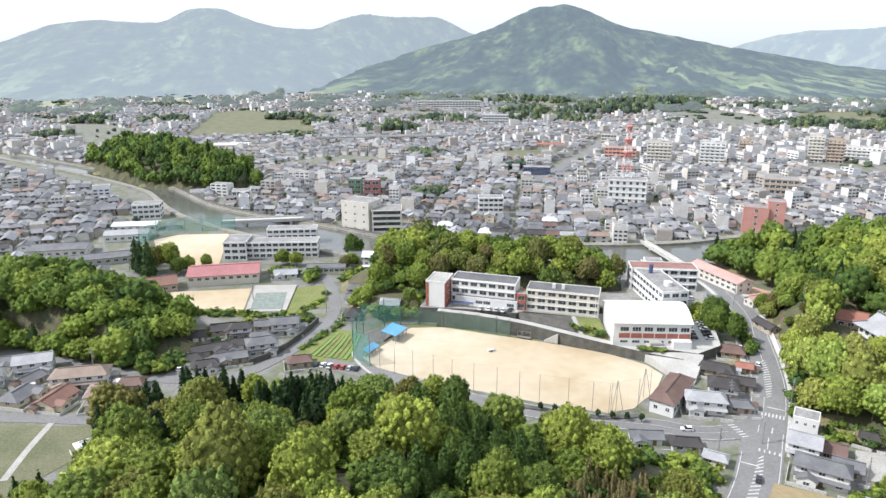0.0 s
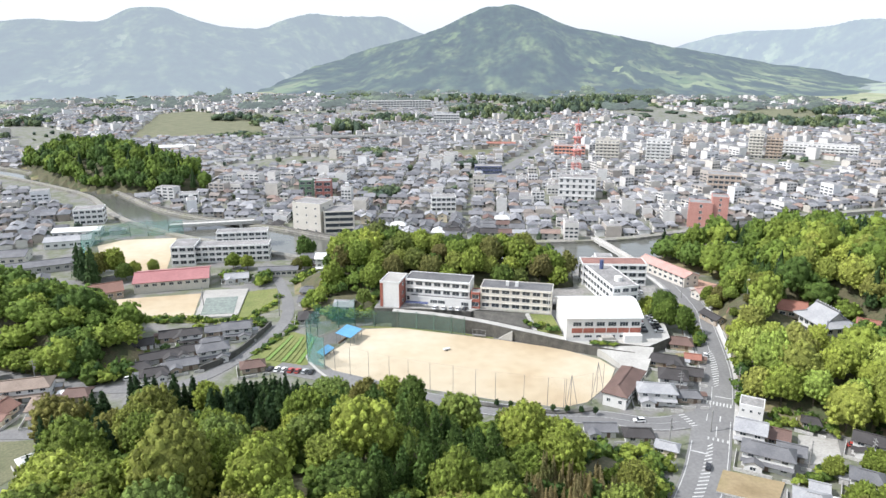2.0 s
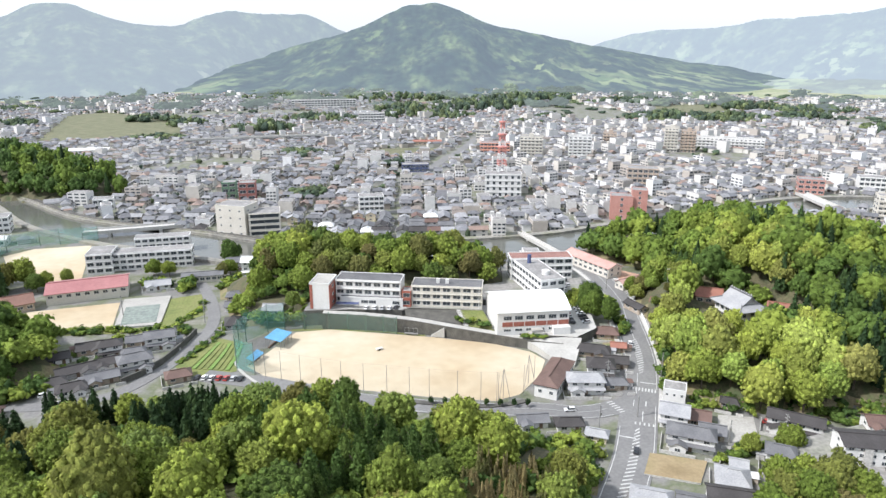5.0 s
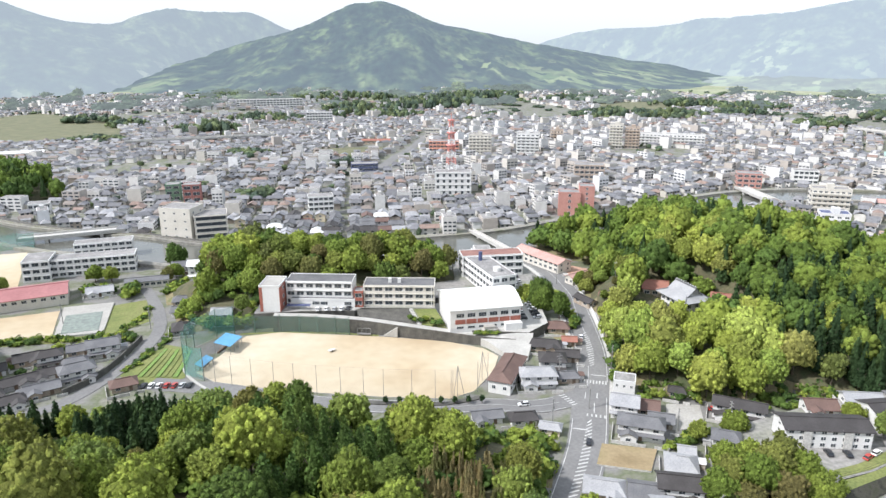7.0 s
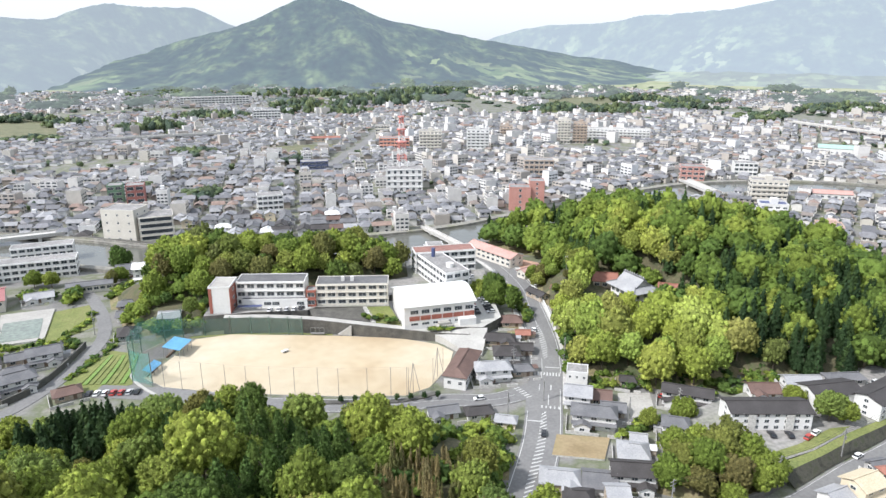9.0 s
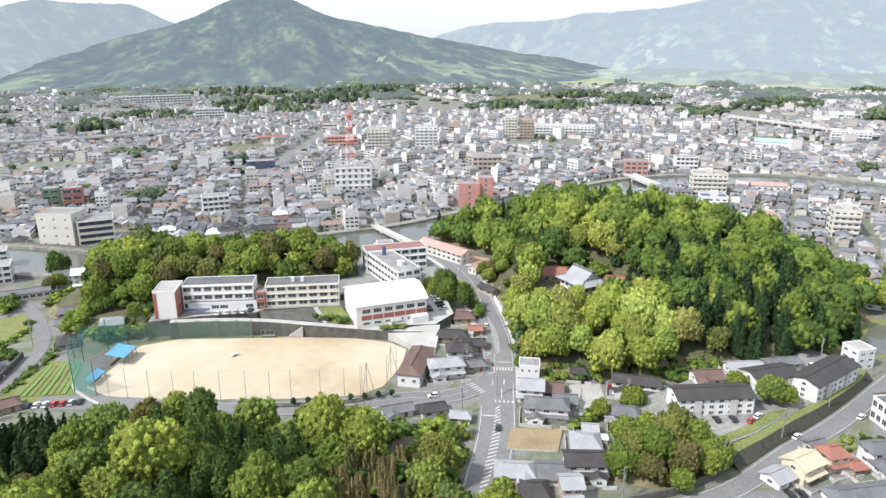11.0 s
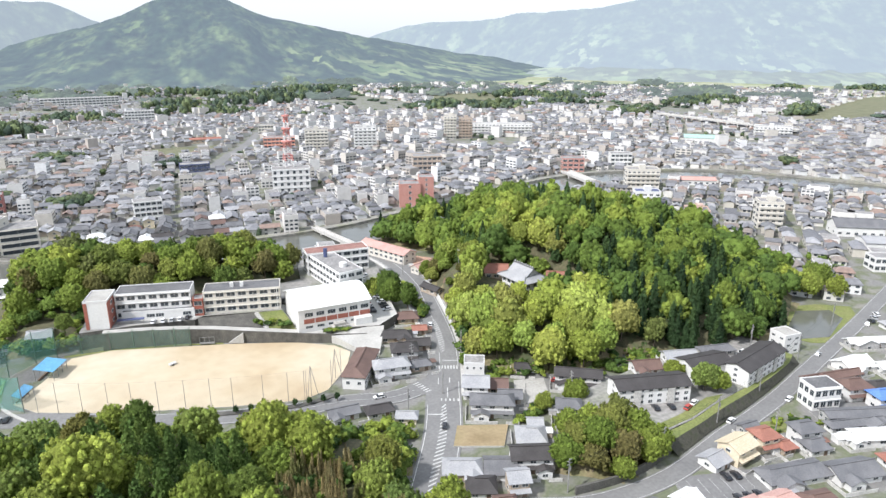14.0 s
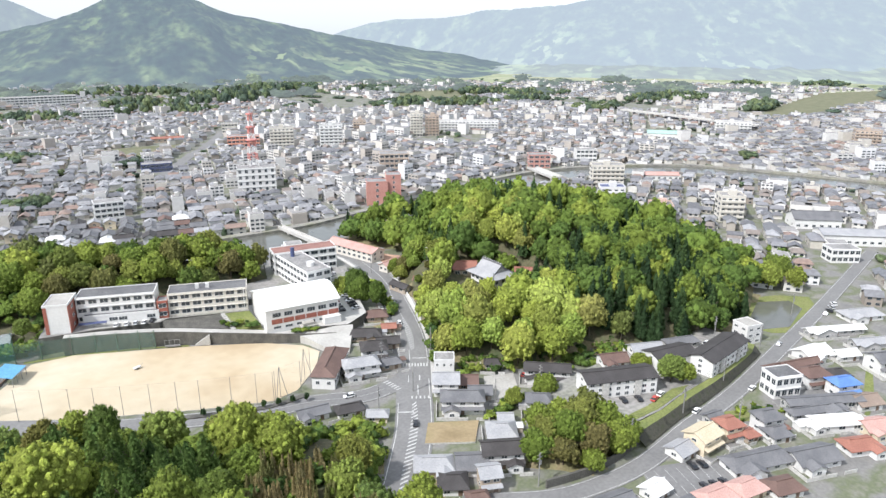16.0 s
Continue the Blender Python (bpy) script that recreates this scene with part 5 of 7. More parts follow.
for x in (0.3, 4.2, 8.2):
    for y in (-0.7, 0.7):
        part("post", Build().tube((x, y, -0.2), (x, y, 1.7), 0.06, 0, 6), M_POLE, t)
t = block("school_block", 31, 237.5, 6, -16, 26.5, 9, 3, 2.7, 7, "cream three-storey classroom block with grey roof", wall=M_CREAMY, roof=M_DARKROOF)
for x in (9, 12.5):
    part("roof_vent", Build().box(x, 3.5, 8.1, x + 1.2, 4.7, 9.9), M_WHITE, t)
part("downpipe", Build().box(25.2, -0.2, 0, 25.5, 0, 8), M_WHITE, t)
t = block("school_block", 77, 259, 6, -84, 27, 10, 3, 2.9, 9, "white office wing with a worn grey flat roof", side=3)
part("water_tank", Build().tube((20, 5, 8.7), (20, 5, 10.5), 1.5, 0, 12), M_WHITE, t)
part("chimney", Build().tube((5, 4.5, 8.6), (5, 4.5, 12.5), 0.8, 0, 10), M_NAVY, t, "dark blue steel chimney")
block("school_block", 76, 260, 6, -6, 26, 9, 3, 3.0, 7, "white rear school wing with a red-brown roof edge", roof=M_REDROOF, side=2)
block("link_block", 27.4, 237.6, 6, -16, 3.4, 5, 2, 3, 1, "small brick link between school blocks", wall=M_BRICKRED)


def gymnasium():
    t = thing("gymnasium", pose(57.5, 211.5, 3.6, 0, 0, -3), "white gymnasium with a curved roof and brick band", "gymnasium")
    w, d, e, rise = 25.6, 20.5, 7.9, 3.4
    n = 14
    arc = [(d * k / n, e + rise * math.sin(math.pi * (0.06 + 0.88 * k / n)) - rise * math.sin(math.pi * 0.06)) for k in range(n + 1)]
    b = Build()
    v = [(0, y, z) for y, z in arc] + [(w, y, z) for y, z in arc] + [(0, 0, -1), (0, d, -1), (w, 0, -1), (w, d, -1)]
    k = 2 * (n + 1)
    b.poly(v, [tuple([k] + list(range(n + 1)) + [k + 1])[::-1], tuple([k + 2] + list(range(n + 1, 2 * n + 2)) + [k + 3]), (k, k + 2, n + 1, 0), (k + 3, k + 1, n, 2 * n + 1)])
    part("wall", b, M_WHITE, t)
    r = Build()
    v = [(x, y + o, z + h) for x, h in ((-0.6, 0.05), (w + 0.6, 0.05), (-0.6, 0.35), (w + 0.6, 0.35)) for (y, z), o in zip(arc, [-0.6] + [0] * (n - 1) + [0.6])]
    m = n + 1
    f = []
    for i in range(n):
        f += [(2 * m + i, 3 * m + i, 3 * m + i + 1, 2 * m + i + 1), (i, i + 1, m + i + 1, m + i), (i, 2 * m + i, 2 * m + i + 1, i + 1), (m + i, m + i + 1, 3 * m + i + 1, 3 * m + i)]
    f += [(0, m, 3 * m, 2 * m), (n, 2 * m + n, 3 * m + n, m + n)]
    roof = part("roof", r.poly(v, f), M_ROOFWHITE, t, "bright white curved metal roof")
    for i in range(1, 18):
        x = -0.6 + (w + 1.2) * i / 18
        s = Build()
        for (y0, z0), (y1, z1) in zip(arc, arc[1:]):
            s.poly([(x - 0.05, y0, z0 + 0.4), (x + 0.05, y0, z0 + 0.4), (x + 0.05, y1, z1 + 0.4), (x - 0.05, y1, z1 + 0.4)], [(0, 1, 2, 3)])
        part("roof_seam", s, M_ROOFWHITE, roof)
    for k in range(6):
        x = 2.4 + k * 4.0
        window(t, x + 1.2, 0, 5.1, 0, 2.9, 1.6, 3)
        part("brick_panel", Build().box(x - 0.6, -0.08, 2.7, x + 3.1, 0.05, 4.4), M_BRICKRED, t)
        window(t, x + 1.2, 0, 0.9, 0, 2.6, 1.0, 3)
    part("brick_panel", Build().box(w - 0.06, 0.5, 2.9, w + 0.08, 8, 4.4), M_BRICKRED, t)
    part("steps", Build().box(11, -3.0, 0, 17, 0, 0.9).box(12, -2.2, 0.9, 16, 0, 1.8), M_PALE, t)
    part("porch", Build().box(19.5, -2.6, -0.2, 25.5, -0.01, 2.6), M_WHITE, t)


gymnasium()


def pitched(name, x, y, z, turn, w, d, h, rise, label, wall, roof, rows=1, bays=6, category="building", hip=0.0, over=0.5, wz=1.2, side=2, ww=1.9):
    """A long pitched building with its ridge along its own x, centred on x, y."""
    t = thing(name, pose(x, y, z, 0, 0, turn), label, category)
    FOOT.append((x, y, math.hypot(w, d) / 2 + 4))
    v = [(-w / 2, -d / 2, -1), (w / 2, -d / 2, -1), (w / 2, d / 2, -1), (-w / 2, d / 2, -1), (-w / 2, -d / 2, h), (w / 2, -d / 2, h), (w / 2, d / 2, h), (-w / 2, d / 2, h), (-w / 2, 0, h + rise - 0.2), (w / 2, 0, h + rise - 0.2)]
    b = Build().box(-w / 2, -d / 2, -1, w / 2, d / 2, h) if hip else Build().poly(v, [(0, 1, 5, 4), (2, 3, 7, 6), (1, 2, 6, 9, 5), (3, 0, 4, 8, 7), (4, 5, 9, 8), (6, 7, 8, 9)])
    part("wall", b, wall, t)
    r = part("roof", Build().gable(w, d, h, rise, over, 0.22, 0, None, hip), roof, t)
    q = w / 2 + over - hip
    part("ridge", Build().box(-q, -0.2, h + rise - 0.05, q, 0.2, h + rise + 0.18), roof, r)
    for f in range(rows):
        for k in range(bays):
            window(t, (k + 0.5) * w / bays - w / 2, -d / 2, wz + f * 2.25, 0, ww, 1.3)
        for k in range(side):
            for s in (-1, 1):
                window(t, s * w / 2, (k + 0.5) * d / side - d / 2, wz + f * 2.25, 90 * s, 1.2, 1.2)
    return t


pitched("assembly_hall", 67.4, 179.6, 0.3, 54.8, 19, 6.8, 4.2, 1.6, "long white hall with a brown hipped roof", M_WHITE, ROOF["brown"], 1, 7, hip=3.0)
for x, y, turn, w in ((132, 123.6, -19, 21), (156, 125.6, -8, 14), (171.5, 120.0, 12, 23)):
    t = pitched("apartment_block", x, y, 3, turn, w, 8, 6.6, 1.6, "white three-storey flats with a dark brown roof", M_WHITE, ROOF["dark"], 3, int(w // 2.6), "apartments", wz=0.5, ww=1.3, side=1)
    t.scale.z = 0.78
    for k in (0.25, 0.72):
        part("stairwell", Build().box(w * k - w / 2 - 1.0, -4.4, 0, w * k - w / 2 + 1.0, -3.95, 6.2), M_CONCRETE, t)
# the river school
pitched("school_gymnasium", -98, 290, 0, 11.5, 30, 17, 4.9, 2.0, "school gymnasium with a faded red metal roof", M_CREAMY, M_REDMETAL, 1, 9, "gymnasium", wz=2.8)
pitched("school_annex", -122, 277, 0, 25, 13, 11, 3.6, 2.2, "low school annex with a rust-brown roof", WALL["tan"], ROOF["rust"], 1, 4)
block("school_block", -97, 321, 0, 3, 35, 9, 3, 2.7, 11, "long white three-storey school building by the river", side=2)
block("school_block", -107, 317, 0, 3, 11, 14, 3, 3.1, 3, "white school wing with stair tower", side=3)
block("school_block", -93, 346, 0, 5, 26, 8, 3, 2.7, 8, "white three-storey rear school building")
pitched("club_house", -54, 300, 0, 4, 17, 6, 3.4, 0.9, "low white club house with grey roof", M_CREAMY, ROOF["grey"], 1, 7)

# houses, neighbourhood by neighbourhood: x, y, turn, width, depth, storeys, roof, walls
ROAD_SIDE = [
    (92.5, 152.4, -31, 8, 8, 2, "light", "white"), (99.7, 151.8, -31, 6, 7, 1, "brown", "tan"), (99.4, 144.8, -31, 7, 6, 1, "grey", "tan"), (91.2, 141.4, -31, 13, 7, 2, "grey", "white"),
    (122.3, 142.5, -38, 15, 6, 2, "dark", "white"), (112.7, 157.6, -35, 5, 4, 1, "dark", "tan"), (108.5, 129.5, -35, 7, 6, 2, "grey", "white"), (92.6, 124.6, -30, 8, 9, 1, "light", "white"),
    (70.2, 121.2, -28, 10, 7, 1, "light", "tan"), (86.2, 115.6, -25, 11, 7, 2, "dark", "white"), (78.4, 117.2, -28, 8, 8, 1, "grey", "white"), (78.0, 109.4, -20, 5, 6, 2, "light", "tan"),
    (70.6, 113.2, -28, 7, 7, 1, "dark", "white"), (72.4, 105.6, -20, 5, 4, 1, "brown", "tan"), (97.2, 129.4, -30, 4, 4, 1, "light", "white"),
]
HALL_SIDE = [
    (98.2, 211.3, -20, 8, 7, 1, "brown", "tan"), (87.5, 198.1, -25, 12, 7, 1, "dark", "tan"), (97.0, 199.0, -20, 5, 4, 1, "red", "tan"), (91.5, 188.6, -20, 8, 6, 1, "dark", "tan"),
    (83.8, 183.1, -20, 9, 8, 2, "dark", "white"), (75.3, 174.8, -12, 12, 7, 2, "light", "white"), (85.2, 174.6, -10, 7, 5, 1, "grey", "tan"), (53.7, 158.6, -5, 9, 5, 1, "grey", "white"),
    (63.1, 155.2, -8, 8, 5, 1, "dark", "white"), (41.3, 160.8, 0, 5, 4, 1, "sky", "white"), (68.4, 148.6, -30, 6, 4, 1, "light", "cream"),
]
FLAT_SIDE = [(142.6, 135.8, -20, 9, 7, 1, "brown", "white"), (157.1, 136.1, -20, 11, 6, 1, "light", "white"), (170.8, 133.6, -15, 12, 5, 1, "grey", "grey")]
EAST_SIDE = [
    (206.3, 110.2, -5, 12, 8, 1, "white", "white"), (192.2, 108.2, -12, 22, 4, 1, "brown", "tan"), (188.6, 99.4, -18, 8, 7, 2, "brown", "white"), (190.6, 91.6, -18, 8, 6, 2, "blue", "white"),
    (189.4, 84.6, -18, 8, 7, 1, "tan", "white"), (230.0, 116.8, -22, 24, 4, 1, "white", "grey"), (232.4, 104.0, -22, 20, 5, 1, "light", "grey"), (252.1, 120.0, -20, 16, 8, 1, "light", "white"),
]
EAST_NEAR = [
    (133.4, 94.6, 5, 8, 7, 2, "cream", "cream"), (126.0, 95.0, 5, 6, 6, 1, "light", "white"), (143.2, 94.4, -10, 6, 6, 2, "red", "cream"), (145.6, 100.8, -5, 5, 4, 1, "grey", "grey"),
    (146.6, 90.6, -10, 4, 4, 1, "red", "tan"), (181.0, 104.6, -12, 6, 5, 1, "grey", "white"), (214.3, 104.0, -20, 8, 5, 1, "white", "white"), (198.6, 97.6, -18, 6, 6, 1, "dark", "white"), (173.0, 88.6, -18, 19, 3.6, 1, "grey", "white"), (167.6, 84.6, -18, 10, 3.4, 1, "white", "white"),
]
EAST_LOW = [
    (153.4, 87.4, -15, 6, 6, 1, "grey", "white"), (155.0, 91.4, -15, 7, 6, 2, "grey", "white"), (138.4, 82.4, -14, 19, 7, 1, "grey", "white"), (151.4, 76.6, -15, 13, 8, 1, "grey", "white"),
    (118.3, 78.6, -5, 9, 6, 1, "pink", "white"), (127.0, 77.0, -5, 8, 6, 1, "pink", "cream"), (108.6, 87.4, 5, 6, 5, 1, "white", "white"), (97.5, 88.6, -5, 9, 6, 1, "grey", "white"),
    (178.6, 76.1, -20, 9, 7, 1, "pink", "cream"), (166.4, 73.2, -20, 10, 6, 1, "red", "white"), (216.6, 93.7, -20, 9, 8, 2, "grey", "white"), (134.6, 73.0, -14, 8, 6, 1, "brown", "white"), (109.6, 79.6, -5, 8, 5, 1, "grey", "white"),
]
WEST_VILLAGE = [
    (-77.1, 200.6, 20, 9, 6, 1, "dark", "white"), (-70.1, 206.7, 20, 10, 6, 1, "grey", "tan"), (-88.5, 223.6, 20, 7, 6, 1, "dark", "white"), (-79.5, 213.0, 25, 13, 6, 1, "dark", "grey"),
    (-71.2, 217.3, 20, 9, 6, 1, "dark", "white"), (-62.0, 213.4, 20, 11, 7, 2, "grey", "white"), (-80.5, 230.4, 15, 9, 7, 1, "dark", "tan"), (-73.0, 226.4, 15, 8, 6, 2, "dark", "white"),
    (-65.0, 223.4, 15, 8, 6, 1, "grey", "tan"), (-57.8, 231.0, 10, 11, 7, 2, "grey", "white"), (-83.5, 205.0, 25, 7, 6, 1, "dark", "white"), (-66.0, 234.0, 12, 8, 6, 1, "grey", "tan"),
]
WEST_EDGE = [
    (-47.2, 203.9, 15, 8, 6, 1, "brown", "tan"), (-20.5, 250.0, -10, 8, 7, 2, "light", "white"), (-35.0, 244.7, 5, 6, 9, 1, "dark", "grey"), (-33.8, 306.4, -5, 8, 8, 3, "white", "white"),
    (-31.8, 286.9, -5, 8, 7, 2, "grey", "tan"), (-71.6, 293.9, 10, 11, 7, 1, "light", "white"), (-41.2, 314.5, 5, 9, 7, 2, "grey", "white"), (-36.0, 262.0, -8, 8, 6, 1, "grey", "white"), (-37.5, 274.0, 0, 7, 6, 1, "grey", "tan"),
]
LOW_SIDE = [
    (-111.8, 190.2, 12, 18, 8, 2, "tan", "white"), (-100.4, 178.5, 12, 7, 9, 2, "tan", "white"), (-113.5, 178.4, 78, 11, 8, 1, "rust", "cream"), (-131.6, 199.4, 20, 12, 8, 2, "light", "white"),
    (-144.5, 201.9, 20, 9, 7, 1, "grey", "white"), (-125.2, 180.7, 78, 11, 8, 1, "grey", "cream"), (-95.5, 188.4, 5, 8, 6, 1, "brown", "tan"), (-137.0, 178.7, 20, 9, 8, 2, "brown", "white"),
    (-128.1, 190.6, 70, 7, 6, 1, "grey", "tan"), (-139.5, 189.0, 20, 9, 7, 2, "grey", "white"), (-92.0, 154.5, 40, 6, 3.5, 1, "white", "grey"),
]
def garden(x, y, z, turn, w, d, rng):
    """A low block wall round the front of a plot and now and then a shed."""
    t = thing("garden_wall", pose(x, y, z, 0, 0, turn), "low grey concrete block garden wall", "garden wall", "garden walls")
    a, f, h = w / 2 + 1.6, -d / 2 - 3.2, 0.95
    part("panel", Build().box(-a, f, -0.3, a * 0.2, f + 0.14, h), M_CONCRETE, t)
    part("panel", Build().box(a * 0.5, f, -0.3, a, f + 0.14, h), M_CONCRETE, t)
    part("panel", Build().box(-a, f + 0.14, -0.3, -a + 0.14, d / 2, h), M_CONCRETE, t)
    if rng.random() < 0.6:
        roof = rng.choice(("grey", "white", "rust", "light", "brown"))
        s = thing("shed", pose(x, y, z, 0, 0, turn) @ pose(rng.choice((-1, 1)) * (w / 2 + 1.2), d / 2 - 1, 0), "small garden shed with a {} roof".format(roof), "shed", "garden sheds")
        part("wall", Build().box(-1.0, -1.3, -0.3, 1.0, 1.3, 1.7), WALL[rng.choice(("grey", "tan", "white"))], s)
        part("roof", Build().gable(2.0, 2.6, 1.7, 0.35, 0.2, 0.08), ROOF[roof], s)


yard = random.Random(52)
for rows, group, z in ((ROAD_SIDE, "houses below the shrine wood", 0), (HALL_SIDE, "houses behind the hall", 0), (FLAT_SIDE, "houses behind the flats", 3), (EAST_SIDE, "houses along the lower street", 0), (EAST_NEAR, "houses along the lower street", 0), (EAST_LOW, "houses along the lower street", 0), (WEST_VILLAGE, "houses of the west hamlet", 0), (WEST_EDGE, "houses by the west lane", 0), (LOW_SIDE, "houses below the west hill", 0)):
    for x, y, turn, w, d, floors, roof, wall in rows:
        house(x, y, turn, w * 0.88, d * 0.86, floors, roof, wall, z, group)
        if yard.random() < 0.7:
            garden(x, y, z, turn, w * 0.88, d * 0.86, yard)
block("white_house", 94, 162, 0, -31, 6.2, 5.6, 2, 2.6, 3, "two-storey white cube house with flat roof", category="house", side=2, ledge=False, ww=0.4, wh=0.35)
block("office", 170.5, 99.5, 0, -18, 8.5, 6.5, 2, 3.4, 4, "white two-storey office with a dark flat roof", side=3, roof=M_DARKROOF)
block("pond_house", 195, 126.5, 0, -8, 6.5, 6.5, 3, 2.2, 2, "pale green three-storey house below the wood", side=2, ledge=False, ww=0.45, wh=0.38, roof=M_PALE)
pitched("long_shed", 178, 90, 0, -24, 22, 4.5, 3, 0.7, "long low grey shed beside the yard", WALL["grey"], ROOF["grey"], 1, 9)
pitched("white_shed", 171, 82, 0, -24, 13, 5, 2.8, 0.6, "white steel shed in the yard", M_WHITE, ROOF["white"], 1, 3)
# temple hill
def temple(x, y, z, turn, w, d, h, rise):
    """A hall under a hip-and-gable roof, its ridge along its own x, with a row of finials."""
    t = thing("temple", pose(x, y, z, 0, 0, turn), "white temple hall with a pale grey hip-and-gable tiled roof", "temple")
    FOOT.append((x, y, 12))
    part("wall", Build().box(-w / 2, -d / 2, -1.5, w / 2, d / 2, h), M_WHITE, t)
    part("base", Build().box(-w / 2 - 0.8, -d / 2 - 0.8, -2, w / 2 + 0.8, d / 2 + 0.8, 0.5), M_RETAIN, t)
    a, b, m, k = w / 2 + 1.5, d / 2 + 1.5, h + rise * 0.34, w / 2 - 1.7
    c = d / 2 - 1.6
    v = [(-a, -b, h - 0.1), (a, -b, h - 0.1), (a, b, h - 0.1), (-a, b, h - 0.1), (-k, -c, m), (k, -c, m), (k, c, m), (-k, c, m)]
    n = len(v)
    v += [(p, q, e - 0.28) for p, q, e in v]
    f = [(0, 1, 5, 4), (1, 2, 6, 5), (2, 3, 7, 6), (3, 0, 4, 7), (4, 5, 6, 7)] + [(i, i + n, (i + 1) % 4 + n, (i + 1) % 4) for i in range(4)] + [(0 + n, 3 + n, 2 + n, 1 + n)]
    r = part("roof", Build().poly(v, f), ROOF["light"], t)
    v = [(e * (k + 0.6), q, o) for e in (-1, 1) for q, o in ((-c - 0.5, m - 0.25), (0, h + rise), (c + 0.5, m - 0.25), (c + 0.2, m - 0.5), (0, h + rise - 0.35), (-c - 0.2, m - 0.5))]
    f = [(i, i + 6, (i + 1) % 6 + 6, (i + 1) % 6) for i in range(6)] + [(0, 1, 4, 5), (1, 2, 3, 4), (6, 11, 10, 7), (7, 10, 9, 8)]
    part("upper_roof", Build().poly(v, f), ROOF["light"], t)
    for e in (-1, 1):
        part("gable_end", Build().poly([(e * k, -c + 0.3, m - 0.1), (e * k, c - 0.3, m - 0.1), (e * k, 0, h + rise - 0.5), (e * (k - 0.2), -c + 0.3, m - 0.1), (e * (k - 0.2), c - 0.3, m - 0.1), (e * (k - 0.2), 0, h + rise - 0.5)], [(0, 1, 2), (5, 4, 3), (0, 3, 4, 1), (1, 4, 5, 2), (2, 5, 3, 0)]), M_CONCRETE, t)
        for q in (-1, 1):
            part("hip_ridge", Build().tube((e * a, q * b, h + 0.05), (e * k, q * c, m + 0.1), 0.2, 0, 5), ROOF["grey"], r)
    part("ridge", Build().box(-k - 0.7, -0.28, h + rise - 0.1, k + 0.7, 0.28, h + rise + 0.45), ROOF["grey"], r)
    for i in range(9):
        q = -k + i * k / 4
        part("finial", Build().tube((q, 0, h + rise + 0.3), (q, 0, h + rise + 1.0), 0.16, 0, 5, 0.05), ROOF["white"], r)
    for i in range(5):
        window(t, (i + 0.5) * w / 5 - w / 2, -d / 2, 1.6, 0, 1.7, 1.5)
    for i in range(3):
        window(t, w / 2, (i + 0.5) * d / 3 - d / 2, 1.6, 90, 1.5, 1.5)
    return t


temple(146.0, 206.0, 7, -84, 13.5, 10, 4.2, 4.4)
pitched("lean_to", 129, 233.5, 0.5, -40, 5, 4, 2.6, 1.0, "small shed with a rust-red roof below the shrine", WALL["tan"], ROOF["rust"], 1, 1, side=1, ww=1.2)
pitched("shrine_annex", 142, 219.5, 7, -30, 9, 7, 3.5, 2.2, "small shrine building with a red-brown roof", WALL["tan"], ROOF["red"], 1, 3)
pitched("shrine_annex", 160, 201, 7, -35, 10, 6, 3.2, 2.0, "small shrine building with a red-brown roof", WALL["tan"], ROOF["red"], 1, 3)
pitched("nursery", 122.5, 285, 0, -70, 30, 8, 5.0, 1.6, "two-storey cream building with a faded pink roof", M_CREAMY, ROOF["pink"], 2, 9)
pitched("gate_house", 131, 259, 0, 20, 17, 5, 3.4, 1.2, "long low building with an orange-pink roof", M_CREAMY, ROOF["pink"], 1, 5)
pitched("gate_house", 119, 232, 0, -75, 9, 4, 2.8, 1.0, "old grey-roofed gate building by the road", WALL["tan"], ROOF["dark"], 1, 2)


# ---------------------------------------------------------------- landmarks in the town
def balconies(x, y, turn, w, d, floors, bays, label, wall, roof=None, fh=2.9):
    t = block("apartment_tower", x, y, 0, turn, w, d, floors, fh, bays, label, wall, "apartments", 0.8, roof, 2, 0.6, 0.55, 0.15, False, "town apartments")
    for k in range(1, floors):
        part("balcony", Build().box(0.3, -1.2, k * fh - 0.15, w - 0.3, 0, k * fh + 0.95), wall, t)
    part("lift_house", Build().box(w * 0.4, d * 0.35, floors * fh, w * 0.4 + 4, d * 0.35 + 4, floors * fh + 3), wall, t)
    return t


balconies(181, 603, -17, 21, 12, 7, 6, "beige balconied apartment tower in the town", M_CREAMY)
balconies(227, 600, -20, 21, 12, 7, 5, "plain white apartment tower in the town", M_WHITE)
balconies(287, 660, -22, 13, 11, 5, 4, "brown brick apartment tower in the town", M_TAN)
balconies(334, 622, -28, 13, 12, 8, 4, "beige balconied twin apartment tower", M_CREAMY)
balconies(349, 617, -28, 14, 12, 7, 4, "brown balconied twin apartment tower", M_TAN)
balconies(372, 640, -33, 70, 10, 4, 18, "long white balconied apartment row", M_WHITE)
balconies(325, 342, -31, 22, 11, 5, 7, "cream balconied riverside apartments", M_CREAMY)
balconies(290, 297, -33, 15, 10, 4, 4, "white and blue riverside apartments", M_WHITE, M_NAVY)
balconies(281, 249, -40, 12, 12, 4, 3, "pinkish brick apartment house with balconies", M_PINKISH)
balconies(322, 236, -38, 13, 11, 5, 4, "pale yellow balconied apartment tower", M_CREAMY)
balconies(662, 350, -50, 22, 12, 5, 6, "tan balconied apartment tower", M_TAN)
balconies(626, 477, -45, 36, 12, 4, 9, "white office slab with window rows", M_WHITE)
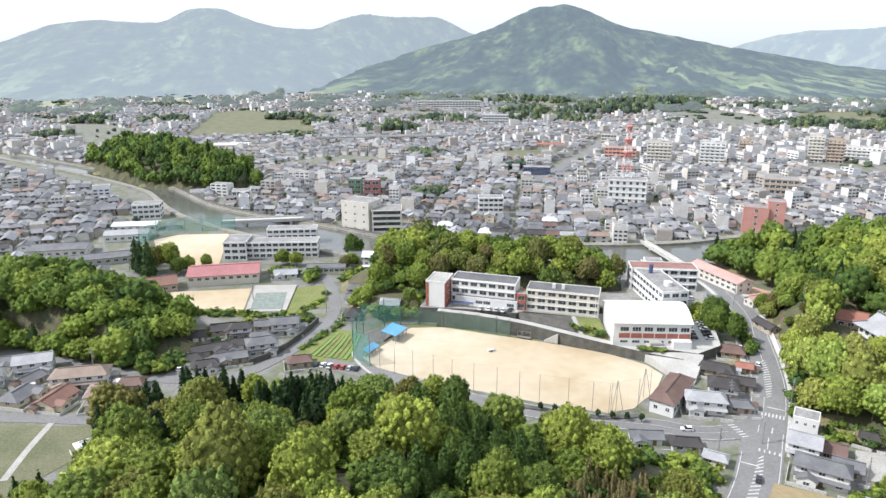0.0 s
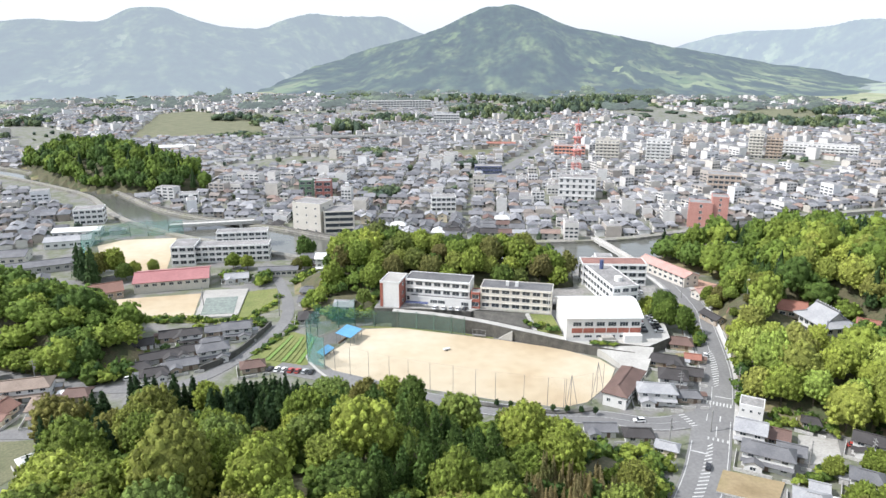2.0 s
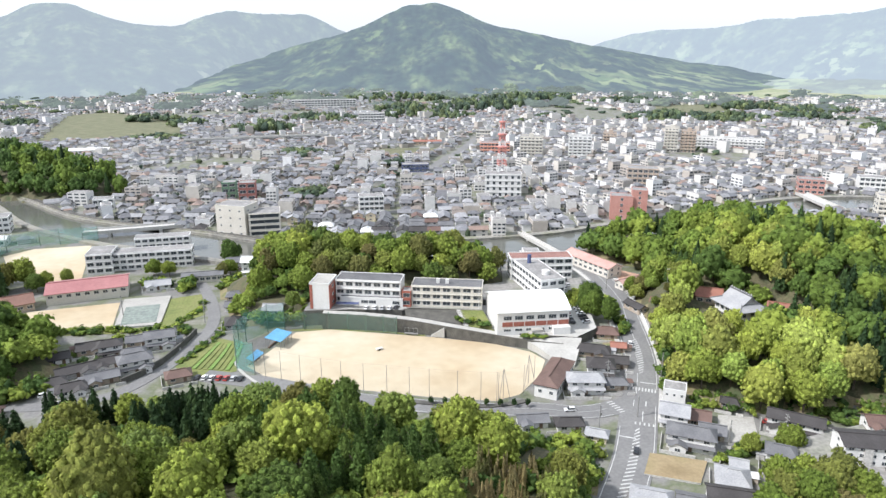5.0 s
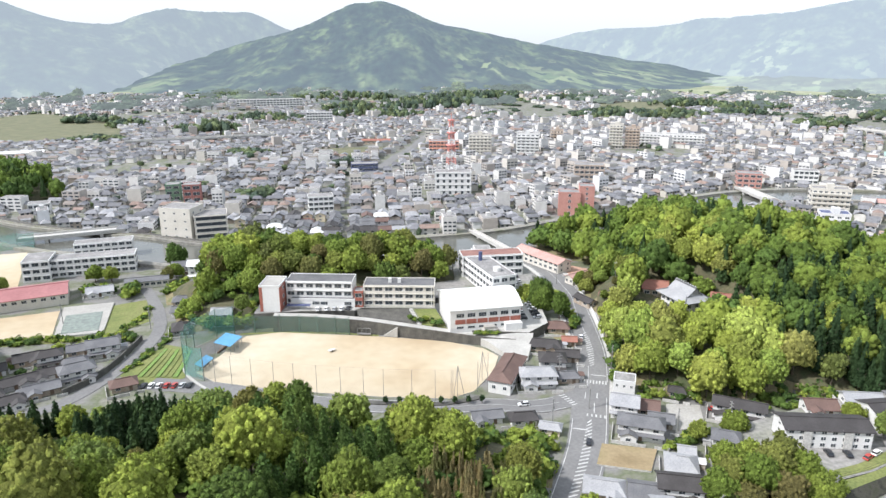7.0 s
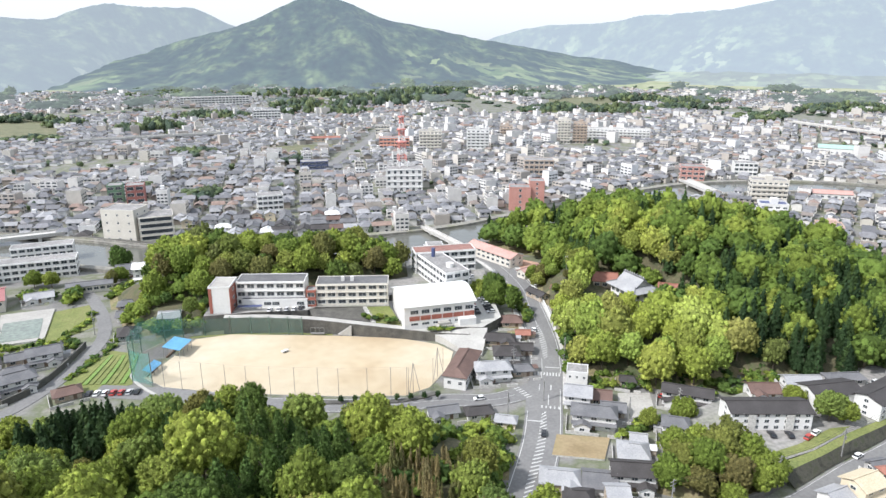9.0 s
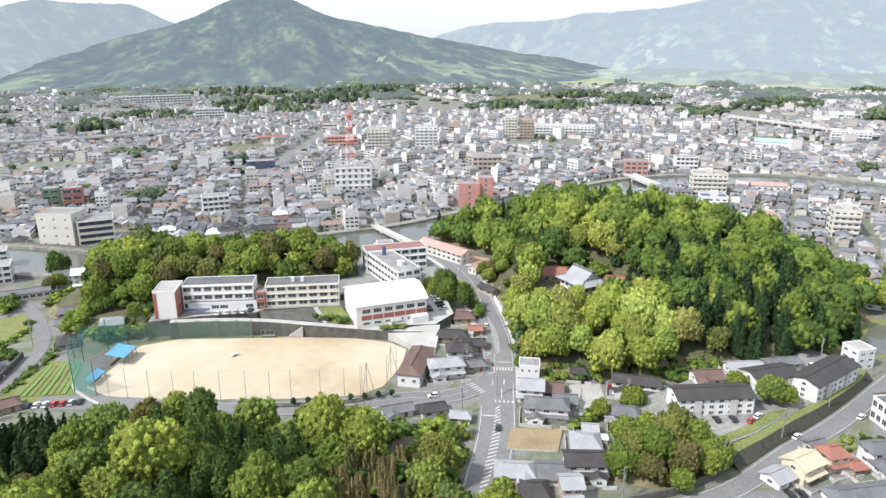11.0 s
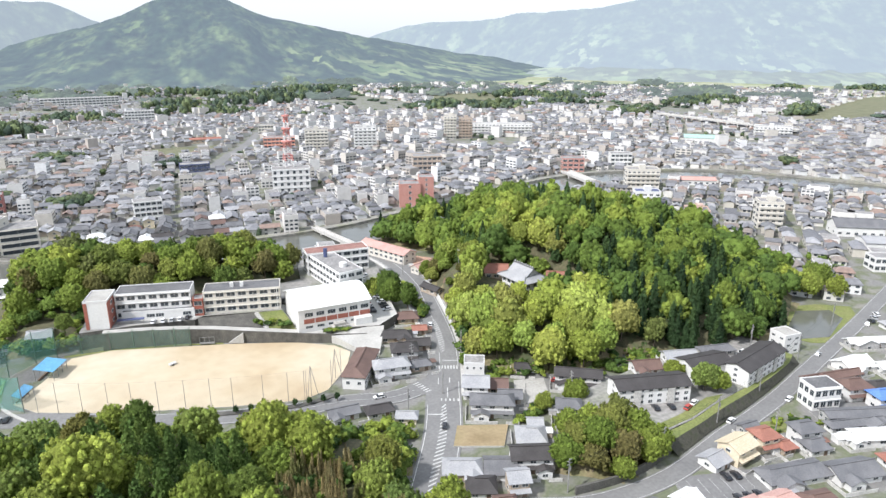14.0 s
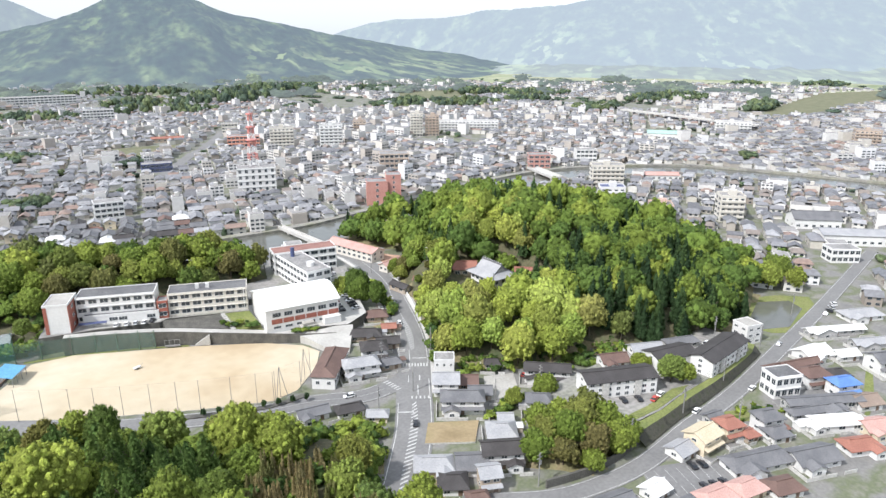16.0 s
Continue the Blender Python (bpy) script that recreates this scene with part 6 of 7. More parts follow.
t = block("hotel", 169, 372, 0, -22, 13, 10, 4, 3.6, 1, "brick-red hotel building by the river", M_HOTEL, side=0, ww=0.12, ledge=False)
block("hotel_tower", 181, 369, 0, -22, 9, 10, 6, 3.0, 1, "tall brick-red tiled hotel tower", M_HOTEL, side=0, ww=0.15, ledge=False)
block("office", 330, 419, 0, -31, 17, 12, 3, 3.4, 4, "red-brown tiled riverside office", M_HOTEL, side=2, ledge=False)
block("office", 221, 461, 0, -22, 22, 14, 4, 3.5, 6, "square beige office with arched top", M_TAN, side=3)
block("department_store", -58, 378, 0, -26, 18, 14, 4, 4.2, 3, "large cream store building by the river", M_CREAMY, side=2, ledge=False, ww=0.2, wh=0.25)
t = block("parking_deck", -40, 370, 0, 4, 17, 15, 4, 3.2, 1, "open cream parking deck with dark storeys", M_CREAMY, ww=0.9, wh=0.62)
block("hall", -52, 384, 0, -10, 26, 10, 3, 3.4, 8, "cream office behind the store", M_CREAMY)
block("red_store", -55, 464, 0, 0, 11, 10, 3, 4, 2, "dull red cylindrical-fronted store", M_MAROON, ledge=False)
block("green_hall", -67, 474, 0, 0, 9, 10, 3, 3.6, 2, "dull green clad hall building", M_GREENWALL, ledge=False)
block("office", 22, 407, 0, 0, 15, 10, 4, 3.0, 5, "white balconied four-storey house", M_WHITE, side=2)
block("office", 66, 553, 0, -5, 22, 12, 2, 3.0, 7, "low hall with navy wall band", M_NAVY)
block("telephone_exchange", 110, 446, 0, -14, 25, 14, 4, 4.0, 6, "white exchange building under the mast", M_WHITE, side=3, ww=0.45)
block("office", 153, 643, 0, -15, 29, 12, 3, 3.3, 8, "salmon-pink flat-roofed station building", M_SALMON)
block("office", 172, 742, 0, -15, 16, 12, 3, 3.3, 5, "beige hotel beside the station", M_CREAMY)
block("hospital", -42, 1164, 0, 2, 105, 16, 4, 3.6, 20, "long white four-storey hospital buildings", M_WHITE)
block("hospital", 54, 928, 0, -4, 34, 14, 4, 3.4, 9, "white stepped public hall building", M_WHITE)
pitched("warehouse", -221, 712, 0, 8, 36, 16, 4, 1.2, "white-roofed warehouse with white walls", M_WHITE, ROOF["white"], 1, 8)
block("office", -188, 400, 0, 12, 16, 11, 3, 3.0, 5, "white clinic building on the west bank", M_WHITE, side=2)
pitched("warehouse", -193, 330, 0, 12, 26, 14, 4, 1.6, "warehouse with a weathered dark grey roof", M_CREAMY, ROOF["grey"], 1, 7)
pitched("warehouse", -163, 316, 0, 22, 34, 10, 3.6, 1.3, "long warehouse with a grey sheet roof", WALL["grey"], ROOF["grey"], 1, 9)
pitched("warehouse", -172, 358, 0, 14, 22, 12, 4, 1.3, "white-walled store with a pale roof", M_WHITE, ROOF["light"], 1, 6)
pitched("warehouse", -176, 378, 0, 8, 24, 10, 3.6, 1.0, "store shed with a white roof", M_WHITE, ROOF["white"], 1, 6)
block("office", -143, 452, 0, 10, 12, 9, 2, 3.4, 4, "white house below the river wood", M_WHITE)
pitched("red_shed", 112, 712, 0, -10, 30, 9, 4, 1.2, "long red-roofed shed by the railway", WALL["tan"], ROOF["red"], 1, 6)
pitched("school_hall", 346, 176, 0, -38, 32, 14, 5.5, 1.6, "long pale blue-grey school hall", M_WHITE, ROOF["light"], 1, 9)
pitched("school_hall", 359, 204, 0, -38, 24, 14, 5.5, 3.0, "white hall with a dark grey gabled roof", M_WHITE, ROOF["grey"], 1, 6)
pitched("market", 386, 336, 0, -35, 24, 10, 4, 1.4, "riverside hall with an orange roof", M_WHITE, ROOF["pink"], 1, 6)
block("office", 305, 162, 0, -32, 13, 9, 2, 3.2, 5, "white two-storey office with flat roof", M_WHITE, side=2)
block("office", 380, 420, 0, -30, 17, 11, 3, 3.3, 5, "white three-storey town office", M_WHITE)
pitched("sports_hall", 548, 478, 0, -45, 32, 18, 6, 2, "hall with a pale green roof", M_WHITE, M_VERDIGRIS, 1, 7)


def mast():
    """The red and white steel mast on the exchange building."""
    t = thing("radio_mast", pose(124, 455, 16), "red and white lattice radio mast on a roof", "mast")
    n, tall, r0, r1 = 8, 34.0, 4.2, 1.4
    for k in range(n):
        a, b = k / n, (k + 1) / n
        ra, rb = r0 + (r1 - r0) * a, r0 + (r1 - r0) * b
        m = M_MASTRED if k % 2 else M_WHITE
        q = Build()
        for i in range(4):
            c0, c1 = math.radians(45 + 90 * i), math.radians(135 + 90 * i)
            p0, p1 = Vector((math.cos(c0), math.sin(c0))), Vector((math.cos(c1), math.sin(c1)))
            q.tube((*p0 * ra, a * tall), (*p0 * rb, b * tall), 0.28, 0, 5)
            q.tube((*p0 * ra, a * tall), (*p1 * rb, b * tall), 0.14, 0, 4)
            q.tube((*p1 * ra, a * tall), (*p0 * rb, b * tall), 0.14, 0, 4)
            q.tube((*p0 * rb, b * tall), (*p1 * rb, b * tall), 0.14, 0, 4)
        tagged(part("section", q, m, t), kind="stuff")
        if k in (3, 5, 7):
            part("platform", Build().tube((0, 0, b * tall), (0, 0, b * tall + 0.9), rb + 1.1, 0, 12), m, t)
    part("spike", Build().tube((0, 0, tall), (0, 0, tall + 5), 0.2, 0, 6), M_MASTRED, t)


mast()


def bridge(name, x, y, turn, length, w, z, label):
    t = thing(name, pose(x, y, 0, 0, 0, turn), label, "bridge")
    part("deck", Build().box(-length / 2, -w / 2, z - 0.9, length / 2, w / 2, z), M_CONCRETE, t)
    for s in (-1, 1):
        part("railing", Build().box(-length / 2, s * w / 2 - 0.15, z, length / 2, s * w / 2 + 0.15, z + 1.0), M_CONCRETE, t)
    for k in (-0.25, 0.25):
        part("pier", Build().box(length * k - 0.8, -w / 2 + 0.5, -1, length * k + 0.8, w / 2 - 0.5, z - 0.9), M_CONCRETE, t)


bridge("bridge", -103, 389, 10, 52, 8, 3.2, "grey concrete road bridge over the river")
bridge("bridge", 319, 383, 78, 50, 8, 3.0, "grey concrete bridge over the river")
bridge("bridge", 109, 325, 100, 42, 3, 2.2, "narrow concrete footbridge over the river")
bridge("viaduct", 661, 550, 92, 190, 8, 8.0, "long pale concrete road viaduct")
bridge("viaduct", -65, 760, 8, 150, 9, 6.0, "dark concrete railway viaduct")


# ---------------------------------------------------------------- the town
def town():
    rng = random.Random(77)
    cent = [(-300, 420, 20), (-500, 800, 50), (-150, 620, -15), (60, 480, -8), (260, 520, 15), (420, 560, 30), (120, 800, 10), (420, 900, 5), (-350, 1200, 40), (100, 1250, 0), (600, 1100, 25), (700, 600, 45), (600, 300, 60), (430, 180, 35), (950, 500, 50), (1000, 1000, 30), (300, 200, 40)]
    river = np.array([(p.x, p.y) for p in RIVER])
    roads = np.array([(p.x, p.y) for line, w in ROADS for p in line])
    b = Build()
    near = []
    for ci, (cx, cy, turn) in enumerate(cent):
        c, s = math.cos(radians(turn)), math.sin(radians(turn))
        for i in range(-90, 91):
            for j in range(-90, 91):
                u = i * 8.1 + (i // 6) * 3.6 + rng.uniform(-1.1, 1.1)
                v = j * 7.9 + (j // 2) * 3.2 + rng.uniform(-1.0, 1.0)
                x, y = cx + u * c - v * s, cy + u * s + v * c
                r = math.hypot(x, y)
                if r < 296 or r > 1560 or y < 0:
                    continue
                az = math.degrees(math.atan2(x, y))
                if az < -38 or az > 68:
                    continue
                d = [(x - p) ** 2 + (y - q) ** 2 for p, q, _ in cent]
                if d.index(min(d)) != ci:
                    continue
                if any(rel(x, y, h) < 1.08 for h in HILLS) or ((river - (x, y)) ** 2).sum(1).min() < (RIVER_W + 7) ** 2 or ((roads - (x, y)) ** 2).sum(1).min() < 100:
                    continue
                if inside(x, y, SCHOOL_TWO) or inside(x, y, TERRACE) or inside(x, y, FIELD) or any(inside(x, y, q) for q in GREENS_OPEN):
                    continue
                if r > 600 and noise.noise(Vector((x * 0.006, y * 0.006, 2))) > (0.42 if r < 1000 else 0.25):
                    continue
                if rng.random() < (0.06 if r < 1150 else 0.25 if r < 1400 else 0.5 if r < 1560 else 0.8):
                    continue
                if any((x - p) ** 2 + (y - q) ** 2 < e * e for p, q, e in FOOT):
                    continue
                angle = turn + rng.choice((0, 90)) + rng.uniform(-4, 4)
                if r < 400 and len(near) < 96:
                    near.append((x, y, angle))
                    continue
                house_far(b, pose(x, y, 0, 0, 0, angle), rng, r, az)
    return b, near


def pane(b, m, x, y, z, w, h, side):
    """A window seen from afar, a hand's breadth proud of its wall."""
    b.poly([(x - w / 2, y, z), (x + w / 2, y, z), (x + w / 2, y, z + h), (x - w / 2, y, z + h)][::side], [(0, 1, 2, 3)], 2, m)


def house_far(b, m, rng, r, az):
    core = math.exp(-((az - 24) / 14) ** 2 - ((r - 650) / 330) ** 2)
    if rng.random() < 0.07 + 0.2 * core:
        w, d, h = rng.uniform(6, 13.5), rng.uniform(6, 10), rng.choice((3.2, 4.5, 4.5, 6.6, 6.6, 8.8, 11.0))
        b.box(-w / 2, -d / 2, -0.5, w / 2, d / 2, h, 3, m)
        b.box(-w / 2 + 0.4, -d / 2 + 0.4, h, w / 2 - 0.4, d / 2 - 0.4, h + 0.2, 4, m)
        if rng.random() < 0.5:
            b.box(-1.2, -1, h + 0.2, 1.2, 1.2, h + 2.2, 3, m)
        if r < 700:
            for f in range(int(h // 2.2)):
                for k in range(3):
                    for s in (-1, 1):
                        pane(b, m, (k - 1) * w / 3, s * (d / 2 + 0.06), f * 2.2 + 0.8, w / 4.5, 1.0, -s)
        return
    w, d = (rng.uniform(8, 12), rng.uniform(5.5, 7.5)) if rng.random() < 0.08 else (rng.uniform(4.8, 7.8), rng.uniform(4.2, 6.2))
    h = 4.4 if rng.random() < 0.6 else 2.5
    rise, hip = rng.uniform(1.0, 1.7), rng.choice((0, 0, 1.6, 2.2))
    if r > 560:      # far enough off that the eaves' undersides are never seen
        x, y, e, f = w / 2, d / 2, w / 2 + 0.4, d / 2 + 0.4
        b.poly([(-x, -y, -0.5), (x, -y, -0.5), (x, y, -0.5), (-x, y, -0.5), (-x, -y, h), (x, -y, h), (x, y, h), (-x, y, h)], [(0, 1, 5, 4), (1, 2, 6, 5), (2, 3, 7, 6), (3, 0, 4, 7)], 0, m)
        b.poly([(-e, -f, h - 0.2), (e, -f, h - 0.2), (e, f, h - 0.2), (-e, f, h - 0.2), (hip - e, 0, h + rise), (e - hip, 0, h + rise)], [(0, 1, 5, 4), (2, 3, 4, 5), (1, 2, 5), (3, 0, 4)], 1, m)
        return
    b.box(-w / 2, -d / 2, -0.5, w / 2, d / 2, h, 0, m)
    b.gable(w, d, h, rise, 0.5, 0.13, 1, m, hip)
    if rng.random() < 0.45:
        e = m @ pose(rng.uniform(-1.5, 1.5), -d / 2 - 0.8, 0)
        b.box(-w * 0.35, -1.2, -0.5, w * 0.35, 1.0, 2.1, 0, e)
        b.gable(w * 0.7, 2.4, 2.1, 0.6, 0.35, 0.1, 1, e)
    for f in range(int(h // 2.0)):
        for k in (-1, 1):
            for s in (-1, 1):
                pane(b, m, k * w * 0.25, s * (d / 2 + 0.06), f * 2.2 + 0.6, 1.5, 1.0, -s)


SCHOOL_TWO = [(-165, 345), (-128, 240), (-60, 240), (-30, 250), (-25, 320), (-70, 345), (-110, 385), (-155, 380)]
GREENS_OPEN = [[(-300, 790), (-368, 1111), (-328, 1163), (-190, 1000), (-151, 816)], [(50, 690), (126, 690), (110, 645), (52, 632)], [(770, 530), (908, 540), (1152, 572), (1390, 693), (1221, 721), (900, 600)], [(480, 930), (760, 1000), (820, 1150), (560, 1120)]]
built, near = town()
tagged(built.out("town_houses", M_WALLS, M_ROOFS, M_GLASS, M_FLATS, M_FLATROOF), "close-packed low houses with grey tiled roofs", "houses", kind="stuff")
KINDS = [(10, 7.5, 2, "grey", "white"), (9, 7, 1, "grey", "tan"), (11, 8, 2, "dark", "white"), (8, 7, 2, "light", "cream"), (10, 7, 2, "grey", "cream"), (9, 8, 1, "dark", "white"), (9, 7, 2, "brown", "white"), (8, 6.5, 1, "light", "grey"), (10, 8, 2, "white", "white"), (11, 7, 2, "grey", "grey"), (9, 7, 1, "rust", "cream")]
made = {}
pick = random.Random(9)
for x, y, angle in near:
    k = pick.choice((0, 0, 0, 1, 2, 2, 3, 3, 4, 4, 5, 6, 7, 8, 8, 9, 9, 10))
    if k in made:
        copy_thing(made[k], pose(x, y, 0, 0, 0, angle))
    else:
        w, d, floors, roof, wall = KINDS[k]
        made[k] = house(x, y, angle, w * 0.78, d * 0.78, floors, roof, wall, 0, "town houses")


# ---------------------------------------------------------------- greenery of the town and valley
def far_woods(name, spots, label, leaves, size, seed, mat=None, lobes=6):
    """Many small crowns gathered into one object: x, y, height, width of each."""
    rng = np.random.default_rng(seed)
    kinds = [leaf_cloud(rng, leaves, 0.5, 1.0, 0.0, lobes, size, 3, 6, 0.7) for _ in range(6)]
    vs, fs, ts, k = [], [], [], 0
    for x, y, z, tall, wide, tint in spots:
        v, f = kinds[int(rng.integers(0, 6))]
        a = rng.uniform(0, math.tau)
        w = np.stack([(v[:, 0] * math.cos(a) - v[:, 1] * math.sin(a)) * wide + x, (v[:, 0] * math.sin(a) + v[:, 1] * math.cos(a)) * wide + y, v[:, 2] * tall + z], 1)
        vs.append(w), fs.append(f + k), ts.append(np.full(len(w), tint))
        k += len(w)
    ob = new(name, arrays_mesh(name, np.concatenate(vs), np.concatenate(fs), mat or M_FARWOODS, np.concatenate(ts)))
    return tagged(ob, label, "trees", kind="stuff")


# groves between the houses: centre, half width, height of the tree tops
GROVES = [
    (-64, 845, 38, 20), (-164, 940, 26, 15), (-226, 1015, 36, 14), (-389, 965, 36, 16), (-487, 965, 34, 16), (-483, 1230, 80, 10),
    (134, 995, 48, 20), (265, 1130, 80, 24), (331, 957, 22, 10), (489, 880, 72, 18), (-21, 664, 26, 9), (-9, 468, 13, 11),
    (-173, 800, 30, 10), (-450, 795, 28, 13),
]
GROVES_EAST = [
    (275, 888, 24, 9), (67, 585, 11, 8), (-49, 505, 9, 9), (464, 890, 38, 16), (549, 860, 64, 18), (680, 875, 42, 16), (675, 717, 32, 17),
    (896, 765, 72, 18), (869, 595, 22, 17), (761, 950, 64, 17), (1301, 929, 40, 13), (1441, 842, 60, 12), (513, 355, 6, 10), (420, 1350, 120, 14),
    (3, 970, 55, 16), (137, 1087, 50, 20), (181, 973, 40, 16), (242, 1073, 60, 24), (490, 924, 46, 16), (527, 853, 40, 15), (706, 727, 26, 15), (863, 776, 56, 17), (914, 620, 26, 18), (703, 1040, 70, 16), (380, 1240, 90, 22), (150, 1330, 110, 18), (-60, 1420, 90, 14), (560, 1180, 80, 16),
]
wood = random.Random(31)
spots = []
for x, y, half, tall in GROVES + GROVES_EAST:
    for k in range(int(half * 0.66) + 5):
        a, e = wood.uniform(0, math.tau), math.sqrt(wood.random())
        h = tall * (0.55 + 0.5 * (1 - e))
        spots.append((x + math.cos(a) * e * half, y + math.sin(a) * e * half * 0.6, 0, h, wood.uniform(9, 15), wood.uniform(0.0, 1.0)))
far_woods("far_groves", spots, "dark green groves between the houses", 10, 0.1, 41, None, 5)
spots = []
while len(spots) < 1200:
    r, a = math.sqrt(wood.uniform(330 ** 2, 1650 ** 2)), math.radians(wood.uniform(-37, 67))
    x, y = r * math.sin(a), r * math.cos(a)
    if near_line(x, y, RIVER, RIVER_W + 6) or any((x - p) ** 2 + (y - q) ** 2 < (e - 3) ** 2 for p, q, e in FOOT) or inside(x, y, SCHOOL_TWO) or blocked(x, y) or any(inside(x, y, q) for q in GREENS_OPEN):
        continue
    spots.append((x, y, 0, wood.uniform(2.5, 5), wood.uniform(2.5, 5.5) * (1 + r / 1800) * (wood.uniform(1, 3.2) if r > 1050 else 1), wood.choice((0.0, 0.1, 0.75, 0.9, 0.35))))
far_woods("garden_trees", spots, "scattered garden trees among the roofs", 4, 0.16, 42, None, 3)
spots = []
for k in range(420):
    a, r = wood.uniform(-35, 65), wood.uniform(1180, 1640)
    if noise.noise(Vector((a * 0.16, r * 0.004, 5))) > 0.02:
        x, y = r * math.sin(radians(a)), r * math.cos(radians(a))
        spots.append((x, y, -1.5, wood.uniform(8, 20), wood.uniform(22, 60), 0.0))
# haze is painted into these belts: M_DISTANT mixes a pale glow with the woods
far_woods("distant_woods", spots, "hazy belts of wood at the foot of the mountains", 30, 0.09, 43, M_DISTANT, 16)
for outline, label in (([(-300, 790), (-368, 1111), (-328, 1163), (-190, 1000), (-151, 816)], "pale grassy airfield-like meadow"), ([(50, 690), (126, 690), (110, 645), (52, 632)], "dry yellow field"), ([(770, 530), (908, 540), (1152, 572), (1390, 693), (1221, 721), (900, 600)], "pale rice fields"), ([(480, 930), (760, 1000), (820, 1150), (560, 1120)], "pale green farm fields")):
    tagged(slab("meadow", outline, 0.05, 0.2, (M_GRASS, M_GRASS)), label, "field", kind="structure")


# ---------------------------------------------------------------- field nets, poles, cars, small things
def pole_net(name, points, tall, gap, net, label, pole=None, radius=0.16):
    """A tall ball-stop net: posts along a line, sagging cables and the net between them."""
    line = spline(points, gap)
    x0, y0 = line[0]
    t = thing(name, pose(x0, y0, 0), label, "net fence")
    for p in line:
        part("post", Build().tube((p.x - x0, p.y - y0, -0.5), (p.x - x0, p.y - y0, tall), radius, 0, 6, radius * 0.7), pole or M_GREENPOLE, t)
    for a, b in zip(line, line[1:]):
        q = Build()
        n = 6
        v = []
        for k in range(n + 1):
            p = a.lerp(b, k / n)
            sag = 0.5 * math.sin(math.pi * k / n)
            v += [(p.x - x0, p.y - y0, 0.2), (p.x - x0, p.y - y0, tall - 0.2 - sag)]
        q.poly(v, [(2 * k, 2 * k + 2, 2 * k + 3, 2 * k + 1) for k in range(n)])
        part("net", q, net, t)
        part("cable", Build().tube((a.x - x0, a.y - y0, tall - 0.1), (b.x - x0, b.y - y0, tall - 0.1), 0.018, 0, 4), M_POLE, t)
    return t


pole_net("ball_net", [(-24, 203), (-30, 208), (-31.5, 218), (-29, 229), (-22, 236), (-16, 237.4)], 11, 5.5, M_NET, "tall green ball-stop net behind home plate")
pole_net("ball_net", [(-16, 237.2), (0, 235), (13, 230.4), (24, 226.2)], 7.0, 5.5, M_WALLNET, "green ball-stop net along the school wall")
pole_net("ball_net", [(-24, 202.5), (-3, 190), (28, 177.2), (47, 171.6)], 10, 5.8, M_FINENET, "row of tall steel poles with a thin net", M_POLE, 0.085)
pole_net("ball_net", [(47.5, 171.6), (56, 174.5), (61, 180)], 10, 5.2, M_FINENET, "tall steel poles at the corner of the field", M_POLE, 0.085)
for x, y in ((49.5, 173.5), (59.5, 181)):
    t = thing("pole_stay", pose(x, y, 0), "slanting steel stays of the net poles", "stay")
    for dx in (-1.8, 0, 1.8):
        part("strut", Build().tube((dx, -abs(dx), 0), (0, 0, 10), 0.08, 0, 5), M_POLE, t)


def dugout(x, y, turn, w, d, h, label):
    t = thing("dugout", pose(x, y, 0.1, 0, 0, turn), label, "shelter")
    part("roof", Build().poly([(-w / 2, -d / 2, h), (w / 2, -d / 2, h), (w / 2, d / 2, h + 0.9), (-w / 2, d / 2, h + 0.9), (-w / 2, -d / 2, h - 0.12), (w / 2, -d / 2, h - 0.12), (w / 2, d / 2, h + 0.78), (-w / 2, d / 2, h + 0.78)], [(0, 1, 2, 3), (5, 4, 7, 6), (0, 4, 5, 1), (1, 5, 6, 2), (2, 6, 7, 3), (3, 7, 4, 0)]), M_SKYBLUE, t, "bright blue corrugated roof")
    for i in range(4):
        for s in (-1, 1):
            px = -w / 2 + 0.3 + (w - 0.6) * i / 3
            part("post", Build().box(px - 0.07, s * (d / 2 - 0.2) - 0.07, -0.3, px + 0.07, s * (d / 2 - 0.2) + 0.07, h - 0.1 if s < 0 else h + 0.75), M_POLE, t)
    part("bench", Build().box(-w / 2 + 0.5, d / 2 - 1.2, 0, w / 2 - 0.5, d / 2 - 0.7, 0.5), M_DOOR, t)


dugout(-17.5, 224.5, 64, 8.5, 6, 3.2, "blue-roofed spectator shelter by the field")
dugout(-24.5, 212, 64, 7, 2.6, 1.9, "small blue-roofed dugout inside the net")


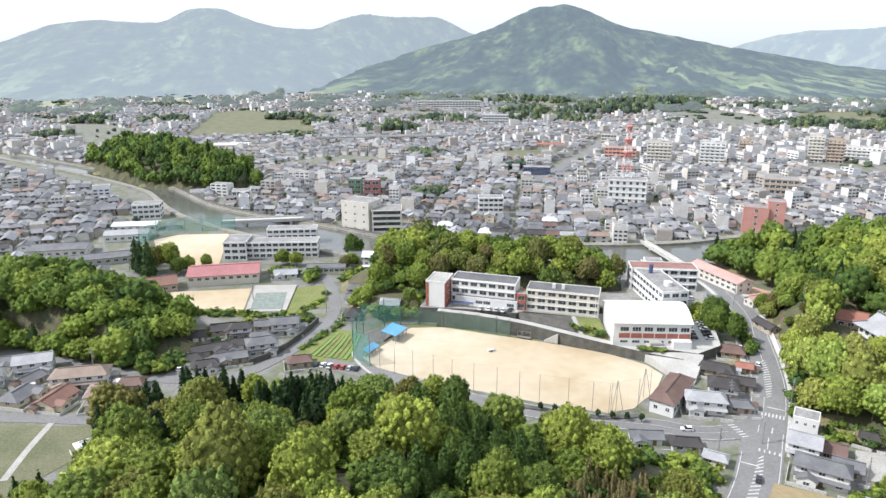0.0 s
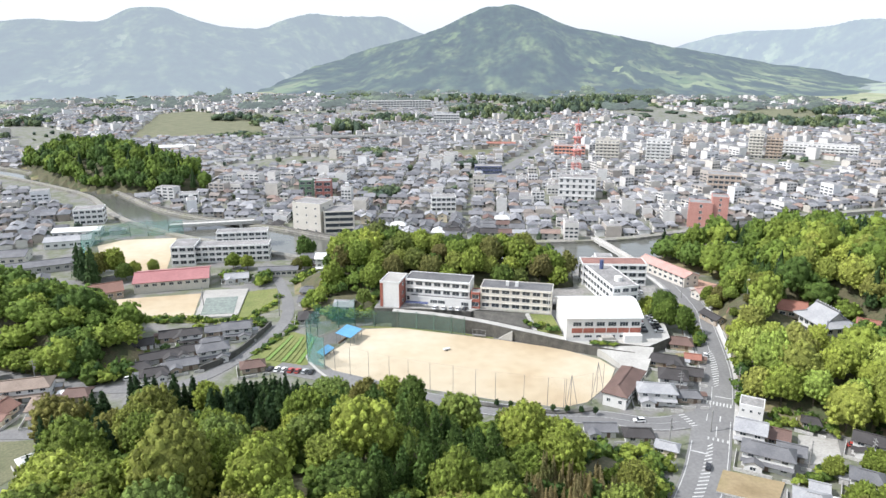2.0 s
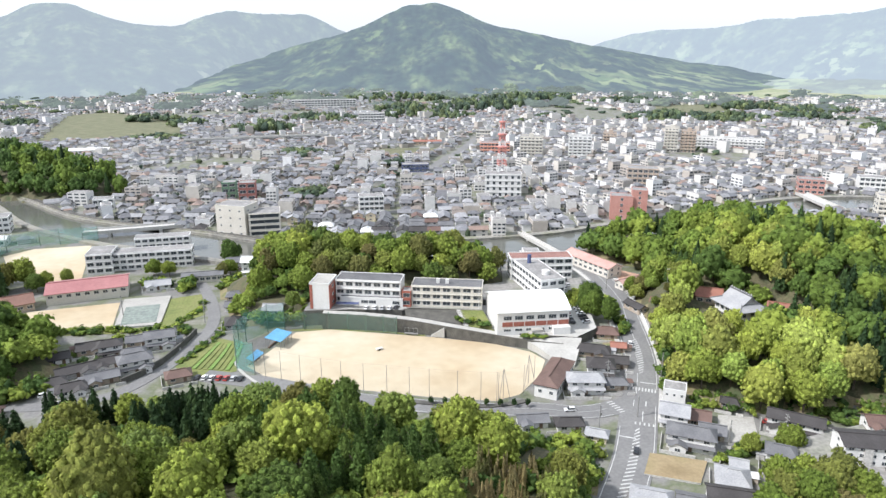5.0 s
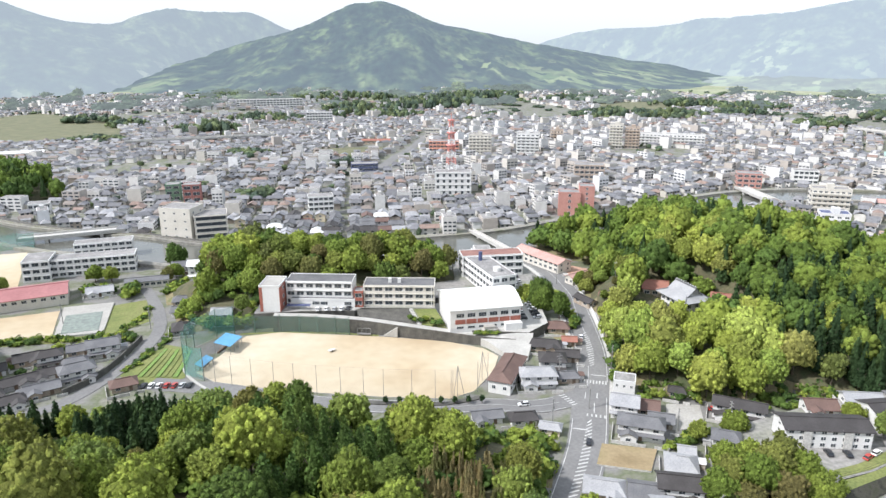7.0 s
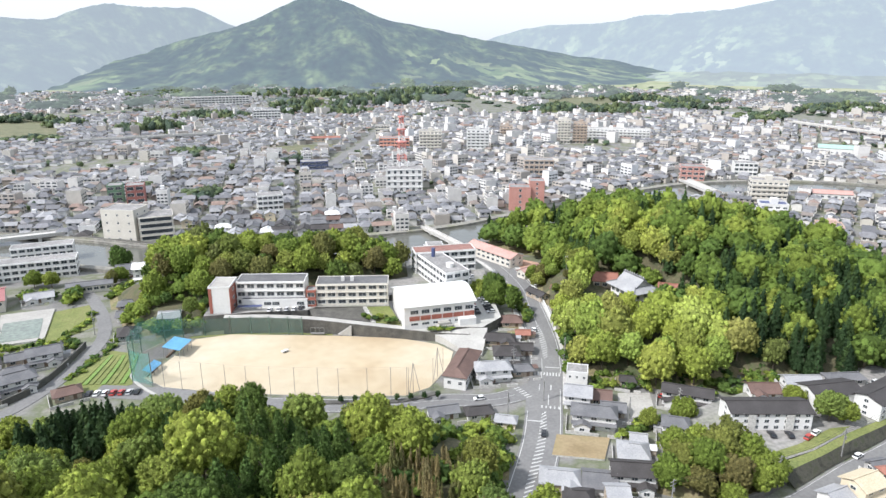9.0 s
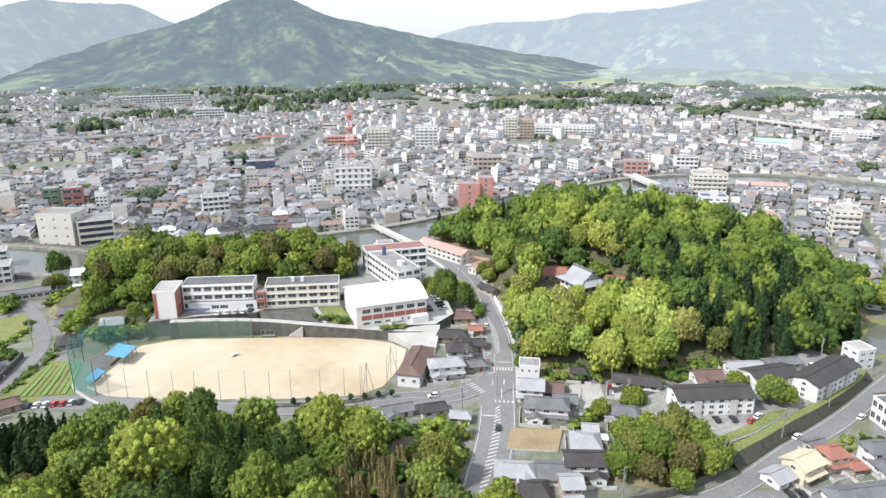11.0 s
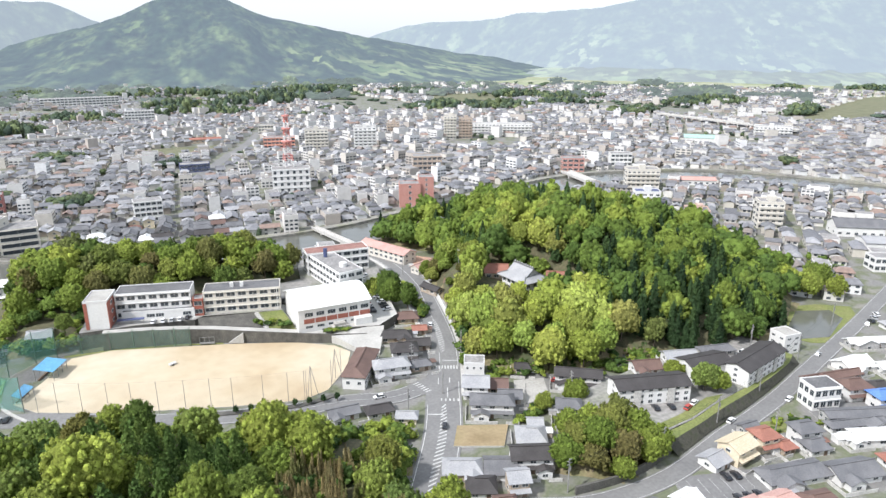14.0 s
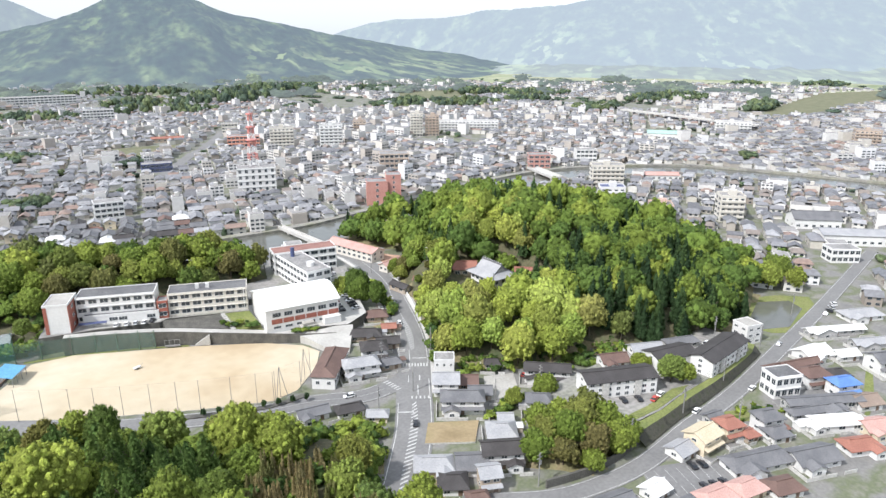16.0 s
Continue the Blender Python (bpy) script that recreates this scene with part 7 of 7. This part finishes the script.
def car(x, y, z, turn, paint_name, tall=1.0, long=4.3):
    """A small car: lower body, cabin with glass, four wheels."""
    t = thing("car", pose(x, y, z, 0, 0, turn) @ Matrix.Scale(1 / UNIT, 4), "parked {} compact car on asphalt".format(paint_name) if tall < 1.15 else "parked {} delivery van on asphalt".format(paint_name), "car", "parked cars")
    a, h = long / 2, 0.85 * tall
    prof = [(-a, 0.3), (a, 0.3), (a, 0.62), (a * 0.93, h * 0.9), (a * 0.45, h), (-a * 0.95, h * 1.05), (-a, 0.7)]
    b = Build()
    n = len(prof)
    b.poly([(x, -0.84, z) for x, z in prof] + [(x, 0.84, z) for x, z in prof], [tuple(range(n)), tuple(range(n, 2 * n))[::-1]] + [(i, n + i, n + (i + 1) % n, (i + 1) % n) for i in range(n)])
    part("body", b, CAR_PAINT[paint_name], t)
    top = 1.45 * tall
    c = [(a * 0.45, h), (a * 0.12, top), (-a * 0.75, top), (-a * 0.93, h * 1.04)]
    v = [(x, s * (0.8 if z < top else 0.66), z) for s in (-1, 1) for x, z in c]
    part("cabin", Build().poly(v, [(0, 1, 2, 3), (7, 6, 5, 4), (0, 4, 5, 1), (2, 6, 7, 3)]), M_CARGLASS, t)
    part("roof", Build().box(-a * 0.74, -0.66, top - 0.02, a * 0.12, 0.66, top + 0.05), CAR_PAINT[paint_name], t)
    for px in (-a * 0.62, a * 0.62):
        for s in (-1, 1):
            part("wheel", Build().tube((px, s * 0.88, 0.31), (px, s * 0.68, 0.31), 0.31, 0, 10), M_TYRE, t)
    return t


random.seed(44)
COLOURS = ["white", "silver", "white", "black", "red", "silver", "white", "blue", "black"]
for k in range(7):
    car(-41.5 + k * 1.5 * 1.5, 203.2 - k * 0.55, 0.1, 75, ("black", "white", "white", "red", "red", "silver", "black")[k])
for k in range(7):
    car(86.5 + 0.35 * k, 216.5 + 2.7 * k, 3.65, 170 + random.uniform(-6, 6), random.choice(COLOURS))
    car(92.0 + 0.35 * k, 216 + 2.7 * k, 3.65, 170 + random.uniform(-6, 6), random.choice(COLOURS))
for x, y, turn, c in ((92, 243, 80, "white"), (94.5, 246, 80, "white"), (97, 249, 80, "silver"), (98, 255, 80, "black"), (99, 259, 80, "white"), (14.1, 238.2, 70, "white"), (17.2, 237.6, 75, "white"), (20, 236.8, 70, "silver"), (22.6, 236.2, 70, "white"), (25.2, 236.3, 60, "black")):
    car(x, y, 6.05, turn, c)
for x, y, turn, c, z in ((129, 117.6, 70, "black", 3.05), (133.2, 116, 70, "black", 3.05), (137, 113.6, 20, "red", 3.05), (140.5, 114.6, 20, "white", 3.05), (163, 128.5, 80, "black", 3.05), (167, 127.5, 80, "black", 3.05), (176, 128.2, 80, "silver", 3.05), (179, 128.8, 80, "white", 3.05), (183, 129, 80, "white", 3.05)):
    car(x, y, z, turn, c)
for x, y, turn, c in ((124.5, 90, 75, "black"), (127, 89.2, 75, "black"), (120.5, 83, 75, "black"), (123, 82.4, 75, "black"), (125.6, 81.8, 75, "black"), (130.5, 79.8, 75, "silver"), (103.4, 203, 68, "white"), (121, 137.5, -38, "blue"), (118, 147, -35, "red"), (146, 106.4, 15, "white"), (170.5, 106.5, 15, "white"), (-84.5, 199.2, 20, "white"), (205, 121, 20, "silver"), (244, 128, 20, "white"), (248, 129, 60, "black"), (252, 130.5, 60, "silver"), (256, 132, 60, "white"), (66.5, 163.5, 175, "white"), (-107, 184, 80, "black"), (-105, 181, 80, "black"), (76, 141, 62, "black")):
    car(x, y, 0.16, turn, c)
car(179, 129.5, 3.05, 5, "white", 1.35, 5.2)
car(93.6, 250.5, 6.05, 80, "white", 1.3, 5.0)


def utility_pole(x, y, z=0.0, tall=9.0, turn=0):
    t = thing("utility_pole", pose(x, y, z, 0, 0, turn), "grey concrete utility pole with cross arms", "utility pole", "utility poles")
    part("shaft", Build().tube((0, 0, -0.5), (0, 0, tall), 0.18, 0, 8, 0.12), M_POLE, t)
    for h in (tall - 0.5, tall - 1.4):
        part("cross_arm", Build().box(-0.9, -0.06, h - 0.06, 0.9, 0.06, h + 0.06), M_POLE, t)
    part("transformer", Build().tube((0.35, 0, tall - 3.2), (0.35, 0, tall - 2.3), 0.28, 0, 10), M_POLE, t)


def wire(a, b):
    """Three sagging lines between two pole tops."""
    for o in (-0.6, 0, 0.6):
        d = Vector((b[0] - a[0], b[1] - a[1], 0)).normalized()
        s = Vector((-d.y, d.x, 0)) * o
        p = [Vector(a).lerp(Vector(b), k / 8) + s - Vector((0, 0, 1.0 * math.sin(math.pi * k / 8))) for k in range(9)]
        q = Build().path(p, 0.025, 0, 3)
        tagged(q.out("power_line", M_TYRE), "thin black overhead power line", "power line", "overhead lines")


POLES = [(88, 103.5), (117, 103), (141, 107), (165, 112.5), (196, 122), (232, 134)]
for x, y in POLES:
    utility_pole(x, y, 0, 9, 15)
for a, b in zip(POLES, POLES[1:]):
    wire((*a, 8.6), (*b, 8.6))
for x, y, z in ((-78, 262, 0), (-46, 250, 0), (-52, 228, 0), (70, 151, 0), (83, 176, 0), (102, 178, 0), (111, 200, 0), (-112, 198, 0), (84, 157, 0), (118, 258, 0), (63, 222, 3.6), (116, 138, 0), (184, 131, 3), (100, 138, 0), (150, 96, 0)):
    utility_pole(x, y, z, 8.5, random.uniform(0, 90))


for x, y, base in ((149, 243, 7), (165, 220.5, 8), (131, 231, 3)):
    t = thing("lamp_mast", pose(x, y, base - 1), "tall slender steel mast in the shrine wood", "mast")
    part("shaft", Build().tube((0, 0, 0), (0, 0, 15), 0.16, 0, 6, 0.08), M_POLE, t)
    part("lamp_head", Build().box(-0.5, -0.2, 14.8, 0.5, 0.2, 15.1), M_WHITE, t)


# trees along the road below the field, and single trees
SHRUB = []
for k in range(3):
    v, f = leaf_cloud(RNG, 420, 0.8, 2.6, 0.35, 14, 0.14)
    SHRUB.append(arrays_mesh("crown", v, f, M_CEDAR))
for k in range(8):
    x, y = 24 + k * 3.9, 176.3 - k * 1.15 + (0.035 * k * k)
    t = thing("street_shrub", pose(x + 4, y - 2.2, 0.2), "clipped dark round shrub in a planter strip", "shrub", "roadside shrubs")
    part("trunk", Build().tube((0, 0, -0.3), (0, 0, 0.8), 0.08, 0, 5), M_BARK, t)
    part("crown", SHRUB[k % 3], M_CEDAR, t)
tagged(ribbon("planter", spline([(16, 178.8), (28, 174.6), (45, 169.9), (56, 171)], 4), 0.9, 0.9, 0.45, M_RETAIN, 0.6), "dark planter strip between road and field", "planter", kind="structure")
SCHOOL_TREES = ((97.5, 225, 0.75, 1), (99, 231, 0.95, 1), (101.5, 236, 0.7, 1), (103, 221, 0.65, 1), (105, 240, 0.6, 0), (96, 235, 0.8, 1), (-13, 246, 0.5, 5), (-25, 264, 0.4, 3), (-30, 272, 0.5, 1), (-44, 322, 0.8, 0), (126, 250, 0.6, 0), (136, 250, 0.9, 2))
TOWN_TREES = ((114.5, 134, 0.6, 0), (104, 134.5, 0.45, 0), (149, 118.6, 0.75, 3), (152, 116.5, 0.6, 3), (146, 128, 0.5, 3), (-128, 303, 0.9, 0), (-134, 300, 0.8, 0), (-121, 297, 0.7, 0), (-141, 308, 0.8, 0), (-118, 300, 0.6, 0), (-112, 307, 0.5, 0), (-70, 309, 0.7, 0), (-77, 311, 0.7, 0), (258, 150, 0.8, 0), (262, 160, 0.9, 0), (250, 156, 0.8, 0), (270, 168, 0.8, 0), (246, 162, 0.9, 0))
for x, y, s, z in SCHOOL_TREES + TOWN_TREES:
    tree("oak" if 97 < x < 106 and y > 200 else "broad", x, y, z, s, random.uniform(0, 360), "single trees")
for x, y in ((-138, 296), (-142, 300), (-133, 292)):
    tree("cedar", x, y, 0, 1.3, random.uniform(0, 360), "single trees")
pole_net("ball_net", [(-146, 318), (-160, 345), (-158, 362), (-146, 372), (-118, 374)], 9, 9, M_NET, "green net round the river school's field")


# undergrowth beneath the hill wood
low = random.Random(83)
spots = []
while len(spots) < 200:
    x, y = low.uniform(-88, 56), low.uniform(84, 150)
    if min(rel(x, y, h) for h in ("front", "front_low", "front_back", "front_west")) < 0.92 and not blocked(x, y, 3.0):
        spots.append((x, y, height(x, y) - 0.5, low.uniform(3, 5.5), low.uniform(5, 8.5), low.uniform(0.02, 0.4)))
far_woods("undergrowth", spots, "dense young growth beneath the hill wood", 60, 0.1, 84, M_WOODS, 14)


# low hedges and bushes on the banks
def bushes(name, line, count, tall, wide, label, seed, spread=1.5, z=0.0):
    rng = random.Random(seed)
    spots = []
    for k in range(count):
        p, t = along(line, rng.uniform(0, sum((b - a).length for a, b in zip(line, line[1:])) - 0.1), rng.uniform(-spread, spread))
        spots.append((p.x, p.y, z, tall * rng.uniform(0.6, 1.3), wide * rng.uniform(0.6, 1.4), rng.uniform(0, 0.4)))
    return far_woods(name, spots, label, 28, 0.13, seed, M_WOODS, 6)


bushes("hedge", spline([(-104, 249), (-80, 247), (-60, 245), (-50, 247)], 3), 60, 2.0, 3.2, "overgrown hedge below the school yard", 61, 2.0)
bushes("hedge", spline([(-28, 244), (-16, 240.5), (-12, 243)], 3), 22, 3.0, 4.0, "bushy slope beside the terrace", 62, 3.0, 2.0)
bushes("hedge", spline([(-45, 285), (-36, 295), (-28, 300)], 3), 26, 3.0, 4.5, "garden shrubs among the houses", 63, 5.0)
bushes("hedge", spline([(44, 225), (50, 222), (56, 218)], 2), 16, 1.4, 2.6, "shrubs on the bank beside the gymnasium", 64, 1.6, 4.5)
bushes("hedge", spline([(66, 208.8), (74, 206.4)], 2), 14, 0.9, 2.2, "low clipped shrubs in front of the gymnasium", 65, 0.8, 3.6)
bushes("hedge", spline([(96, 132), (104, 136), (113, 131), (116, 127)], 2), 26, 2.2, 3.0, "garden shrubs between the houses", 66, 2.0)
bushes("hedge", spline([(104, 162), (118, 155), (132, 147), (150, 146), (170, 144)], 3), 75, 2.2, 3.4, "undergrowth at the foot of the wood", 67, 6.0, 0.3)
bushes("hedge", spline([(139, 98), (150, 97), (160, 101), (167, 93)], 3), 24, 1.2, 2.2, "low hedges along the lower street", 68, 1.5)
bushes("hedge", spline([(-84, 230), (-70, 238), (-50, 240)], 3), 30, 2.0, 3.0, "garden shrubs in the hamlet", 70, 3.0)
for k in range(8):
    u = k / 7
    tagged(ribbon("vegetable_bed", spline([(-45.5 + 12.5 * u, 210.5 - 3.5 * u), (-42.5 + 11.5 * u, 220 - 2 * u), (-39.5 + 9 * u, 230 - 3 * u)], 3), 0.62, 0.62, (0.28, 0.4, 0.32)[k % 3], (M_GREEN, M_BED, M_GREEN)[k % 3], 0.5), "narrow raised vegetable bed in the allotment", "vegetable bed", "allotment beds")
bushes("hedge", spline([(-62, 284), (-56, 290), (-66, 296), (-78, 297)], 3), 26, 3.6, 4.6, "green trees behind the swimming pool", 90, 3.0)
bushes("hedge", spline([(-49, 214), (-44, 226), (-39, 236), (-38, 252)], 3), 30, 1.0, 2.4, "weeds along the edge of the lane", 91, 1.0, 0.1)
bushes("hedge", spline([(-30, 250), (-33, 262), (-28, 270), (-24, 262)], 3), 34, 2.6, 4.0, "garden shrubs on the slope", 92, 3.0, 1.0)
bushes("hedge", spline([(-57, 250), (-51, 258), (-50, 272)], 3), 18, 1.2, 2.6, "low shrubs beside the lane", 93, 1.2, 0.1)
bushes("hedge", spline([(-120, 232), (-100, 226), (-84, 222), (-70, 214)], 3), 24, 2.0, 3.0, "garden shrubs among the grey-roofed houses", 94, 5.0)
bushes("hedge", spline([(260, 155), (275, 160), (290, 172), (300, 185)], 3), 40, 3.4, 5.0, "bushes behind the pond", 71, 6.0)
bushes("hedge", spline([(105, 210), (109, 226), (113, 244)], 3), 24, 2.4, 3.6, "shrubs along the bend of the road", 72, 1.5)
bushes("hedge", spline([(-155, 220), (-130, 213), (-106, 205), (-90, 199), (-84, 206)], 3), 90, 4.6, 5.0, "dense undergrowth at the foot of the west hill", 73, 3.0, 0.2)
bushes("hedge", spline([(98, 168), (106, 180), (114, 198), (120, 214)], 3), 44, 3.4, 4.0, "undergrowth between the road and the wood", 74, 2.0, 0.2)
bushes("hedge", spline([(6, 154), (24, 152), (40, 150), (54, 146), (60, 138)], 3), 60, 2.8, 4.0, "undergrowth at the edge of the hill wood", 75, 3.5, 0.3)


# bushes added to darken the verge, standing in for the trees' shade
bushes("hedge", spline([(40, 108), (49, 120), (57, 132), (63, 143), (58, 150)], 3), 70, 3.4, 4.6, "dense growth added to darken the tree-shaded slope by the main road", 76, 2.6, 0.2)


# the line marker left on the field
t = thing("field_cart", pose(16.6, 213.6, 0.2, 0, 0, 25), "small white line-marking cart on the sand", "cart")
part("tray", Build().box(-1.3, -0.5, 0.35, 1.0, 0.5, 0.8), M_WHITE, t)
part("handle", Build().tube((1.0, 0, 0.7), (1.9, 0, 1.2), 0.05, 0, 6), M_POLE, t)
for s in (-0.5, 0.5):
    part("wheel", Build().tube((-0.2, s - 0.06, 0.3), (-0.2, s + 0.06, 0.3), 0.3, 0, 10), M_TYRE, t)

# steps from the field up to the ramp, and a practice frame beside them
t = thing("field_steps", pose(36, 222.2, 0.2, 0, 0, -26), "narrow white concrete steps up the retaining wall", "steps")
for k in range(9):
    part("step", Build().box(k * 0.55, -0.7, 0, k * 0.55 + 0.6, 0.7, 0.4 * (k + 1)), M_APRON, t)
t = thing("practice_frame", pose(29, 224.4, 0.2, 0, 0, -20), "grey steel batting practice frame on the grass", "frame")
for x in (-2.4, -0.8, 0.8, 2.4):
    part("post", Build().tube((x, 0, 0), (x, 0, 2.6), 0.06, 0, 6), M_POLE, t)
part("beam", Build().tube((-2.4, 0, 2.6), (2.4, 0, 2.6), 0.06, 0, 6), M_POLE, t)
part("bench", Build().box(-2.4, -0.4, 0.3, 2.4, 0.4, 0.7), M_POLE, t)

# the whole plan to metres
for ob in list(scene.objects):
    if ob.parent is None and ob.type in ("MESH", "EMPTY"):
        ob.matrix_basis = Matrix.Scale(UNIT, 4) @ ob.matrix_basis
